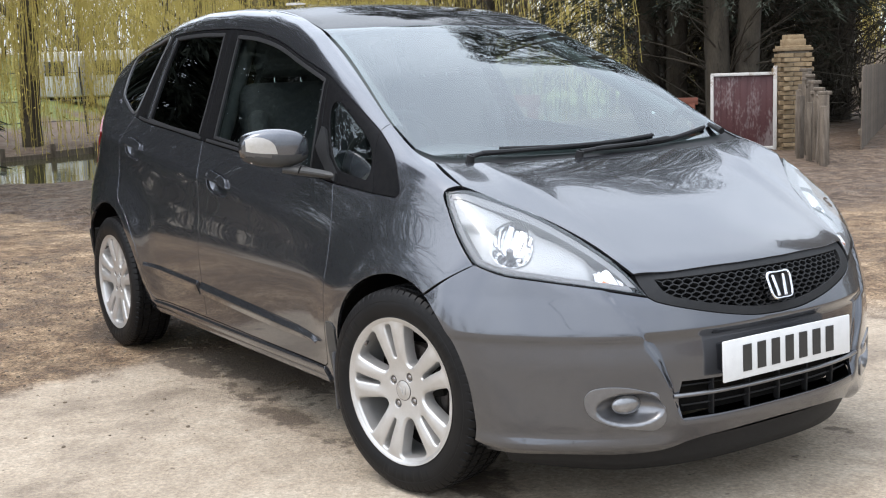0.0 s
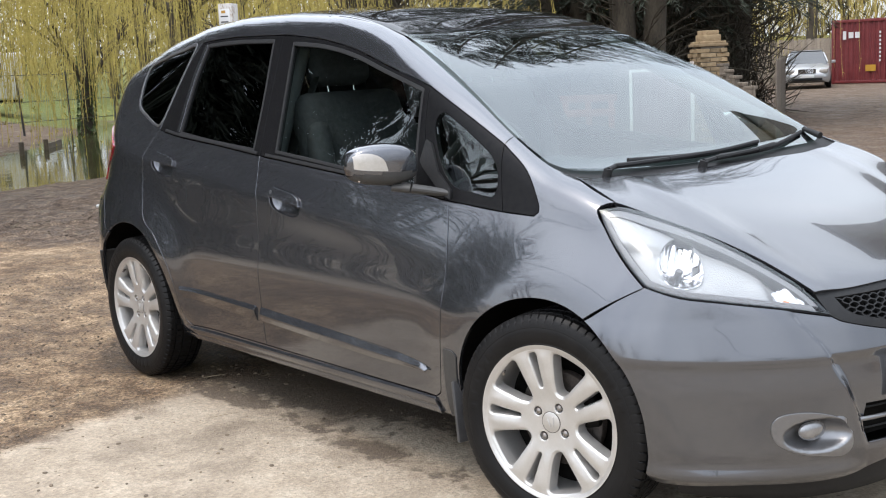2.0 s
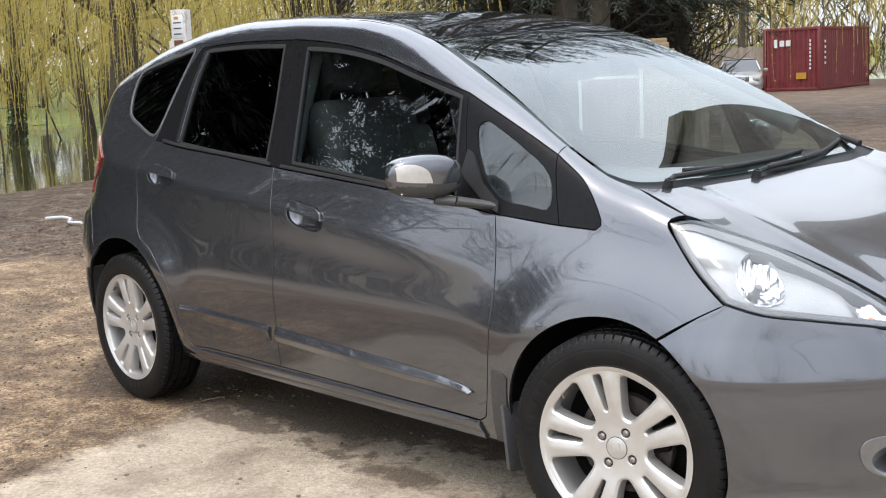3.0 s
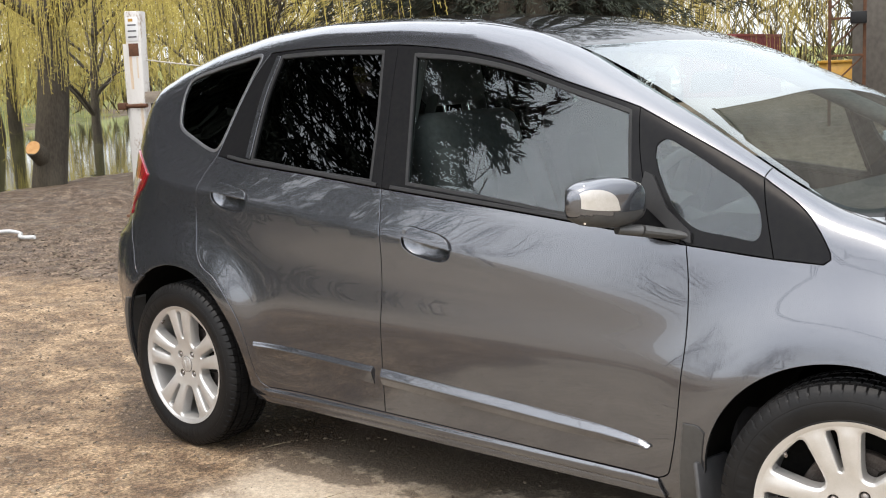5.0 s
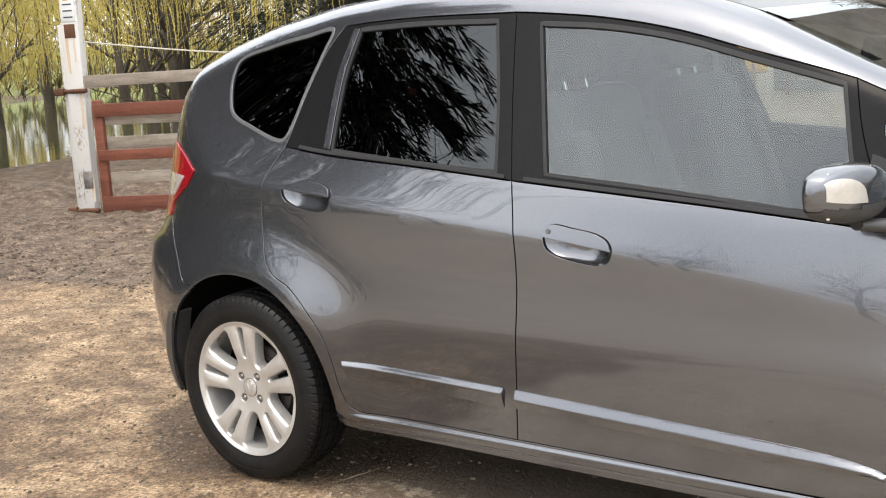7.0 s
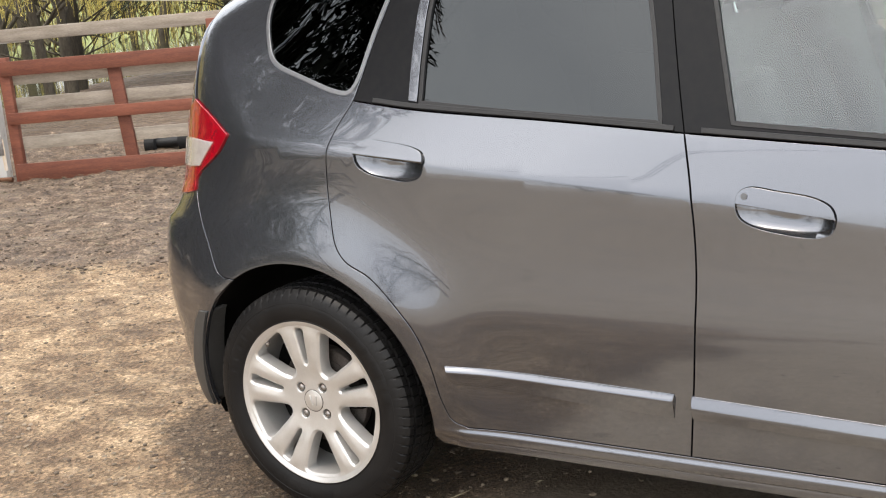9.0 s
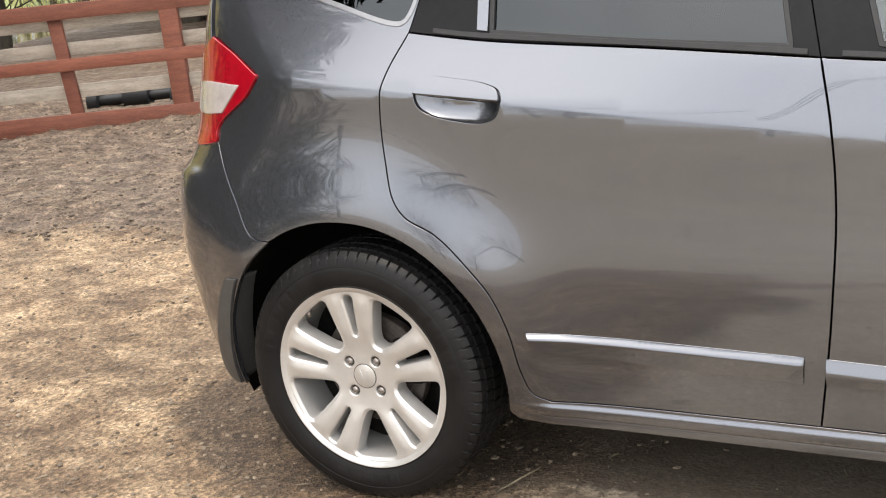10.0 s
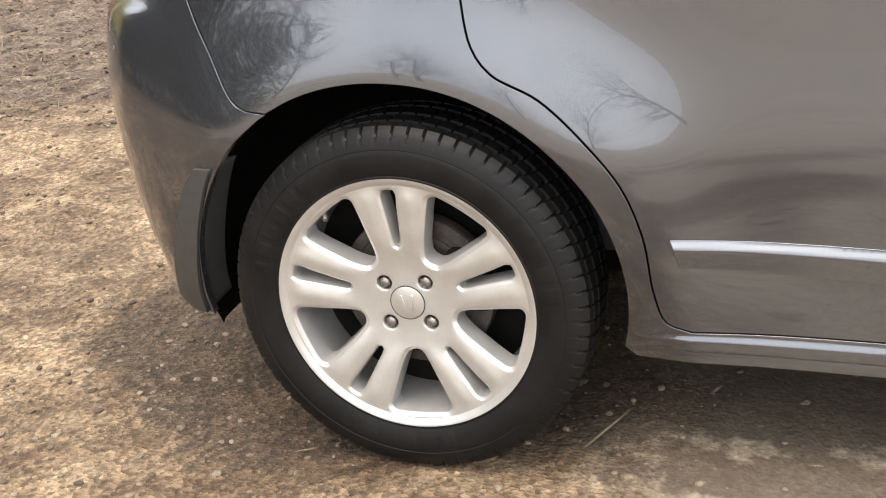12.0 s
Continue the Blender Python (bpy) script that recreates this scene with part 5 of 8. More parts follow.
for side, door in ((-1, doors["front_door"][0]), (1, doors["front_door"][1])):
    v, f = mirror_shell(side)
    mir = part("door_mirror", bm_of(v, f), PAINT, car, "grey door mirror with a clear side repeater", sharp=60)
    # the darker lower shell
    v2 = [(0.677 + (x - 0.677) * 1.012, y * 1.0012, 0.995 + (z - 0.995) * 1.02 - 0.001) for x, y, z in v]
    keep = [q for q in f if all(v2[i][2] < 0.978 for i in q)]
    used = sorted({i for q in keep for i in q})
    ren = {i: k for k, i in enumerate(used)}
    part("lower_shell", bm_of([v2[i] for i in used], [tuple(ren[i] for i in q) for q in keep]), PAINT_LOW, mir)
    # repeater: a pointed lens on the front face
    rv, rf = [], []
    for i in range(15):
        t = 0.56 + 0.41 * i / 14
        s = math.sin(math.pi * t) ** 0.27
        top_a = -5 + 47 * min(1, (t - 0.555) / 0.38) ** 0.8
        for j in range(9):
            a = radians(-6 + (top_a + 6) * j / 8)
            ca, sa = math.cos(a), math.sin(a)
            rv.append((0.698 - 0.065 * t + math.copysign(abs(ca) ** 0.6, ca) * 0.0635 * s, side * (0.792 + 0.2025 * t), 0.995 + 0.006 * t + math.copysign(abs(sa) ** 0.56, sa) * 0.0652 * s * (1 - 0.06 * t)))
    for i in range(14):
        for j in range(8):
            rf.append((i * 9 + j, i * 9 + j + 1, (i + 1) * 9 + j + 1, (i + 1) * 9 + j))
    part("side_repeater", bm_of(rv, rf), LENS_PALE, mir, "pale indicator lens")
    gb = bmesh.new()
    box(gb, (0.640, side * 0.893, 0.998), (0.008, 0.165, 0.095), pose(0, 0, 0, 0, 0, side * -18), 0.003)
    part("mirror_glass", gb, CHROME, mir)
    ab = bmesh.new()
    for a, b, r0, r1 in (((0.735, side * 0.835, 0.927), (0.775, side * 0.775, 0.905), 0.024, 0.02), ((0.70, side * 0.87, 0.935), (0.735, side * 0.835, 0.927), 0.02, 0.024), ((0.775, side * 0.775, 0.905), (0.800, side * 0.752, 0.897), 0.02, 0.014)):
        rod(ab, a, b, r0, r1, 14)
    bmesh.ops.scale(ab, vec=(1.25, 1, 0.62), space=Matrix.Translation((-0.74, -side * 0.83, -0.918)), verts=ab.verts)
    part("mirror_arm", ab, PAINT_LOW, mir)
    tb = bmesh.new()
    sv = on_body("side", np.array([(0.668, 36.5), (0.69, 35.2), (0.80, 30.4), (0.835, 29.9), (0.83, 31.6), (0.755, 35.0), (0.70, 40.0), (0.675, 40.5)]) * SCALES["side"])
    sv = sv + body_normal(sv) * 0.010
    sv2 = sv - body_normal(sv) * 0.012
    flip = np.array([1, -side, 1]) if side > 0 else np.array([1, 1, 1])
    if side > 0:
        sv, sv2 = sv * np.array([1, -1, 1]), sv2 * np.array([1, -1, 1])
    ra, rb_ = [tb.verts.new(q) for q in sv], [tb.verts.new(q) for q in sv2]
    tb.faces.new(ra)
    for i in range(len(ra)):
        tb.faces.new((ra[i], ra[(i + 1) % len(ra)], rb_[(i + 1) % len(ra)], rb_[i]))
    part("mirror_foot", tb, PLASTIC, mir)

# ---- wipers ----
def wiper(name, spine, blade, pivot):
    """Arm and blade along places (x, y) on the screen."""
    arm = bmesh.new()
    p = on_body("top", np.array(spine))
    n = body_normal(p)
    p = p + n * 0.015
    for a, b in zip(p[:-1], p[1:]):
        rod(arm, tuple(a), tuple(b), 0.0085, 0.007, 8)
    rod(arm, tuple(p[0] - n[0] * 0.03), tuple(p[0] + n[0] * 0.004), 0.016, 0.012, 14)
    w = part(name, arm, PLASTIC, car, "black windscreen wiper at rest")
    bl = bmesh.new()
    q = on_body("top", np.array(through_points(blade, step=0.04)))
    n = body_normal(q)
    pipe(bl, q + n * 0.013, 0.0065)
    blade_ = part("wiper_blade", bl, PLASTIC, w)
    bl = bmesh.new()
    pipe(bl, q + n * 0.005, 0.004)
    part("rubber_lip", bl, RUBBER, blade_)


wiper("wiper", [(1.232, -0.52), (1.205, -0.46), (1.185, -0.20), (1.178, -0.05)], [(1.165, -0.36), (1.172, 0.0), (1.150, 0.30)], None)
wiper("wiper", [(1.240, -0.10), (1.222, -0.02), (1.205, 0.22), (1.185, 0.34)], [(1.205, 0.02), (1.195, 0.30), (1.14, 0.56)], None)
wb = bmesh.new()
q = on_body("top", np.array([(1.205, 0.585), (1.13, 0.60)]))
rod(wb, tuple(q[0] + (0, 0, 0.02)), tuple(q[1] + (0, 0, 0.012)), 0.012, 0.008, 10)
part("wiper_arm", wb, PLASTIC, car)

# ---- cabin ----
cab = bmesh.new()
box(cab, (-0.25, 0, 0.42), (2.3, 1.30, 0.16), None, 0.03)
part("cabin_floor", cab, CABIN, car)
sheet("headlining", "top", halves([[(-1.45, 0), (-1.45, 0.44)], [(-1.45, 0.44), (-0.8, 0.48), (0.30, 0.50)], [(0.30, 0.50), (0.33, 0)]]), CABIN_GREY, car, lift=-0.045, flange=0, step=0.08)
dash_v, dash_f = [], []
ys = np.linspace(-0.66, 0.66, 25)
for x, z in ((1.17, 0.935), (1.02, 0.955), (0.86, 0.955), (0.76, 0.925), (0.72, 0.86), (0.74, 0.70), (0.80, 0.50)):
    bulge = 0.03 * np.exp(-(((ys + 0.36) / 0.16) ** 2)) * (1 if 0.75 < x < 0.9 else 0)
    dash_v += [(x, y, z + b) for y, b in zip(ys, bulge)]
for i in range(6):
    for j in range(24):
        dash_f.append((i * 25 + j, i * 25 + j + 1, (i + 1) * 25 + j + 1, (i + 1) * 25 + j))
mesh_part("dashboard", dash_v, dash_f, CABIN, car)


def make_seat(name):
    s = bmesh.new()
    box(s, (0.03, 0, 0.60), (0.50, 0.50, 0.17), pose(0, 0, 0, 0, -6, 0), 0.06, 3)
    seat = part(name, s, CABIN, car, "black cloth seat")
    b = bmesh.new()
    box(b, (-0.27, 0, 0.90), (0.15, 0.47, 0.62), pose(0, 0, 0, 0, -17, 0), 0.06, 3)
    part("backrest", b, CABIN, seat)
    for s_ in (-1, 1):
        w = bmesh.new()
        box(w, (-0.20, s_ * 0.21, 0.86), (0.12, 0.08, 0.48), pose(0, 0, 0, 0, -17, s_ * 14), 0.035, 3)
        part("bolster", w, CABIN, seat)
        r = bmesh.new()
        rod(r, (-0.358, s_ * 0.06, 1.17), (-0.382, s_ * 0.06, 1.26), 0.006, sides=10)
        part("headrest_post", r, CHROME, seat)
    h = bmesh.new()
    box(h, (-0.392, 0, 1.305), (0.10, 0.27, 0.17), pose(0, 0, 0, 0, -12, 0), 0.045, 3)
    part("headrest", h, CABIN, seat)
    return seat


seat = make_seat("front_seat")
seat.matrix_basis = pose(0.10, -0.36, 0)
for m in (pose(0.10, 0.36, 0),):
    copy_thing(seat, m)
bs = bmesh.new()
box(bs, (-0.88, 0, 0.60), (0.46, 1.20, 0.17), pose(0, 0, 0, 0, -8, 0), 0.06, 3)
bench = part("rear_seat", bs, CABIN, car, "black cloth bench seat")
bs = bmesh.new()
box(bs, (-1.17, 0, 0.88), (0.15, 1.20, 0.56), pose(0, 0, 0, 0, -20, 0), 0.06, 3)
part("backrest", bs, CABIN, bench)
for y in (-0.36, 0.36):
    hb = bmesh.new()
    box(hb, (-1.285, y, 1.20), (0.09, 0.26, 0.14), pose(0, 0, 0, 0, -14, 0), 0.04, 3)
    part("headrest", hb, CABIN, bench)
# steering wheel on the car's right
sw_m = Matrix.Translation((0.52, -0.36, 0.915)) @ pose(0, 0, 0, 0, 0, 0) @ Vector((-0.90, 0, 0.42)).to_track_quat("-Y", "Z").to_matrix().to_4x4()
ring_prof = [(0.183 + 0.0155 * math.cos(a), 0.0155 * math.sin(a)) for a in np.linspace(0, 2 * math.pi, 13)]
v, f = turned(ring_prof, 48)
steer = mesh_part("steering_wheel", [sw_m @ Vector(q) for q in v], f, PLASTIC, car, label="black three-spoke steering wheel")
for a in (90, 200, 340):
    sb = bmesh.new()
    rod(sb, sw_m @ Vector((0.03 * math.cos(radians(a)), 0.01, 0.03 * math.sin(radians(a)))), sw_m @ Vector((0.178 * math.cos(radians(a)), 0, 0.178 * math.sin(radians(a)))), 0.022, 0.014, 10)
    part("spoke", sb, PLASTIC, steer)
sb = bmesh.new()
rod(sb, sw_m @ Vector((0, 0.06, 0)), sw_m @ Vector((0, -0.02, 0)), 0.075, 0.065, 24)
part("boss", sb, PLASTIC, steer)
sb = bmesh.new()
rod(sb, sw_m @ Vector((0, 0.06, 0)), (0.85, -0.36, 0.78), 0.04, 0.05, 14)
part("column", sb, PLASTIC, steer)
rb = bmesh.new()
box(rb, (0.47, 0, 1.265), (0.03, 0.23, 0.065), pose(0, 0, 0, 0, 12, 0), 0.012)
rod(rb, (0.485, 0, 1.28), (0.54, 0, 1.30), 0.010, 0.008, 10)
part("rear_view_mirror", rb, PLASTIC, car)
for side in (-1, 1):
    for p0, p1, r in (((0.96, 0.625, 1.035), (0.34, 0.487, 1.345), 0.03), ((-0.27, 0.700, 0.98), (-0.30, 0.535, 1.37), 0.045), ((-1.02, 0.655, 1.06), (-0.98, 0.53, 1.37), 0.055)):
        pb = bmesh.new()
        rod(pb, (p0[0], side * (p0[1] - 0.02), p0[2]), (p1[0], side * (p1[1] - 0.02), p1[2]), r, r * 0.9, 10)
        part("pillar_trim", pb, CABIN_GREY, car)
    bt = bmesh.new()
    box(bt, (-0.255, side * 0.575, 1.05), (0.045, 0.006, 0.46), pose(0, 0, 0, side * 24, 0, 0), 0.002, 1)
    part("seat_belt", bt, PLASTIC, car)


# ---- the place: ground ----
def value_noise(x, y, seed):
    """Smooth random heights over the plan, between -1 and 1."""
    r = np.random.RandomState(seed).rand(256, 256) * 2 - 1
    xi, yi = np.floor(x).astype(int), np.floor(y).astype(int)
    u, v = x - xi, y - yi
    u, v = u * u * (3 - 2 * u), v * v * (3 - 2 * v)
    at = lambda i, j: r[(xi + i) % 256, (yi + j) % 256]
    return (at(0, 0) * (1 - u) + at(1, 0) * u) * (1 - v) + (at(0, 1) * (1 - u) + at(1, 1) * u) * v


def layers(x, y, size, seed, n=4):
    return sum(value_noise(x / size * 2**k + 17 * k, y / size * 2**k + 31 * k, seed + k) * 0.55**k for k in range(n))


POND_NEAR = bend([-60.0, -8.0, -2.0, 2.0, 4.0, 6.5, 8.0, 13.0, 20.0, 40.0], [-15.5, -15.5, -15.6, -15.4, -15.2, -16.2, -17.0, -19.5, -23.5, -34.0], 0.8)
POND_FAR = bend([-60.0, -8.0, 0.0, 4.4, 6.7, 9.0, 11.0, 16.0, 23.0, 40.0], [-20.0, -21.0, -21.6, -22.4, -24.0, -27.0, -31.0, -38.5, -43.0, -60.0], 1.0)
WATER_Z = -0.36


def pond_depth(x, y):
    """From 0 on land to 1 well inside the pond."""
    wob = 0.5 * layers(x, y, 3.0, 71, 3)
    return np.clip(np.minimum(POND_NEAR(y) + wob - x, x - POND_FAR(y) + wob) / 1.2, -1, 1) * (y < 60) * (y > -60)


def lie(x, y):
    """The ground's broad height."""
    s = np.hypot(x, y)
    z = -0.022 * np.clip(s - 4, 0, 11) + 3.6 * np.clip((POND_FAR(y) - 6 - x) / 26, 0, 1) ** 1.3
    d = pond_depth(x, y)
    return np.where(d > -1, z - 0.16 * (d + 1) ** 1.6 * 0.9, z)


def zones(x, y):
    conc = np.clip(0.5 + 1.6 * (x + 0.95 + 0.30 * (y + 1.0) * (y < -0.6) + 0.22 * layers(x, y, 0.9, 5, 4)), 0, 1)
    conc = conc * np.clip(0.5 - 0.5 * (y - 2.6 + 0.6 * layers(x, y, 2.0, 8, 3)), 0, 1)
    mud = np.clip(0.5 + 1.5 * (y - 1.60 - 0.15 * x + 0.30 * layers(x, y, 1.1, 9, 4)), 0, 1) * np.clip(0.5 + (-2.2 - x) * 0.8, 0, 1)
    # pale ground added out of view, to brighten what the car's side mirrors
    conc = np.maximum(conc, np.clip((-3.3 - y + 0.9 * layers(x, y, 1.6, 15, 4)) / 0.9, 0, 1) * (x < 20))
    conc = np.maximum(conc, np.clip((POND_FAR(y) - 1.6 - x) / 0.5, 0, 1) * np.clip((x - POND_FAR(y) + 10) / 1.0, 0, 1) * (y < 14))
    grass = np.clip(1 - conc, 0, 1) * np.clip((POND_FAR(y) - 1.5 - x) / 2.0 + 0.6 * layers(x, y, 4.0, 12, 3), 0, 1)
    return conc, mud, grass


def spread_out(lo, hi, step, far):
    mid = list(np.arange(lo, hi, step))
    up, dn, d = [], [], step
    a, b = hi, lo
    while a < far or b > -far:
        d *= 1.17
        a, b = a + d, b - d
        up.append(min(a, far + d)), dn.append(max(b, -far - d))
    return np.array(dn[::-1] + mid + up)


gx, gy = spread_out(-8.5, 2.2, 0.035, 420), spread_out(-2.4, 5.6, 0.035, 420)
X, Y = np.meshgrid(gx, gy)
conc, mud, grass = zones(X, Y)
near = np.clip((30 - np.hypot(X, Y)) / 20, 0, 1)
Z = lie(X, Y)
clod = np.abs(layers(X, Y, 0.20, 20, 4))
Z = Z + near * (mud * (0.022 * clod + 0.016 * np.abs(layers(X, Y, 0.08, 24, 2)) + 0.045 * layers(X, Y, 1.6, 30, 3)) + (1 - mud) * (1 - conc) * (0.012 * layers(X, Y, 0.45, 40, 4) + 0.006 * np.abs(layers(X, Y, 0.12, 44, 3))) + conc * 0.0025 * layers(X, Y, 0.5, 50, 3))
# low heaps of dug earth by the pond
for hx, hy, hr, hh in ((-10.2, 4.6, 0.9, 0.30), (-9.2, 5.6, 0.7, 0.16), (-9.9, 2.2, 0.8, 0.10)):
    Z = Z + hh * np.exp(-(((X - hx) / hr) ** 2 + ((Y - hy) / (hr * 1.3)) ** 2)) * (1 + 0.3 * layers(X, Y, 0.4, 60, 3))
# nothing stands proud under the tyres
flat = np.exp(-(np.maximum(np.abs(X) - 1.7, 0) ** 2 + np.maximum(np.abs(Y) - 0.95, 0) ** 2) / 0.05)
Z = Z * (1 - flat) - 0.003 * flat
ny, nx = X.shape
gverts = np.stack([X.ravel(), Y.ravel(), Z.ravel()], 1)
ii, jj = np.meshgrid(np.arange(ny - 1), np.arange(nx - 1), indexing="ij")
q0 = (ii * nx + jj).ravel()
gfaces = np.stack([q0, q0 + 1, q0 + nx + 1, q0 + nx], 1)


def ground_material():
    m = bpy.data.materials.new("earth_and_concrete")
    m.use_nodes = True
    n, l = m.node_tree.nodes, m.node_tree.links
    b = n["Principled BSDF"]
    geo = n.new("ShaderNodeNewGeometry")

    def tex(scale, detail=6, rough=0.6):
        t = n.new("ShaderNodeTexNoise")
        t.inputs["Scale"].default_value, t.inputs["Detail"].default_value, t.inputs["Roughness"].default_value = scale, detail, rough
        l.new(geo.outputs["Position"], t.inputs["Vector"])
        return t.outputs["Fac"]

    def ramp(fac, stops):
        r = n.new("ShaderNodeValToRGB")
        while len(r.color_ramp.elements) < len(stops):
            r.color_ramp.elements.new(0.5)
        for e, (p, c) in zip(r.color_ramp.elements, stops):
            e.position, e.color = p, (*c, 1)
        l.new(fac, r.inputs["Fac"])
        return r.outputs["Color"]

    def math_(op, a, b_):
        q = n.new("ShaderNodeMath")
        q.operation = op
        for k, s in enumerate((a, b_)):
            if isinstance(s, (int, float)):
                q.inputs[k].default_value = s
            else:
                l.new(s, q.inputs[k])
        return q.outputs[0]

    def mix(fac, a, c, kind="MIX"):
        q = n.new("ShaderNodeMix")
        q.data_type, q.blend_type = "RGBA", kind
        for s, k in ((fac, 0), (a, 6), (c, 7)):
            if isinstance(s, (int, float)):
                q.inputs[k].default_value = s
            elif isinstance(s, tuple):
                q.inputs[k].default_value = (*s, 1)
            else:
                l.new(s, q.inputs[k])
        return q.outputs[2]

    def zone(name, noise_fac, hard=4.0):
        a = n.new("ShaderNodeAttribute")
        a.attribute_name = name
        s = math_("ADD", a.outputs["Fac"], math_("MULTIPLY", math_("SUBTRACT", noise_fac, 0.5), 1.1))
        q = n.new("ShaderNodeClamp")
        l.new(math_("ADD", math_("MULTIPLY", math_("SUBTRACT", s, 0.5), hard), 0.5), q.inputs["Value"])
        return q.outputs["Result"]

    fine, mid, big, huge = tex(55, 8, 0.7), tex(9, 8, 0.65), tex(2.2, 6), tex(0.5, 4)
    patch = tex(1.1, 7, 0.62)
    clay = ramp(math_("ADD", math_("MULTIPLY", mid, 0.55), math_("MULTIPLY", patch, 0.45)), [(0.37, (0.095, 0.060, 0.036)), (0.47, (0.180, 0.121, 0.074)), (0.55, (0.295, 0.212, 0.134)), (0.64, (0.41, 0.310, 0.208))])
    clay = mix(0.55, clay, ramp(big, [(0.36, (0.50, 0.47, 0.44)), (0.60, (1.0, 1.0, 1.0))]), "MULTIPLY")
    concrete = ramp(math_("ADD", math_("MULTIPLY", mid, 0.4), math_("MULTIPLY", patch, 0.6)), [(0.34, (0.225, 0.180, 0.132)), (0.5, (0.325, 0.270, 0.205)), (0.66, (0.400, 0.345, 0.272))])
    spots = tex(5.0, 7, 0.62)
    concrete = mix(ramp(spots, [(0.655, (0, 0, 0)), (0.685, (0.75, 0.75, 0.75))]), concrete, (0.085, 0.062, 0.043))
    concrete = mix(ramp(big, [(0.30, (0.55, 0.55, 0.55)), (0.47, (0, 0, 0))]), concrete, (0.145, 0.112, 0.083))
    mudc = ramp(mid, [(0.30, (0.038, 0.025, 0.018)), (0.48, (0.105, 0.073, 0.051)), (0.60, (0.165, 0.120, 0.085)), (0.73, (0.25, 0.19, 0.137))])
    grassc = ramp(mid, [(0.3, (0.075, 0.095, 0.020)), (0.5, (0.135, 0.160, 0.035)), (0.7, (0.21, 0.21, 0.065))])
    paved = zone("concrete", big, 3.0)
    col = mix(paved, clay, concrete)
    col = mix(zone("mud", mid, 3.5), col, mudc)
    col = mix(zone("grass", big), col, grassc)
    # dark brown for wet stains, and for the car's shade painted under it
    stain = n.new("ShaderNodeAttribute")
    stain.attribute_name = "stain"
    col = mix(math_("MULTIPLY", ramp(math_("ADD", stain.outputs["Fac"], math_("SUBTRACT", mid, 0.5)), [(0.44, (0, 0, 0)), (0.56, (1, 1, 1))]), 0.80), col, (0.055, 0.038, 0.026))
    specks = tex(26, 2, 0.5)
    col = mix(ramp(specks, [(0.70, (0, 0, 0)), (0.74, (0.6, 0.6, 0.6))]), col, (0.065, 0.047, 0.033))
    # grit: pale and dark grains
    vor = n.new("ShaderNodeTexVoronoi")
    vor.inputs["Scale"].default_value = 105
    l.new(geo.outputs["Position"], vor.inputs["Vector"])
    grit = ramp(vor.outputs["Color"], [(0.22, (0.42, 0.40, 0.37)), (0.55, (1.0, 1.0, 1.0)), (0.9, (1.75, 1.70, 1.62))])
    col = mix(math_("SUBTRACT", 0.72, math_("MULTIPLY", paved, 0.50)), col, grit, "MULTIPLY")
    col = mix(math_("SUBTRACT", 0.8, math_("MULTIPLY", paved, 0.35)), col, ramp(fine, [(0.34, (0.48, 0.46, 0.44)), (0.62, (1.25, 1.25, 1.25))]), "MULTIPLY")
    l.new(col, b.inputs["Base Color"])
    wet = n.new("ShaderNodeMapRange")
    wet.inputs["From Min"].default_value, wet.inputs["From Max"].default_value = 0.35, 0.6
    wet.inputs["To Min"].default_value, wet.inputs["To Max"].default_value = 0.55, 0.92
    l.new(big, wet.inputs["Value"]), l.new(wet.outputs["Result"], b.inputs["Roughness"])
    b.inputs["Specular IOR Level"].default_value = 0.3
    h = math_("ADD", math_("ADD", math_("MULTIPLY", fine, 0.9), math_("MULTIPLY", mid, 1.6)), math_("MULTIPLY", vor.outputs["Distance"], 0.35))
    bp = n.new("ShaderNodeBump")
    bp.inputs["Distance"].default_value = 0.017
    l.new(math_("SUBTRACT", 0.95, math_("MULTIPLY", paved, 0.55)), bp.inputs["Strength"])
    l.new(h, bp.inputs["Height"]), l.new(bp.outputs["Normal"], b.inputs["Normal"])
    return m


GROUND = ground_material()
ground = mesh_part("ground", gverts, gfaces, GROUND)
tagged(ground, "worn concrete, wet clay and dark trodden mud", "ground", kind="structure")
# wet patches near the wheels; the broad oval paints contact shade under the car
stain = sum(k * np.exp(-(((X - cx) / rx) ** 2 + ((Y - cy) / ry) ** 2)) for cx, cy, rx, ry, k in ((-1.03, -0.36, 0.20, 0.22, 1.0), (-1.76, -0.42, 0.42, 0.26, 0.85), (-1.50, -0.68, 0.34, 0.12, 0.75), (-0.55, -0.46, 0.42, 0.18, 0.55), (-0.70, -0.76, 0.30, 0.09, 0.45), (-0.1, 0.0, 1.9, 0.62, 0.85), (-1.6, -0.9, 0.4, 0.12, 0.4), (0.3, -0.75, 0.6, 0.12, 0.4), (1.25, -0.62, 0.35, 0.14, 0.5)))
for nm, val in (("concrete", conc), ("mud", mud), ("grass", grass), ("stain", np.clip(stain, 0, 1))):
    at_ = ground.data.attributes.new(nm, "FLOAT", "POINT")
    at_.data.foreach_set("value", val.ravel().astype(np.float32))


def ground_z(x, y):
    return float(lie(np.array([x * 1.0]), np.array([y * 1.0]))[0])


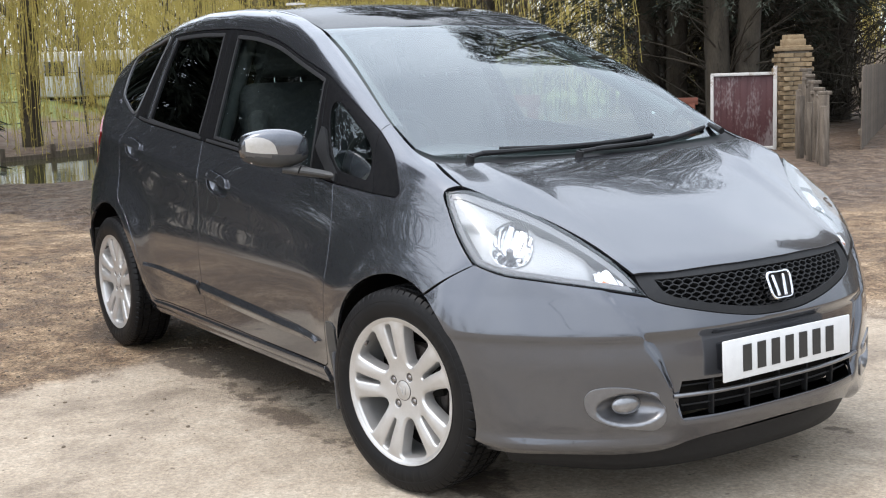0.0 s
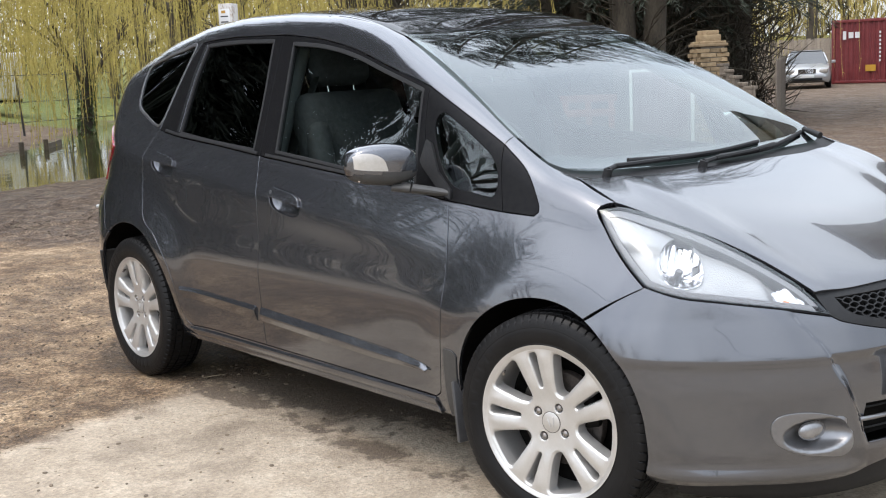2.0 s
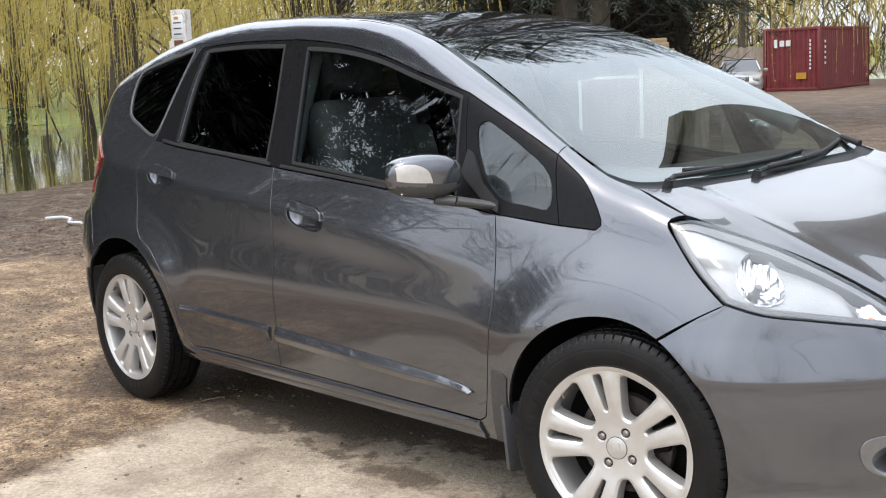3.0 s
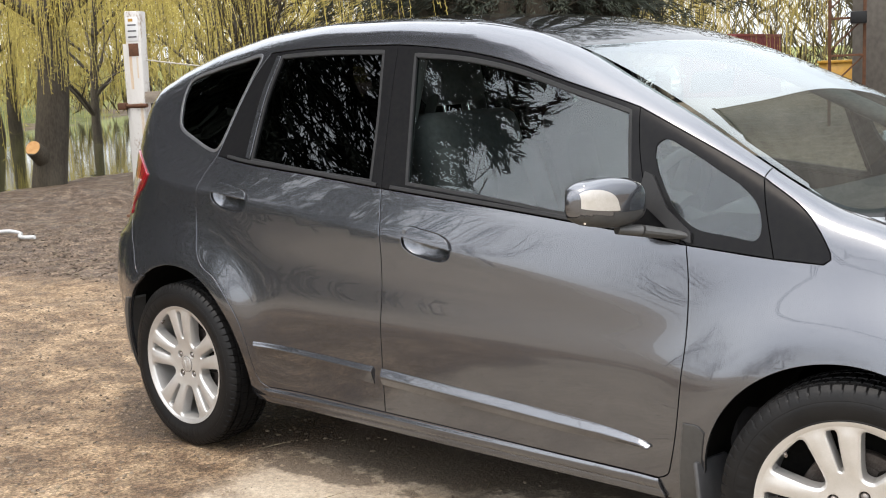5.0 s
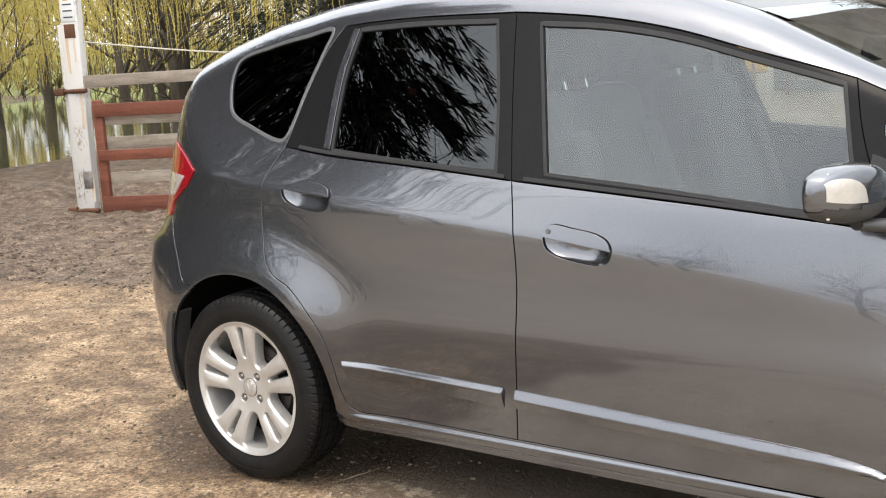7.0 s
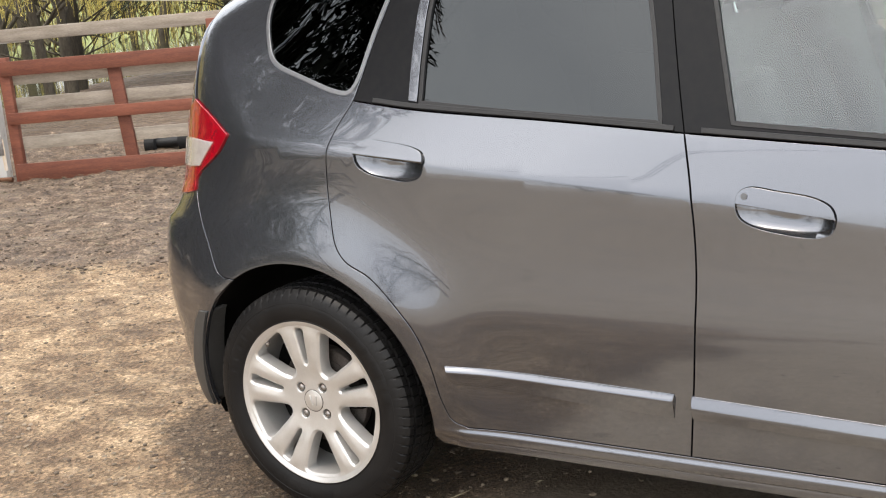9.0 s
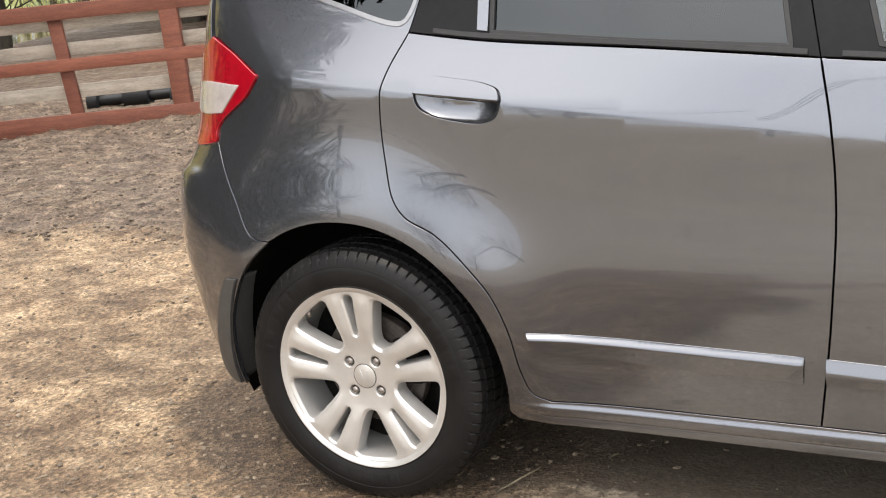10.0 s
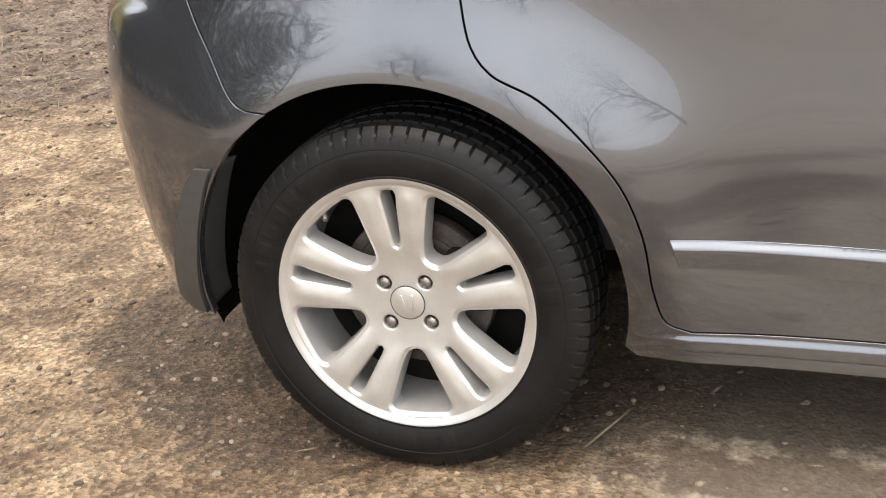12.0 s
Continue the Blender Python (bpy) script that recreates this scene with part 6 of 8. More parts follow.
# water
WATER = material("pond_water", (0.045, 0.046, 0.018), 0.03, 0.0, (0.06, 0.058, 0.024), 0.3, bump=0.28, bump_scale=2.6, stretch=(1, 1, 1))
wbm = bmesh.new()
bmesh.ops.create_grid(wbm, x_segments=60, y_segments=60, size=60)
bmesh.ops.translate(wbm, verts=wbm.verts, vec=(-66, 20, 0))
wat = part("water", wbm, WATER)
wat.location = (0, 0, WATER_Z)
tagged(wat, "still greenish pond water reflecting willows", "pond", kind="structure")

# loose grit, clods and straw
STONE = material("grit_stone", (0.07, 0.056, 0.043), 0.9, 0, (0.20, 0.165, 0.13), 30, bump=0.4)
STRAW = material("dry_straw", (0.095, 0.070, 0.042), 0.85, 0, (0.19, 0.155, 0.10), 40)
rng = np.random.RandomState(4)
sn, sl = STONE.node_tree.nodes, STONE.node_tree.links
isl, irm = sn.new("ShaderNodeNewGeometry"), sn.new("ShaderNodeValToRGB")
irm.color_ramp.elements[0].color, irm.color_ramp.elements[1].color = (0.050, 0.035, 0.024, 1), (0.22, 0.17, 0.12, 1)
sl.new(isl.outputs["Random Per Island"], irm.inputs["Fac"]), sl.new(irm.outputs["Color"], sn["Principled BSDF"].inputs["Base Color"])


def scatter(name, count, spots, size, mat, label, cat, flatness=0.6):
    """Small lumps lying about, too many to count."""
    ico = bmesh.new()
    bmesh.ops.create_icosphere(ico, subdivisions=1, radius=1)
    bv = np.array([tuple(v.co) for v in ico.verts])
    bf = np.array([[v.index for v in f.verts] for f in ico.faces])
    ico.free()
    vs, fs = [], []
    for i in range(count):
        x, y = spots(rng)
        s = size[0] * (size[1] / size[0]) ** (rng.rand() ** 2.2)
        j = bv * (1 + 0.35 * (rng.rand(len(bv), 1) - 0.5)) * s * np.array([1 + 0.5 * rng.rand(), 1, flatness])
        a = rng.rand() * 6.28
        ca, sa = math.cos(a), math.sin(a)
        j = np.stack([j[:, 0] * ca - j[:, 1] * sa + x, j[:, 0] * sa + j[:, 1] * ca + y, j[:, 2] + s * 0.25 + near_z(x, y)], 1)
        fs.append(bf + len(vs) * len(bv))
        vs.append(j)
    return tagged(mesh_part(name, np.concatenate(vs), np.concatenate(fs), mat, smooth=False), label, cat, kind="stuff")


def near_z(x, y):
    i, j = np.searchsorted(gx, x), np.searchsorted(gy, y)
    return Z[min(j, ny - 1), min(i, nx - 1)]




def on_clay(r):
    """A place on the bare clay; on the concrete only a few stones lie about."""
    while True:
        x, y = -4.6 + 5.0 * r.rand(), -2.2 + 3.4 * r.rand()
        if r.rand() > 0.93 * conc[np.searchsorted(gy, y), np.searchsorted(gx, x)]:
            return x, y


scatter("gravel", 12000, on_clay, (0.0018, 0.009), STONE, "small grit and stones on bare clay", "gravel")
scatter("mud_clods", 9000, lambda r: (-8.4 + 5.8 * r.rand(), 1.0 + 4.4 * r.rand() ** 1.2), (0.003, 0.015), material("mud_clod", (0.030, 0.020, 0.014), 0.95, 0, (0.095, 0.068, 0.047), 20, bump=0.6), "dark clods of trodden mud", "mud", 0.5)
sv, sf = [], []
for i in range(2600):
    x, y = (-9.0 + 6.3 * rng.rand(), 1.0 + 4.6 * rng.rand()) if i < 2520 else (-4.5 + 4.5 * rng.rand(), -2.2 + 3.2 * rng.rand())
    a, ln, w = rng.rand() * 6.28, 0.012 + 0.06 * rng.rand() ** 3, 0.0012 + 0.002 * rng.rand()
    z = near_z(x, y) + 0.012
    d, e = np.array([math.cos(a), math.sin(a), 0.25 * (rng.rand() - 0.3)]) * ln, np.array([-math.sin(a), math.cos(a), 0]) * w
    c = np.array([x, y, z])
    k = len(sv)
    sv += [c - d - e, c - d + e, c + d + e, c + d - e, c + np.array([0, 0, w])]
    sf += [(k, k + 1, k + 2, k + 3), (k, k + 1, k + 4), (k + 1, k + 2, k + 4), (k + 2, k + 3, k + 4), (k + 3, k, k + 4)]
tagged(mesh_part("straw_litter", sv, sf, STRAW, smooth=False), "dry straw and twigs on the mud", "litter", kind="stuff")


# ---- trees ----
BARK = material("grey_brown_bark", (0.035, 0.028, 0.02), 0.95, 0, (0.09, 0.075, 0.054), 5, bump=1.0, bump_scale=22, stretch=(1, 1, 0.3))
TWIG = material("bare_twigs", (0.055, 0.043, 0.030), 0.9, 0, (0.09, 0.07, 0.048), 8)
WILLOW_TWIG = material("yellow_willow_twigs", (0.42, 0.340, 0.085), 0.75, 0, (0.56, 0.45, 0.13), 3)
WILLOW_LEAF = material("young_willow_leaves", (0.36, 0.310, 0.065), 0.7, 0, (0.53, 0.435, 0.105), 1.2)
NEEDLES = material("dark_conifer_needles", (0.010, 0.014, 0.008), 0.8, 0, (0.026, 0.034, 0.017), 1.5)
IVY = material("ivy_leaves", (0.03, 0.055, 0.015), 0.6, 0, (0.07, 0.11, 0.03), 6)
trng = random.Random(11)


class Net:
    """Collects tubes and leaves for one mesh of four-sided faces."""

    def __init__(self):
        self.v, self.f, self.leaves, self.blocks = [], [], [], []

    def tube(self, pts, radii, sides=5):
        k0 = len(self.v)
        up = Vector((0.31, 0.17, 0.93)).normalized()
        for i, (p, r) in enumerate(zip(pts, radii)):
            d = (pts[min(i + 1, len(pts) - 1)] - pts[max(i - 1, 0)]).normalized()
            a = d.cross(up)
            a = a.normalized() if a.length > 1e-3 else d.orthogonal().normalized()
            b = d.cross(a)
            for s in range(sides):
                t = 2 * math.pi * s / sides
                self.v.append(tuple(p + (a * math.cos(t) + b * math.sin(t)) * r))
        for i in range(len(pts) - 1):
            for s in range(sides):
                self.f.append((k0 + i * sides + s, k0 + i * sides + (s + 1) % sides, k0 + (i + 1) * sides + (s + 1) % sides, k0 + (i + 1) * sides + s))

    def many_leaves(self, p, d, w, length):
        """Pointed leaves at places p, along directions d."""
        n = len(p)
        side = np.cross(d, lrng.uniform(-1, 1, (n, 3)))
        side = side / np.maximum(np.linalg.norm(side, axis=1, keepdims=True), 1e-6) * np.asarray(w).reshape(-1, 1)
        half = d * np.asarray(length).reshape(-1, 1) * 0.5
        v = np.stack([p, p + half + side, p + 2 * half, p + half - side], 1).reshape(-1, 3)
        self.blocks.append((v, np.arange(4 * n).reshape(n, 4)))

    def many_lines(self, line, alive, radius):
        """Three-sided strands through line[step, strand]; alive says how many steps each one has."""
        steps, n, _ = line.shape
        off = np.array([(1, 0, 0), (-0.5, 0.87, 0), (-0.5, -0.87, 0)])
        taper = radius * (1 - 0.6 * np.arange(steps) / steps)
        v = line[:, :, None, :] + off[None, None] * taper[:, None, None, None]
        idx = np.arange(steps * n * 3).reshape(steps, n, 3)
        ok = (np.arange(steps - 1)[:, None] + 1) < alive[None, :]
        fs = []
        for s in range(3):
            q = np.stack([idx[:-1, :, s], idx[:-1, :, (s + 1) % 3], idx[1:, :, (s + 1) % 3], idx[1:, :, s]], -1)
            fs.append(q[ok])
        self.blocks.append((v.reshape(-1, 3), np.concatenate(fs)))

    def make(self, name, mat, parent, smooth=True, label=""):
        vs, fs, k = [], [], 0
        if self.v:
            vs.append(np.array(self.v)), fs.append(np.array(self.f))
            k = len(self.v)
        for v, f in self.blocks:
            vs.append(v), fs.append(f + k)
            k += len(v)
        return mesh_part(name, np.concatenate(vs), np.concatenate(fs), mat, parent, smooth=smooth, label=label)


lrng = np.random.RandomState(21)


def unit(a):
    return a / np.maximum(np.linalg.norm(a, axis=-1, keepdims=True), 1e-9)


def limb(net, p, d, length, r, droop, wander, steps=6, sides=5, tip=0.45):
    """A bending limb; gives its points, directions and radii."""
    pts, dirs, rad = [p.copy()], [d.copy()], [r]
    for i in range(steps):
        d = (d + Vector((trng.uniform(-1, 1), trng.uniform(-1, 1), trng.uniform(-0.6, 0.6))) * wander + Vector((0, 0, -droop))).normalized()
        p = p + d * (length / steps)
        pts.append(p.copy()), dirs.append(d.copy()), rad.append(r * (1 - (1 - tip) * (i + 1) / steps))
    net.tube(pts, rad, sides)
    return pts, dirs, rad


def fork(net, twigs, p, d, length, r, level, spread=0.75, droop=-0.03, tips=None):
    """Limbs that fork again and again down to twigs."""
    use = net if level > 1 else twigs
    pts, dirs, rad = limb(use, p, d, length, r, droop, 0.16, 5 if level > 1 else 4, 6 if level > 2 else 4 if level > 1 else 3, 0.5)
    if tips is not None and level <= 1:
        tips.append((pts[-1], dirs[-1]))
    if level == 0:
        return
    for _ in range(trng.randint(3, 4)):
        i = trng.randint(2, len(pts) - 1)
        side = Vector((trng.uniform(-1, 1), trng.uniform(-1, 1), trng.uniform(-0.3, 0.7)))
        nd = (dirs[i] * (1 - spread * 0.5) + side.normalized() * spread).normalized()
        fork(net, twigs, pts[i], nd, length * trng.uniform(0.52, 0.74), rad[i] * 0.62, level - 1, spread, droop, tips)


def tree_at(name, x, y, label, category="tree", group=""):
    t = tagged(new(name), label, category, group)
    t.location = (x, y, ground_z(x, y) - 0.08)
    return t


def bare_tree(x, y, height, lean=(0, 0), level=4, girth=1.0, label="leafless tree with fine bare twigs", group="bare trees"):
    t = tree_at("bare_tree", x, y, label, group=group)
    wood, twigs = Net(), Net()
    r = (height * 0.017 + 0.03) * girth
    pts, dirs, rad = limb(wood, Vector((0, 0, 0)), Vector((lean[0], lean[1], 1)).normalized(), height * 0.62, r, -0.01, 0.05, 8, 9, 0.45)
    for i in range(2, 9):
        for _ in range(2 if i < 8 else 3):
            a = trng.uniform(0, 6.28)
            d = Vector((math.cos(a), math.sin(a), trng.uniform(0.5, 1.3))).normalized()
            fork(wood, twigs, pts[i], d, height * trng.uniform(0.20, 0.30), rad[i] * 0.5, level - 1)
    wood.make("trunk", BARK, t)
    twigs.make("twig_crown", TWIG, t, smooth=False)
    return t


def willow(x, y, height, radius, strands, leaf=1.0, low=0.8, trunk_r=0.22, lean=(0, 0), label="weeping willow with hanging yellow-green strands", sides=None, density=0.11):
    """A weeping willow: a short thick trunk, spreading limbs, and strands that hang almost to the ground."""
    t = tree_at("willow", x, y, label, group="willows")
    wood, twigs, leaves, hang = Net(), Net(), Net(), Net()
    pts, dirs, rad = limb(wood, Vector((0, 0, 0)), Vector((lean[0], lean[1], 1)).normalized(), height * 0.42, trunk_r, -0.01, 0.10, 7, 12, 0.7)
    starts = []
    for k in range(9):
        a = 6.28 * k / 9 + trng.uniform(-0.3, 0.3)
        i = trng.randint(4, 7)
        d = Vector((math.cos(a), math.sin(a), trng.uniform(0.5, 1.2))).normalized()
        bough = Net()
        p2, d2, r2 = limb(bough, pts[i], d, radius * trng.uniform(0.8, 1.15), rad[i] * 0.5, 0.035, 0.12, 8, 7, 0.3)
        bough.make("limb", BARK, t)
        for j in range(2, 9):
            for _ in range(2):
                side = Vector((trng.uniform(-1, 1), trng.uniform(-1, 1), trng.uniform(-0.1, 0.8))).normalized()
                p3, d3, _r = limb(twigs, p2[j], (d2[j] + side).normalized(), radius * trng.uniform(0.25, 0.5), r2[j] * 0.4, 0.06, 0.15, 5, 4, 0.3)
                starts += p3[2:]
    st = np.array([tuple(q) for q in starts])
    p = st[lrng.randint(0, len(st), strands)] + lrng.uniform(-0.3, 0.3, (strands, 3))
    a = np.arctan2(p[:, 1], p[:, 0]) + lrng.uniform(-0.6, 0.6, strands)
    d = np.stack([np.cos(a) * 0.5, np.sin(a) * 0.5, 0 * a + 0.1], 1)
    end = low + (p[:, 2] - low) * lrng.rand(strands) ** 1.7 * 0.85
    line, going, alive = [p], np.ones(strands, bool), np.ones(strands, int)
    for _ in range(34):
        push = np.concatenate([lrng.uniform(-0.09, 0.09, (strands, 2)), np.full((strands, 1), -0.5)], 1)
        d = unit(d + push)
        going &= p[:, 2] > end
        p = p + d * 0.36 * going[:, None]
        alive += going
        line.append(p)
    line = np.array(line)
    hang.many_lines(line, alive, 0.0042 * leaf)
    per = max(1, int(0.36 / (density * leaf)))
    for q in range(per):
        ok = (np.arange(34)[:, None] + 1) < alive[None, :]
        at_ = (line[:-1] + (line[1:] - line[:-1]) * ((q + 0.5) / per))[ok]
        way = unit(np.stack([lrng.uniform(-1, 1, len(at_)), lrng.uniform(-1, 1, len(at_)), lrng.uniform(-1.6, -0.2, len(at_))], 1))
        leaves.many_leaves(at_, way, np.full(len(at_), 0.0065 * leaf), np.full(len(at_), 0.055 * leaf))
    wood.make("trunk", BARK, t)
    twigs.make("branch_crown", BARK, t)
    hang.make("hanging_twig", WILLOW_TWIG, t)
    leaves.make("crown", WILLOW_LEAF, t, smooth=False, label="young yellow-green leaves")
    return t


def conifer(x, y, height, radius, clumps=420, bare=2.5, trunks=1, group="conifers", per=34, blade=0.034, taper=1.4):
    """A dark evergreen: stems with dead inner branches, and drooping sprays of needles."""
    t = tree_at("conifer", x, y, "tall dark evergreen conifer with drooping sprays", "tree", group)
    wood, sprays = Net(), Net()
    for k in range(trunks):
        a = 6.28 * k / max(trunks, 1)
        base = Vector((math.cos(a), math.sin(a), 0)) * (0.35 if trunks > 1 else 0)
        limb(wood, base, Vector((base.x * 0.12, base.y * 0.12, 1)).normalized(), height * 0.95, 0.16 + height * 0.006, 0, 0.02, 12, 9, 0.1)
    for _ in range(130):
        z, a = trng.uniform(0.3, bare + 3), trng.uniform(0, 6.28)
        limb(wood, Vector((0, 0, z)), Vector((math.cos(a), math.sin(a), trng.uniform(0.2, 0.9))).normalized(), radius * trng.uniform(0.4, 0.9), 0.028, 0.0, 0.2, 6, 4, 0.2)
    z = bare + (height - bare) * lrng.rand(clumps) ** 1.15
    wide = radius * np.clip(1 - ((z - bare) / (height - bare)) ** taper, 0, 1) ** 0.8 + 0.25
    a, rr = lrng.uniform(0, 6.28, clumps), wide * np.sqrt(lrng.rand(clumps))
    c = np.stack([np.cos(a) * rr, np.sin(a) * rr, z - 0.35 * rr / radius + lrng.uniform(-0.2, 0.2, clumps)], 1)
    out = unit(np.stack([np.cos(a), np.sin(a), lrng.uniform(-0.5, 0.15, clumps)], 1))
    side = unit(np.cross(out, (0, 0, 1)))
    c, out, side = np.repeat(c, per, 0), np.repeat(out, per, 0), np.repeat(side, per, 0)
    m = len(c)
    # each clump is a drooping frond, its leaflets shorter towards the tip
    s_ = lrng.rand(m, 1)
    at_ = c + out * s_ * 1.0 + side * lrng.normal(0, 1, (m, 1)) * 0.13 * (1.05 - s_) + np.array((0, 0, 1.0)) * (lrng.normal(0, 0.05, (m, 1)) - 0.42 * s_ ** 2)
    way = unit(out + side * lrng.uniform(-0.9, 0.9, (m, 1)) + np.array((0, 0, 1.0)) * lrng.uniform(-0.8, 0.1, (m, 1)))
    sprays.many_leaves(at_, way, blade * 0.62 * (1.1 - 0.6 * s_[:, 0]), lrng.uniform(5, 10, m) * blade)
    wood.make("trunk", BARK, t)
    sprays.make("crown", NEEDLES, t, smooth=False)
    return t


# willows round the pond: one on the near bank, the others across the water
near_willow = willow(-15.6, 6.75, 11.0, 4.8, 1300, 0.9, 1.9, 0.29, (0.06, 0.12), "old willow with a sawn-off limb, by the pond", density=0.075)
cut = bmesh.new()
rod(cut, (0.10, -0.12, 0.55), (0.24, -0.36, 0.72), 0.16, 0.13, 16)
part("limb_stub", cut, BARK, near_willow)
cut = bmesh.new()
rod(cut, (0.24, -0.36, 0.72), (0.244, -0.367, 0.724), 0.122, 0.12, 20)
part("sawn_face", cut, material("fresh_sawn_wood", (0.50, 0.25, 0.09), 0.8, 0, (0.62, 0.36, 0.15), 20), near_willow, "fresh orange sawn wood")
for wx, wy, wh, wr, ws, lo in ((-25.5, 5.2, 9, 4.6, 520, 0.5), (-24.0, -1.5, 9, 4.8, 560, 0.3), (-36.0, 16.5, 10, 5.2, 560, 1.9), (-39.5, 19.0, 11, 5.6, 560, 1.9), (-30.0, 2.0, 11, 5.2, 480, 0.8), (-44.0, 28.0, 11, 6.0, 520, 1.0), (-38.0, 36.0, 11, 6.0, 520, 0.8), (-27.0, 44.0, 12, 6.4, 560, 1.0), (-36.0, 52.0, 12, 6.5, 480, 1.2), (-17.0, 58.0, 12, 6.5, 520, 1.5)):
    willow(wx, wy, wh * 1.3, wr, int(ws * 1.6), 2.0, lo - 0.3, 0.26, (trng.uniform(-0.15, 0.15), trng.uniform(-0.15, 0.15)), density=0.17)
ivy_tree = bare_tree(-33.2, 12.6, 10.5, (0.04, 0.06), 4, 1.0, "leafless tree on the far bank, its trunk clad in ivy")
iv = Net()
z, a = lrng.uniform(0.1, 4.2, 1500), lrng.uniform(0, 6.28, 1500)
iv.many_leaves(np.stack([0.036 * z + np.cos(a) * 0.24, 0.06 * z + np.sin(a) * 0.24, z], 1), unit(np.stack([np.cos(a), np.sin(a), lrng.uniform(-1, 0.3, 1500)], 1)), np.full(1500, 0.045), np.full(1500, 0.10))
iv.make("ivy", IVY, ivy_tree, smooth=False)
# leafless trees: beyond the water, and behind the viewer, where the windows mirror them
proto = [bare_tree(-31.0, 22.0, 9.5), bare_tree(-27.0, 28.0, 8.5, (0.1, 0)), bare_tree(-42.0, 8.0, 10.5)]
spots = [(-36, 27, 1.0), (-24, 33, 0.9), (-46, 36, 1.2), (-50, 14, 1.2), (-48, 2, 1.1), (-36, -2, 1.0), (-33, 40, 1.1), (-30, 52, 1.0), (-56, 24, 1.3), (-29, 16, 0.8), (-52, 48, 1.3), (-14, 48, 1.0), (-23.0, 24, 0.8),
         (-24, -19, 1.1), (-23, -31, 1.1), (-17, -38, 1.15), (-9, -41, 1.1), (1, -44, 1.1), (11, -42, 1.2), (21, -36, 1.1), (29, -26, 1.2), (36, -14, 1.2), (-28, -10, 1.2), (-13.5, -33, 1.0)]
for k, (sx, sy, ss) in enumerate(spots):
    c = copy_thing(proto[k % 3], pose(sx, sy, ground_z(sx, sy) - 0.1, 0, 0, 67 * k) @ Matrix.Diagonal((ss, ss, ss, 1)))
    c.scale = (ss, ss, ss)
conifer(-13.4, 16.6, 19.0, 3.0, 1300, 3.2, 4, per=60, blade=0.026, taper=4)
conifer(-15.0, 21.8, 20.5, 3.4, 1200, 3.4, 3, per=60, blade=0.026, taper=4)
conifer(-16.8, 18.0, 19.5, 3.2, 1000, 2.4, 3, per=54, blade=0.026, taper=4)
conifer(-19.5, 14.6, 16.5, 3.4, 800, 6.5, 1, per=80, blade=0.03)
conifer(-12.5, -3.6, 17, 3.6, 2000, 1.0, 1, per=58, blade=0.040, taper=2.5)
conifer(-12.0, -7.2, 17.5, 3.8, 2200, 1.0, 1, per=58, blade=0.040, taper=2.5)
conifer(-16.0, -5.5, 17, 3.8, 1000, 1.0, 1, per=50, blade=0.05, taper=2.5)
bare_tree(-12.6, -12.2, 12.5, (0.05, 0.02), 4)
bare_tree(-16.9, 11.7, 8.5, (0.02, -0.05), 4, 0.55)
bare_tree(-18.1, 13.3, 9.5, (0.0, 0.05), 4, 0.6)
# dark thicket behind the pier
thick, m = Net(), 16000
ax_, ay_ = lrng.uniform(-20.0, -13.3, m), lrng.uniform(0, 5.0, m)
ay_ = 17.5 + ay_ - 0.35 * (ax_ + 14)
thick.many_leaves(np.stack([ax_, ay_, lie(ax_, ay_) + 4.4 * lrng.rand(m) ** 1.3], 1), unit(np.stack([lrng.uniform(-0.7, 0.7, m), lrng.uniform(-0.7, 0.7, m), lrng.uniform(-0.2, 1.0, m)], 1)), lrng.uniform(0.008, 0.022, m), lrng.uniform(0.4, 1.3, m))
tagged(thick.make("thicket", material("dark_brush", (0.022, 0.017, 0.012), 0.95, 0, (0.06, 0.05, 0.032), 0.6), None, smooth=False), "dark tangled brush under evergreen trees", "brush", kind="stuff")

# far woods: thickets of bare twigs and scrub along the horizon
wood_net, m = Net(), 38000
az, rr = np.radians(lrng.uniform(-100, 8, m)), lrng.uniform(58, 86, m)
x, y = 2 + rr * np.sin(az), -3 + rr * np.cos(az)
z = lie(x, y) + (14.5 + 2.0 * np.sin(az * 9) + 1.5 * np.sin(az * 23 + 1)) * lrng.rand(m) ** 1.25
wood_net.many_leaves(np.stack([x, y, z], 1), unit(np.stack([lrng.uniform(-0.6, 0.6, m), lrng.uniform(-0.6, 0.6, m), lrng.uniform(0.3, 1.0, m)], 1)), lrng.uniform(0.03, 0.10, m), lrng.uniform(0.8, 2.4, m))
tagged(wood_net.make("far_woods", material("far_scrub", (0.055, 0.046, 0.028), 0.95, 0, (0.115, 0.098, 0.048), 0.15), None, smooth=False), "hazy leafless woods beyond the pond", "woods", kind="stuff")


# ---- things round the yard ----
WHITE_PAINT = material("flaking_white_paint", (0.26, 0.20, 0.15), 0.7, 0, (0.50, 0.48, 0.45), 7, bump=0.3, spread=(0.36, 0.46), stretch=(1, 1, 0.5))
RED_WOOD = material("red_brown_stained_wood", (0.095, 0.026, 0.013), 0.75, 0, (0.17, 0.052, 0.027), 4, bump=0.4, bump_scale=40, stretch=(1, 1, 6), random_value=0.15)
GREY_WOOD = material("weathered_grey_wood", (0.19, 0.155, 0.12), 0.85, 0, (0.33, 0.28, 0.225), 4, bump=0.4, bump_scale=40, stretch=(1, 1, 6), random_value=0.15)
OLD_WOOD = material("old_fence_wood", (0.075, 0.058, 0.042), 0.9, 0, (0.16, 0.13, 0.10), 5, bump=0.5, bump_scale=30, stretch=(5, 5, 1), random_value=0.25)
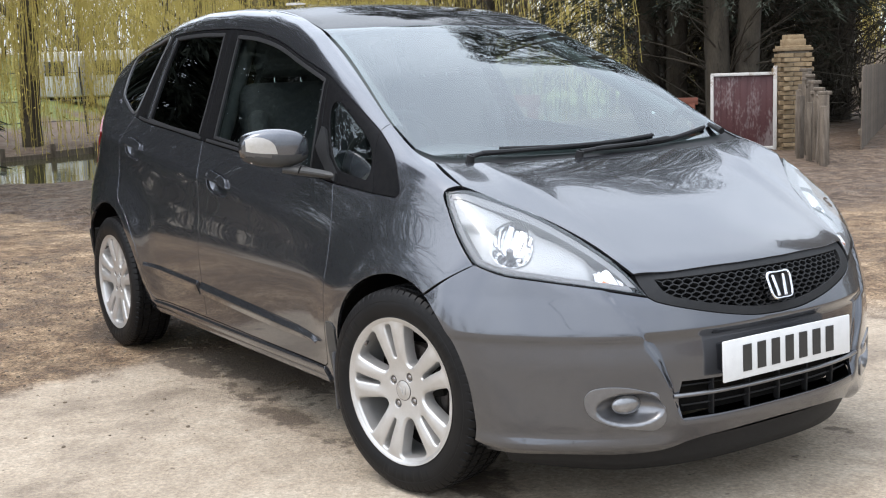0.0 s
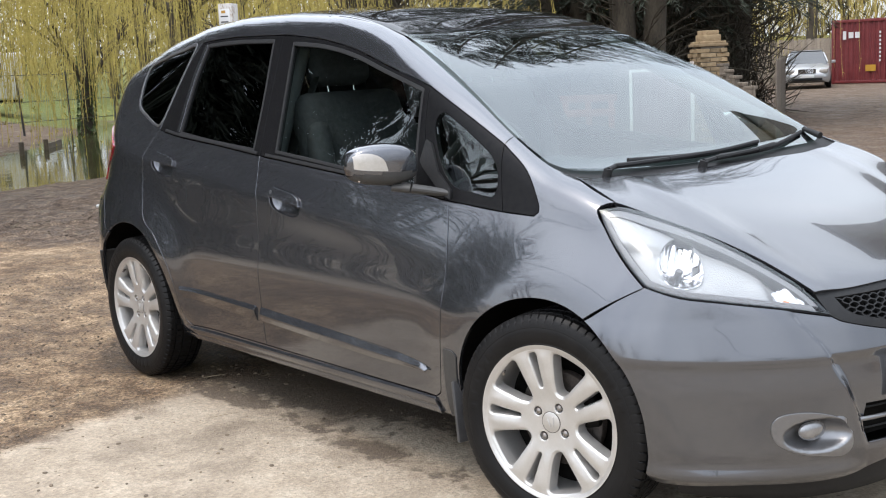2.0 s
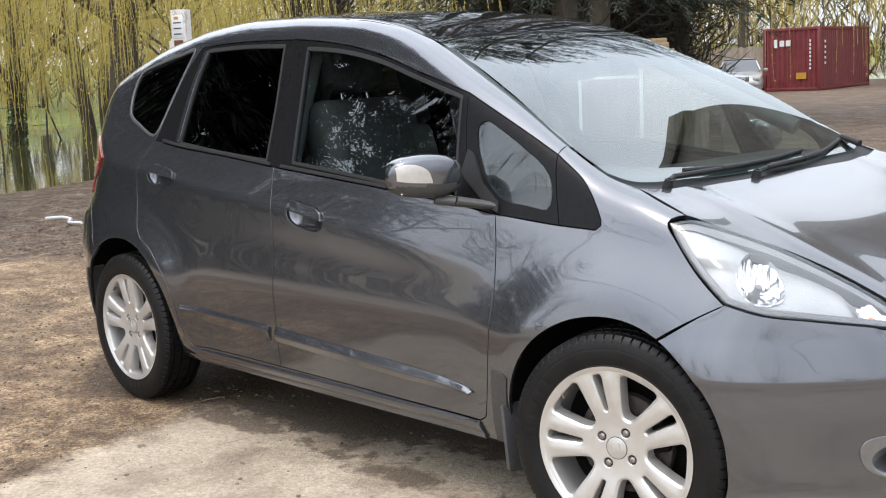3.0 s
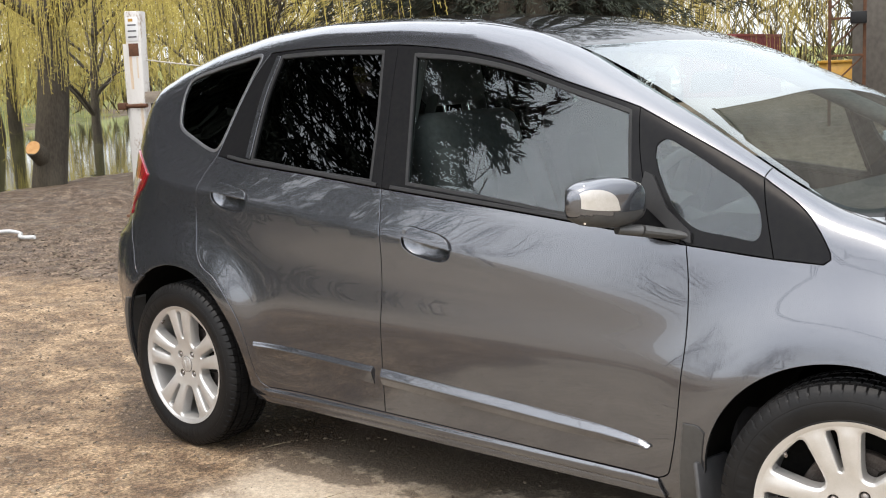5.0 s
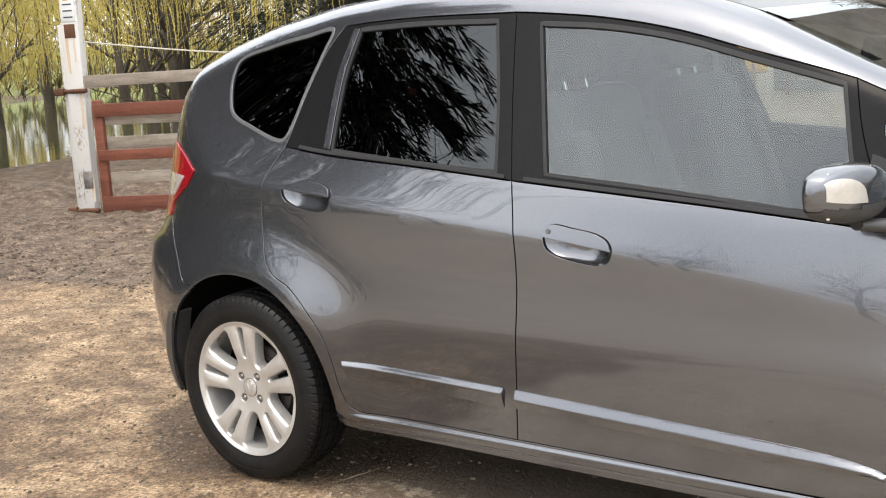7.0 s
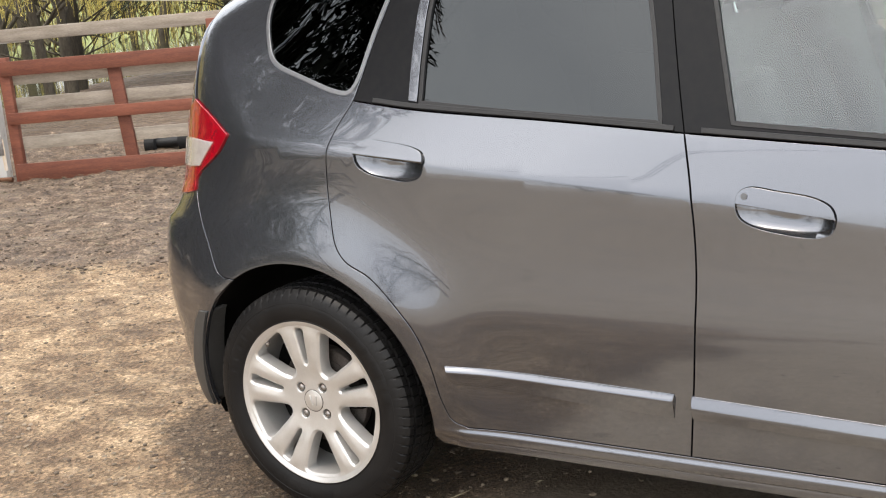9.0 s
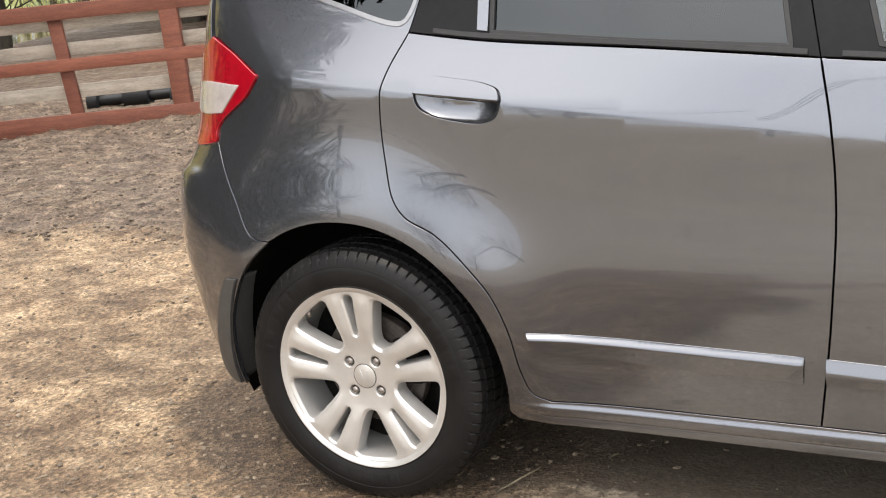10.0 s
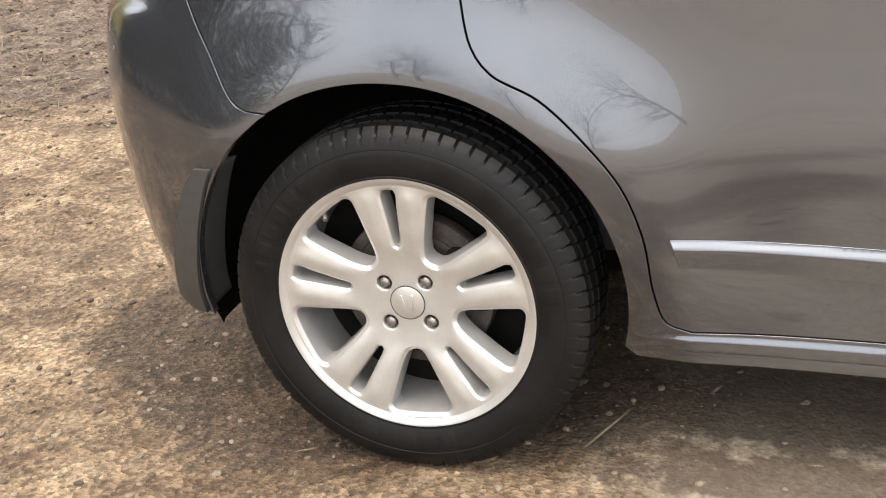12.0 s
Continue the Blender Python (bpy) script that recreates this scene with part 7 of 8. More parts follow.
BRICK = material("yellow_stock_brick", (0.17, 0.115, 0.062), 0.9, 0, (0.27, 0.20, 0.115), 12, bump=0.4, random_value=0.22)
MORTAR = material("old_mortar", (0.12, 0.105, 0.085), 0.95, 0, (0.18, 0.16, 0.13), 20, bump=0.4)
MAROON = material("rusting_maroon_steel", (0.060, 0.016, 0.016), 0.6, 0, (0.17, 0.13, 0.125), 4, bump=0.2, spread=(0.5, 0.62), stretch=(1, 1, 0.35))
CRATE = material("red_container_paint", (0.115, 0.014, 0.016), 0.5, 0, (0.165, 0.026, 0.026), 3, spread=(0.4, 0.7))
ROPE = material("pale_rope", (0.42, 0.39, 0.33), 0.8, 0, (0.34, 0.31, 0.25), 30)
RUST = material("rusty_iron", (0.075, 0.034, 0.018), 0.8, 0.3, (0.14, 0.06, 0.028), 12, bump=0.3)
OLD_CONCRETE = material("stained_concrete_wall", (0.085, 0.075, 0.065), 0.9, 0, (0.17, 0.155, 0.135), 0.8, bump=0.3)
YELLOW = material("yellow_machine_paint", (0.42, 0.23, 0.02), 0.5, 0, (0.34, 0.17, 0.02), 6)


def stand(name, x, y, label, category, group="", turn=0.0, dz=0.0):
    t = tagged(new(name), label, category, group)
    t.matrix_basis = pose(x, y, ground_z(x, y) + dz, 0, 0, turn)
    return t


def block(name, centre, size, mat, parent, bevel=0.006, turn=None, label=""):
    bm = bmesh.new()
    box(bm, centre, size, turn, bevel, 2)
    return part(name, bm, mat, parent, label)


# white gate post with rust streaks, and its notice
gate_post = stand("gate_post", -8.28, 3.76, "tall white timber gate post with flaking paint and rust", "gate post", turn=34)
block("post", (0, 0, 1.07), (0.165, 0.165, 2.22), WHITE_PAINT, gate_post, 0.010, pose(0, 0, 0, 0, 0.9, 0))
block("rear_plank", (-0.105, 0.03, 0.93), (0.05, 0.12, 1.85), WHITE_PAINT, gate_post, 0.008)
block("rust_plate", (0.01, -0.0850, 1.79), (0.105, 0.008, 0.13), RUST, gate_post, 0.002)
STREAK = material("rust_streak", (0.44, 0.27, 0.13), 0.85, 0, (0.52, 0.46, 0.38), 30, stretch=(1, 1, 0.12), spread=(0.3, 0.6))
for sx, sz, sw, sh in ((-0.03, 1.56, 0.030, 0.34), (0.04, 1.61, 0.018, 0.22), (0.05, 1.05, 0.03, 0.40), (0.07, 0.28, 0.03, 0.28)):
    block("rust_streak", (sx, -0.0836, sz), (sw, 0.0016, sh), STREAK, gate_post, 0)
block("notice", (0.01, -0.0855, 2.00), (0.125, 0.006, 0.24), PLATE_WHITE, gate_post, 0.001)
for z in (1.92, 1.98, 2.04):
    block("bar", (0.01, -0.0895, z), (0.09, 0.002, 0.014), SATIN_TRIM, gate_post, 0)
block("yellow_mark", (0.0, -0.0895, 2.09), (0.05, 0.002, 0.03), YELLOW, gate_post, 0)
for z in (1.22, 0.06):
    hb = bmesh.new()
    rod(hb, (-0.22, -0.04, z), (0.12, -0.115, z), 0.022, sides=10)
    box(hb, (-0.16, -0.06, z), (0.09, 0.09, 0.07), None, 0.01)
    part("hinge", hb, RUST, gate_post)
block("strap", (0.24, -0.06, 1.27), (0.34, 0.012, 0.06), WHITE_PAINT, gate_post, 0.003)
block("lower_plate", (0.03, -0.0855, 0.36), (0.09, 0.01, 0.17), STEEL, gate_post, 0.003)

# timber gate: red-brown rails in front, grey boards behind
ang = math.degrees(math.atan2(0.95, 1.80))
gate = stand("timber_gate", -8.15, 3.72, "five-bar timber gate of red-brown and grey boards", "gate", turn=ang, dz=0.02)
for z0, z1, mt, off, ln, x0 in ((0.935, 1.06, RED_WOOD, -0.02, 2.9, 0.10), (0.52, 0.62, RED_WOOD, -0.02, 2.9, 0.10), (0.01, 0.165, RED_WOOD, -0.02, 2.9, 0.10), (1.23, 1.34, GREY_WOOD, 0.05, 2.9, 0.0), (0.85, 0.94, GREY_WOOD, 0.06, 2.9, 0.10), (0.64, 0.745, GREY_WOOD, 0.06, 2.9, 0.10), (0.29, 0.40, GREY_WOOD, 0.06, 2.9, 0.10)):
    block("rail", (x0 + ln / 2, off, (z0 + z1) / 2), (ln, 0.035, z1 - z0), mt, gate, 0.005, pose(0, 0, 0, 0, trng.uniform(-0.25, 0.25), 0))
block("stile", (0.12, 0.02, 0.52), (0.09, 0.07, 1.16), RED_WOOD, gate, 0.006)
block("brace", (1.12, 0.025, 0.46), (0.11, 0.05, 1.02), RED_WOOD, gate, 0.006, pose(0, 0, 0, 0, -4, 0))
block("brace", (2.9, 0.025, 0.50), (0.11, 0.05, 1.0), RED_WOOD, gate, 0.006)
block("end_post", (2.03, 0.03, 0.60), (0.15, 0.13, 1.36), RED_WOOD, gate, 0.008)
rb = bmesh.new()
for a, b in (((1.93, -0.05, 1.13), (2.03, -0.06, 1.10)), ((2.03, -0.06, 1.10), (2.13, -0.05, 1.12))):
    rod(rb, a, b, 0.012, sides=8)
part("tie", rb, ROPE, gate)
# slack rope from the post
rope_b = bmesh.new()
pts = [Vector((-8.25 + 3.1 * t, 3.8 + 2.0 * t, 1.58 - 0.25 * t - 0.10 * math.sin(math.pi * t))) for t in np.linspace(0, 1, 14)]
for a, b in zip(pts[:-1], pts[1:]):
    rod(rope_b, a, b, 0.007, sides=6)
tagged(part("rope", rope_b, ROPE), "pale slack rope strung from the gate post", "rope")
rope_b = bmesh.new()
hx, hy = -8.3, 2.25
pts = [Vector((hx - 0.45 + 0.09 * k, hy + 0.12 * math.sin(k * 0.5), near_z(hx - 0.45 + 0.09 * k, hy) + 0.03)) for k in range(12)]
for a, b in zip(pts[:-1], pts[1:]):
    rod(rope_b, a, b, 0.017, sides=8)
tagged(part("hose", rope_b, PLATE_WHITE), "white hose end lying on the mud", "hose")
# black machine part on the mud beyond the gate
scrap = stand("scrap_axle", -7.75, 5.65, "greasy black axle casing lying on the mud", "scrap", turn=20, dz=0.10)
sb = bmesh.new()
rod(sb, (-0.45, 0, 0), (0.45, 0, 0.02), 0.05, sides=12)
rod(sb, (-0.1, 0, 0.02), (0.14, 0, 0.02), 0.13, 0.10, 14)
part("casing", sb, PLASTIC, scrap)
for sx in (-0.42, 0.42):
    sb = bmesh.new()
    rod(sb, (sx - 0.05, 0, 0), (sx + 0.05, 0, 0), 0.12, 0.11, 14)
    part("drum", sb, PLASTIC, scrap)

# ---- brick pier and what stands beside it ----
pier = stand("brick_pier", -8.75, 12.95, "yellow brick gate pier with a stepped cap", "pier", turn=-32)
pz = -ground_z(-8.75, 12.95)
block("core", (0, 0, 0.80 + 0.02), (0.40, 0.40, 1.62), MORTAR, pier, 0)
bk = bmesh.new()
box(bk, (0, 0, 0), (0.215, 0.10, 0.064), None, 0.004, 1)
brick0 = part("brick", bk, BRICK, pier)
first = True
for row in range(21):
    z = 0.05 + row * 0.0755
    for side in range(4):
        for k in (-0.5, 0.5):
            m = pose(0, 0, 0, 0, 0, 90 * side) @ pose(k * 0.225 + (0.055 if row % 2 else -0.055), -0.172, z)
            o = brick0 if first else new("brick", brick0.data)
            first = False
            o.parent, o.matrix_basis = pier, m
for z, w, h in ((1.650, 0.50, 0.045), (1.69, 0.45, 0.04), (1.76, 0.32, 0.11), (1.85, 0.27, 0.07)):
    block("cap", (0, 0, z), (w, w, h), BRICK, pier, 0.008)
mg = stand("steel_gate", -9.25, 12.35, "rusting maroon sheet-steel gate with a flaking white frame", "gate", turn=40)
for k in range(9):
    block("panel", (-0.42 + 0.105 * k, 0.01 * (k % 2), 0.66), (0.107, 0.02, 1.20), MAROON, mg, 0.004)
for c, sz in (((0, -0.02, 1.28), (1.04, 0.05, 0.05)), ((0.50, -0.02, 0.70), (0.06, 0.06, 1.40)), ((-0.50, -0.02, 0.66), (0.05, 0.05, 1.25)), ((0, -0.02, 0.08), (1.04, 0.05, 0.05))):
    block("frame", c, sz, WHITE_PAINT, mg, 0.005)
tr = stand("timber_stack", -10.2, 11.6, "red-brown timber frame leaning by the gate", "timber", turn=38)
for k, (z, w) in enumerate(((0.62, 0.9), (0.86, 0.95))):
    block("board", (0, 0.05 * k, z), (w, 0.06, 0.12), RED_WOOD, tr, 0.006)
for sx in (-0.38, 0.0, 0.38):
    block("leg", (sx, 0.03, 0.40), (0.10, 0.08, 0.84), RED_WOOD, tr, 0.006)
# stub posts and boards that run from the pier towards the yard
for k in range(9):
    t = k / 8
    x, y = -8.2 + 2.1 * t, 12.6 - 2.2 * t
    h = (1.30, 1.15, 1.20, 1.05, 1.10, 0.95, 1.0, 0.9, 0.95)[k]
    po = stand("fence_post", x, y, "weathered stub of a timber fence post", "post", "stub posts", turn=20 * k)
    block("post", (0, 0, h / 2), (0.11, 0.10, h), OLD_WOOD, po, 0.012, pose(0, 0, 0, trng.uniform(-3, 3), trng.uniform(-3, 3), 0))
    block("post_cap", (0, 0, h + 0.02), (0.15, 0.14, 0.05), OLD_WOOD, po, 0.01)
    if k % 2 == 0:
        block("rear_stake", (-0.16, 0.10, h * 0.42), (0.09, 0.07, h * 0.85), OLD_WOOD, po, 0.008)


def board_fence(name, a, b, height, mat, label, group="", wide=0.14, gap=0.012):
    """Upright boards on two rails, from a to b."""
    a, b = Vector((*a, 0)), Vector((*b, 0))
    d = b - a
    f = stand(name, a.x, a.y, label, "fence", group, math.degrees(math.atan2(d.y, d.x)))
    n = int(d.length / (wide + gap))
    bm = bmesh.new()
    box(bm, (0, 0, 0), (wide, 0.022, height), None, 0.004, 1)
    board = part("board", bm, mat, f)
    for k in range(n):
        o = board if k == 0 else new("board", board.data)
        o.parent = f
        p = a + d * ((k + 0.5) / n)
        o.matrix_basis = pose(wide / 2 + k * d.length / n, 0, height / 2 + ground_z(p.x, p.y) - ground_z(a.x, a.y) + trng.uniform(-0.03, 0.03), 0, trng.uniform(-0.8, 0.8), 0)
    for z in (0.3, height - 0.3):
        block("rail", (d.length / 2, 0.03, z + 0.5 * (ground_z(b.x, b.y) - ground_z(a.x, a.y))), (d.length, 0.04, 0.09), mat, f, 0.004)
    return f


board_fence("board_fence", (-7.9, 13.6), (-13.4, 22.0), 1.35, OLD_WOOD, "old close-boarded fence of grey timber")
board_fence("board_fence", (-33.5, 41.0), (-24.2, 41.5), 1.9, GREY_WOOD, "grey boarded fence at the far side of the yard")

# ---- shipping container ----
def container(x, y, turn):
    c = stand("shipping_container", x, y, "dark red corrugated steel shipping container", "container", turn=turn)
    L, W, H = 6.06, 2.44, 2.59
    for side, n, ln in (("end", 11, W), ("side", 26, L)):
        for s in (-1, 1):
            v, f = [], []
            pitch = ln / n
            prof = []
            for k in range(n):
                u = -ln / 2 + k * pitch
                prof += [(u, 0), (u + pitch * 0.28, 0), (u + pitch * 0.45, 0.045), (u + pitch * 0.83, 0.045)]
            prof.append((ln / 2, 0))
            for u, dd in prof:
                for z in (0.14, H - 0.10):
                    v.append((s * (L / 2 - 0.02 - dd), u, z) if side == "end" else (u, s * (W / 2 - 0.02 - dd), z))
            f = [(2 * k, 2 * k + 2, 2 * k + 3, 2 * k + 1) for k in range(len(prof) - 1)]
            mesh_part("corrugated_" + side, v, f, CRATE, c, smooth=False)
    for sx in (-1, 1):
        for sy in (-1, 1):
            block("corner_post", (sx * (L / 2 - 0.06), sy * (W / 2 - 0.06), H / 2), (0.13, 0.13, H), CRATE, c, 0.01)
    for sy in (-1, 1):
        for z in (0.08, H - 0.05):
            block("long_rail", (0, sy * (W / 2 - 0.05), z), (L, 0.10, 0.12), CRATE, c, 0.008)
    for sx in (-1, 1):
        for z in (0.08, H - 0.05):
            block("cross_rail", (sx * (L / 2 - 0.05), 0, z), (0.10, W, 0.12), CRATE, c, 0.008)
    block("roof", (0, 0, H - 0.03), (L - 0.1, W - 0.1, 0.04), CRATE, c, 0)
    block("floor", (0, 0, 0.12), (L - 0.1, W - 0.1, 0.06), DARK, c, 0)
    # marks: three pale strokes, a column of small bars and a yellow plate
    fx = -L / 2 + 0.012
    for k, (w, h) in enumerate(((0.14, 0.34), (0.20, 0.24), (0.20, 0.24))):
        block("mark", (fx - 0.022, W / 2 - 0.55 - 0.27 * k, H - 0.62), (0.008, w, h), PLATE_WHITE, c, 0)
    for k in range(8):
        block("mark", (fx - 0.022, -W / 2 + 0.42, H - 0.55 - 0.16 * k), (0.008, 0.07, 0.09), PLATE_WHITE, c, 0)
        if k < 5:
            block("mark", (-L / 2 + 0.55, -W / 2 - 0.006, H - 0.6 - 0.22 * k), (0.16, 0.008, 0.10), PLATE_WHITE, c, 0)
    block("yellow_plate", (fx - 0.022, -W / 2 + 0.80, 0.62), (0.008, 0.42, 0.26), YELLOW, c, 0)
    return c


def far_car(x, y, turn, paint, label):
    """A parked saloon, seen from afar: body with wheel arches, glasshouse, lamps, grille and wheels."""
    c = stand("parked_car", x, y, label, "car", "cars across the yard", turn)
    bm = bmesh.new()
    sec = [(-2.25, 0.55, 0.80, 0.35), (-2.1, 0.80, 0.95, 0.25), (-1.2, 0.88, 0.98, 0.22), (0.9, 0.90, 0.95, 0.22), (1.6, 0.88, 0.86, 0.22), (2.1, 0.78, 0.72, 0.24), (2.28, 0.60, 0.58, 0.32)]
    rings = []
    for sx, w, h, lo in sec:
        rings.append([bm.verts.new((sx, yy * w, zz)) for yy, zz in ((-0.94, lo), (-1, lo + 0.12), (-1, (lo + h) / 2), (-0.93, h - 0.05), (-0.6, h), (0.6, h), (0.93, h - 0.05), (1, (lo + h) / 2), (1, lo + 0.12), (0.94, lo))])
    for a, b in zip(rings[:-1], rings[1:]):
        for i in range(10):
            bm.faces.new((a[i], a[(i + 1) % 10], b[(i + 1) % 10], b[i]))
    bm.faces.new(rings[0]), bm.faces.new(rings[-1][::-1])
    part("body", bm, paint, c, sharp=50)
    bm = bmesh.new()
    rings = []
    for sx, w, z in ((-1.75, 0.74, 0.93), (-1.15, 0.60, 1.36), (-0.2, 0.62, 1.43), (0.35, 0.60, 1.38), (1.05, 0.76, 0.90)):
        rings.append([bm.verts.new((sx, yy, zz)) for yy, zz in ((-w - 0.1 * (z > 1), 0.9), (-w, z), (w, z), (w + 0.1 * (z > 1), 0.9))])
    for a, b in zip(rings[:-1], rings[1:]):
        for i in range(4):
            bm.faces.new((a[i], a[(i + 1) % 4], b[(i + 1) % 4], b[i]))
    part("glasshouse", bm, FAR_GLASS, c, "dark reflecting windows", sharp=20)
    block("roof", (-0.4, 0, 1.425), (1.3, 1.16, 0.04), paint, c, 0.015)
    for s in (-1, 1):
        block("pillar", (0.72, s * 0.70, 1.15), (0.07, 0.05, 0.62), paint, c, 0.01, pose(0, 0, 0, s * 13, -54, 0))
        block("headlamp", (2.17, s * 0.60, 0.66), (0.16, 0.30, 0.15), LENS_PALE, c, 0.04, pose(0, 0, 0, 0, 0, s * -14))
        block("door_mirror", (0.70, s * 0.99, 0.98), (0.10, 0.16, 0.11), paint, c, 0.03)
        for wx in (-1.38, 1.42):
            v, f = turned([(0.0, -0.10), (0.20, -0.105), (0.215, -0.095), (0.24, -0.10), (0.30, -0.09), (0.31, 0.0), (0.30, 0.09), (0.0, 0.09)], 26)
            mesh_part("wheel", [(px + wx, py + s * 0.80, pz + 0.31) for px, py, pz in v], f, RUBBER, c)
    for k in range(5):
        block("grille_bar", (2.285, 0, 0.60 + 0.03 * k), (0.03, 0.62, 0.014), CHROME, c, 0.003)
    block("grille", (2.27, 0, 0.66), (0.04, 0.64, 0.17), PLASTIC, c, 0.01)
    block("bumper_intake", (2.27, 0, 0.36), (0.05, 1.1, 0.10), PLASTIC, c, 0.01)
    block("number_plate", (2.31, 0, 0.475), (0.02, 0.52, 0.11), PLATE_WHITE, c, 0.003)
    return c


FAR_GLASS = material("far_car_glass", (0.02, 0.022, 0.024), 0.05, 0.0, (0.03, 0.032, 0.035), 4, spec=0.7)
SILVER = material("silver_car_paint", (0.30, 0.30, 0.30), 0.3, 0.5, (0.34, 0.34, 0.34), 40, coat=0.8)
BLACKPAINT = material("black_car_paint", (0.01, 0.01, 0.011), 0.25, 0.0, (0.014, 0.014, 0.015), 40, coat=0.8)
container(-23.33, 44.29, 98.8)
far_car(-23.3, 38.1, math.degrees(math.atan2(-0.83, 0.55)), SILVER, "silver saloon car parked facing the yard")
far_car(-17.6, 47.5, 200, BLACKPAINT, "dark saloon car parked by the fence")
board_fence("board_fence", (-20.5, 52.0), (-9.0, 50.0), 1.8, GREY_WOOD, "grey boarded fence behind parked cars")

# tall concrete building with a steel frame beside it
mill = stand("concrete_building", -4.2, 26.3, "stained concrete building, low in front and tall behind", "building", turn=-22)
block("wall", (-2.2, 0, 2.4), (3.4, 8.0, 5.2), OLD_CONCRETE, mill, 0.03)
block("tall_wall", (3.25, 0, 7.9), (4.48, 8.0, 16.2), OLD_CONCRETE, mill, 0.03)
block("parapet", (3.25, 0, 16.1), (4.7, 8.3, 0.4), OLD_CONCRETE, mill, 0.03)
for k in range(3):
    w = block("window", (-1.5 + 2.2 * k, -4.005, 4.2), (1.1, 0.06, 1.3), FAR_GLASS, mill, 0.01)
    block("window_frame", (-1.5 + 2.2 * k, -4.03, 3.5), (1.25, 0.14, 0.10), OLD_CONCRETE, mill, 0.01)
frame_t = stand("lattice_mast", -8.9, 21.9, "rusty steel lattice frame beside the building", "frame", turn=22)
for x in (0.0, 0.72):
    block("upright", (x, 0, 3.2), (0.07, 0.07, 6.6), RUST, frame_t, 0.004)
for z in (0.9, 1.55, 2.35, 3.4, 4.6, 6.0):
    block("cross_bar", (0.36, 0, z), (0.72, 0.05, 0.05), RUST, frame_t, 0.003)
for z in (1.2, 2.0, 2.9, 4.0):
    db = bmesh.new()
    rod(db, (0, 0, z - 0.35), (0.72, 0, z + 0.35), 0.018, sides=6)
    part("diagonal", db, RUST, frame_t)
block("flood_lamp", (0.60, -0.18, 2.35), (0.34, 0.26, 0.26), PLASTIC, frame_t, 0.02)
dig = stand("yellow_skip", -14.2, 34.8, "yellow steel skip half full of rubble", "skip", turn=20)
bm = bmesh.new()
lo = [bm.verts.new(q) for q in ((-0.42, -0.6, 0.05), (0.42, -0.6, 0.05), (0.42, 0.6, 0.05), (-0.42, 0.6, 0.05))]
hi = [bm.verts.new(q) for q in ((-0.7, -0.8, 1.35), (0.7, -0.8, 1.35), (0.7, 0.8, 1.35), (-0.7, 0.8, 1.35))]
bm.faces.new(lo)
for i in range(4):
    bm.faces.new((lo[i], lo[(i + 1) % 4], hi[(i + 1) % 4], hi[i]))
body_ = part("body", bm, YELLOW, dig)
md = body_.modifiers.new("thick", "SOLIDIFY")
md.thickness = 0.03
for sy in (-1, 1):
    block("rim", (0, sy * 0.8, 1.35), (1.45, 0.07, 0.08), YELLOW, dig, 0.01)
block("rubble", (0, 0, 1.2), (1.2, 1.4, 0.2), STONE, dig, 0.06)

# white caravan on the rise beyond the pond
van = stand("caravan", -46.5, 13.2, "white touring caravan far across the pond", "caravan", turn=70)
block("body", (0, 0, 1.35), (4.6, 2.1, 1.9), PLATE_WHITE, van, 0.18)
block("window", (0.9, -1.06, 1.6), (1.2, 0.03, 0.6), FAR_GLASS, van, 0.02)
block("window", (-1.2, -1.06, 1.6), (0.9, 0.03, 0.6), FAR_GLASS, van, 0.02)
block("door", (-0.1, -1.06, 1.3), (0.6, 0.03, 1.6), LAMP_GREY, van, 0.02)
for sy in (-0.9, 0.9):
    v, f = turned([(0.0, -0.08), (0.28, -0.08), (0.32, 0.0), (0.28, 0.08), (0.0, 0.08)], 20)
    mesh_part("wheel", [(px, py + sy, pz + 0.32) for px, py, pz in v], f, RUBBER, van)
block("chassis", (0, 0, 0.36), (4.4, 1.7, 0.12), DARK, van, 0.02)
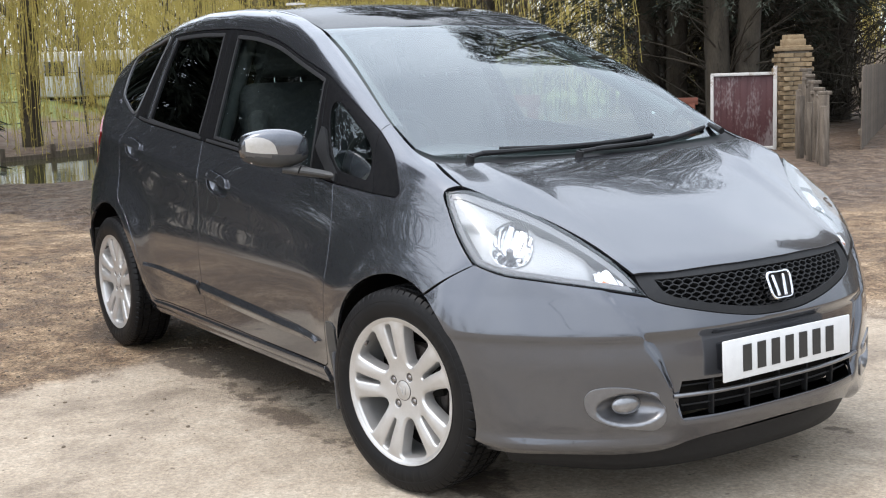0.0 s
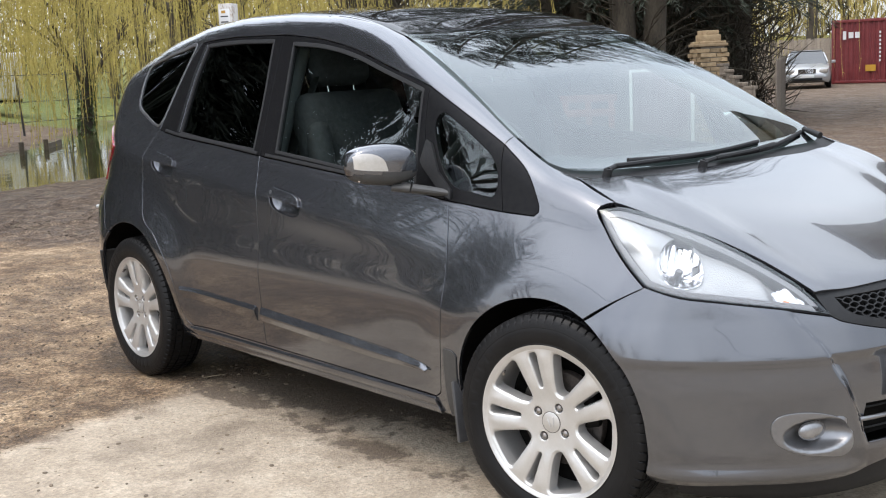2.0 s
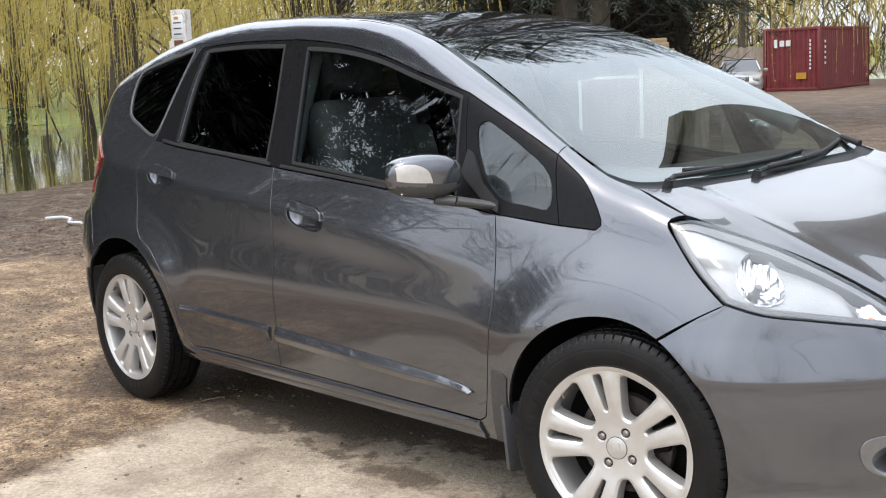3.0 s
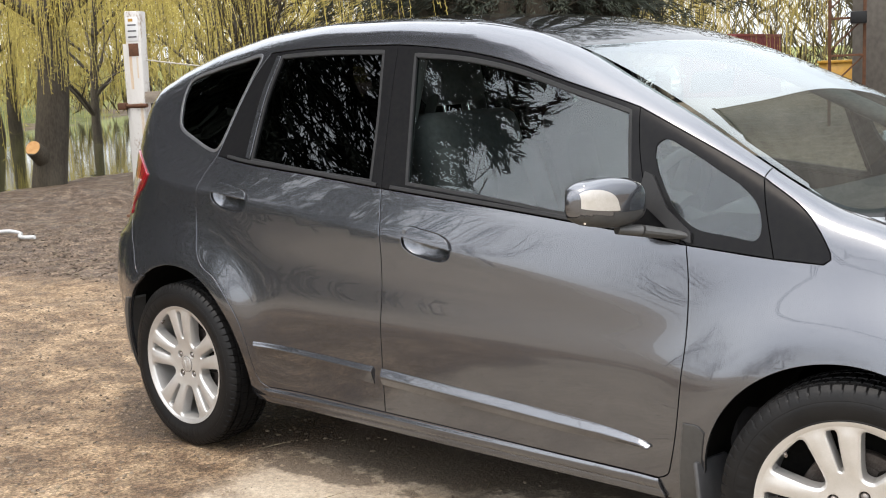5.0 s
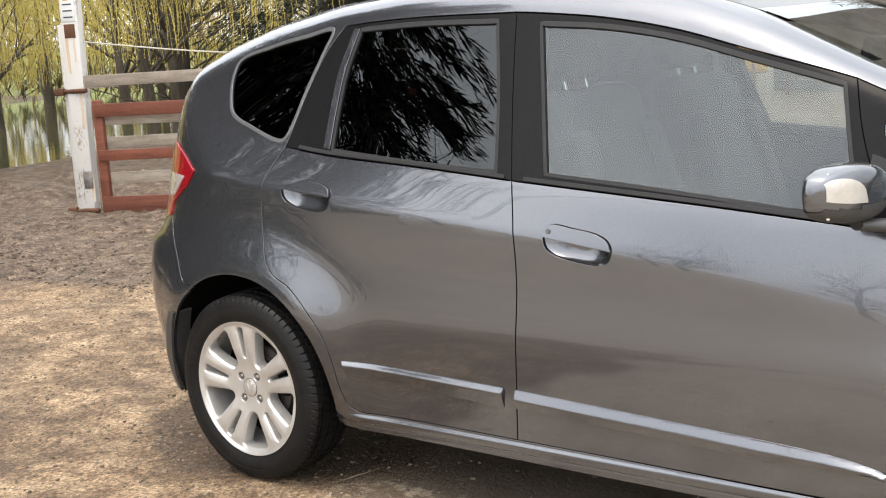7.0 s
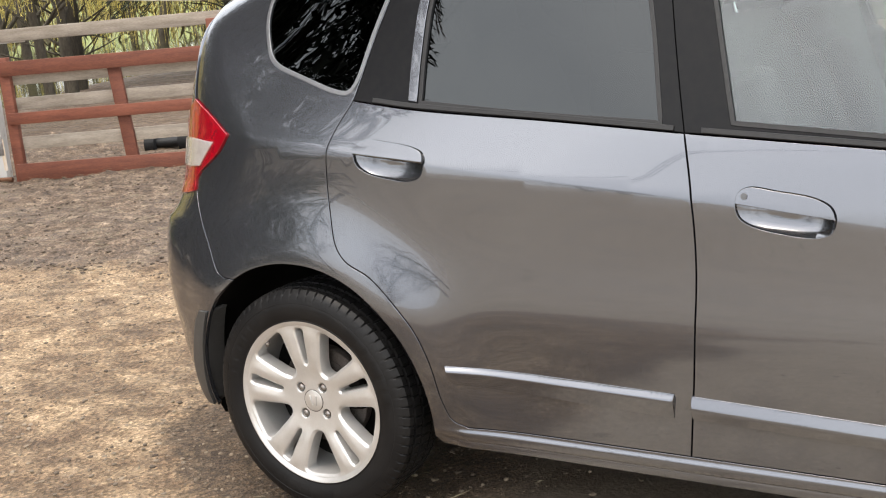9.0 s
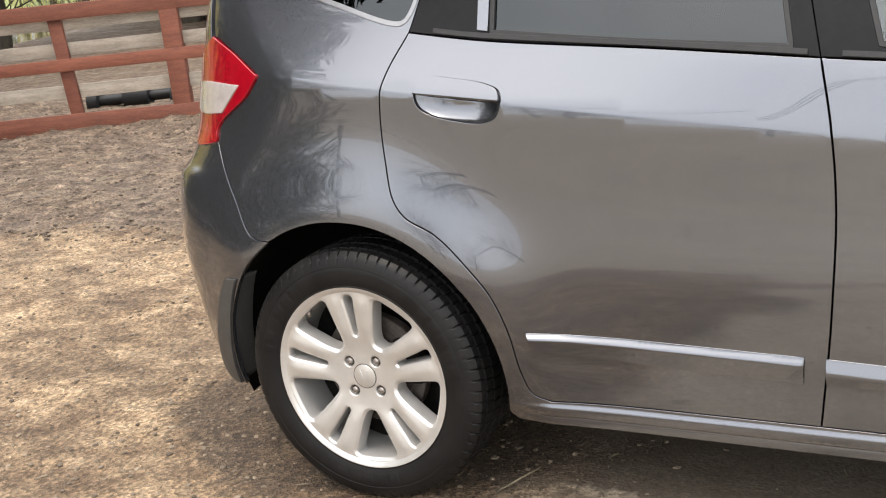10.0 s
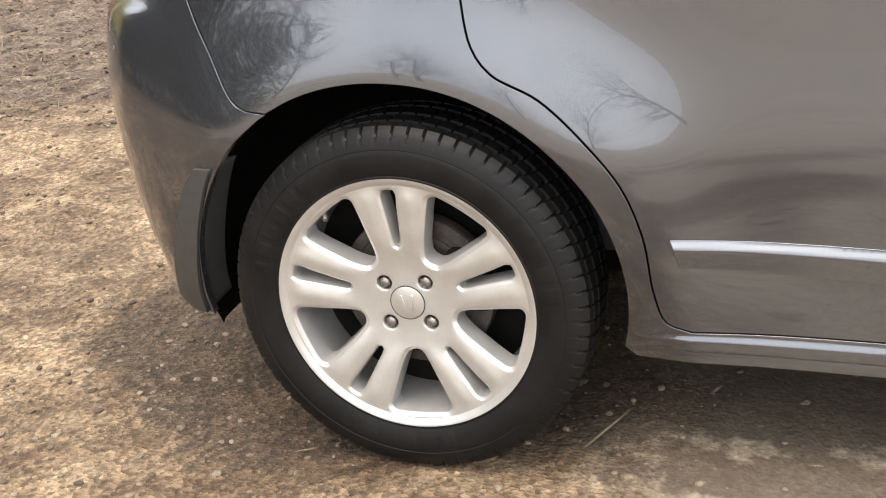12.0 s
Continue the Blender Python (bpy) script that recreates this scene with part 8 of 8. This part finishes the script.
# timber revetment along the far bank
bank = stand("timber_revetment", 0, 0, "low weathered timber revetment along the far bank", "revetment")
bank.location = (0, 0, 0)
by = -6.0
while by < 9.0:
    x0, x1 = float(POND_FAR(by)) + 0.35, float(POND_FAR(by + 1.2)) + 0.35
    ang = math.degrees(math.atan2(1.2, x1 - x0))
    ln = math.hypot(1.2, x1 - x0)
    if trng.random() < 0.75:
        bb_ = bmesh.new()
        box(bb_, ((x0 + x1) / 2, by + 0.6, -0.31 + trng.uniform(-0.03, 0.02)), (ln * 1.01, 0.05, 0.155), pose(0, 0, 0, 0, trng.uniform(-1, 1), ang), 0.006, 1)
        part("board", bb_, OLD_WOOD, bank)
    bb_ = bmesh.new()
    box(bb_, (x0 + 0.07, by, -0.28), (0.10, 0.10, 0.34 + trng.uniform(0, 0.16)), None, 0.01, 1)
    part("post", bb_, OLD_WOOD, bank)
    by += 1.2
# post-and-wire fence on the far bank
wire = stand("wire_fence", -26.2, -4.0, "sagging post-and-wire fence on the far bank", "fence", turn=112)
for k in range(11):
    p = Vector((k * 1.9, 0, 0))
    g = wire.matrix_basis @ p
    pb = bmesh.new()
    dz = ground_z(g.x, g.y) - wire.matrix_basis.translation.z
    rod(pb, (p.x, 0, dz - 0.1), (p.x + trng.uniform(-0.2, 0.2), 0, dz + 2.0), 0.035, 0.03, 8)
    if k % 3 == 1:
        rod(pb, (p.x, 0, dz + 1.7), (p.x + 0.9, 0.1, dz), 0.028, 0.028, 8)
    part("post", pb, SATIN_TRIM, wire)
for z in (0.5, 1.1, 1.9):
    pb = bmesh.new()
    rod(pb, (0, 0, z), (19, 0, z - 0.1), 0.012, sides=6)
    part("wire", pb, SATIN_TRIM, wire)
# overhead wires behind the viewer, which the door glass mirrors
for k in range(3):
    pb = bmesh.new()
    pts = [Vector((-60 + 120 * t, -15.0 - 0.35 * k, 9.0 + 0.25 * k - 1.0 * math.sin(math.pi * t))) for t in np.linspace(0, 1, 16)]
    for a, b in zip(pts[:-1], pts[1:]):
        rod(pb, a, b, 0.016, sides=5)
    tagged(part("overhead_wire", pb, PLASTIC), "thin black overhead wire strung between poles", "wire", "overhead wires")
for x in (-60, 60):
    po = stand("utility_pole", x, -15.3, "tarred timber utility pole with a crossarm", "pole", "utility poles")
    pb = bmesh.new()
    rod(pb, (0, 0, 0), (0, 0, 9.6 - ground_z(x, -15.3)), 0.14, 0.10, 12)
    part("pole", pb, OLD_WOOD, po)
    block("crossarm", (0, 0, 9.0 - ground_z(x, -15.3)), (0.12, 1.6, 0.12), OLD_WOOD, po, 0.01)
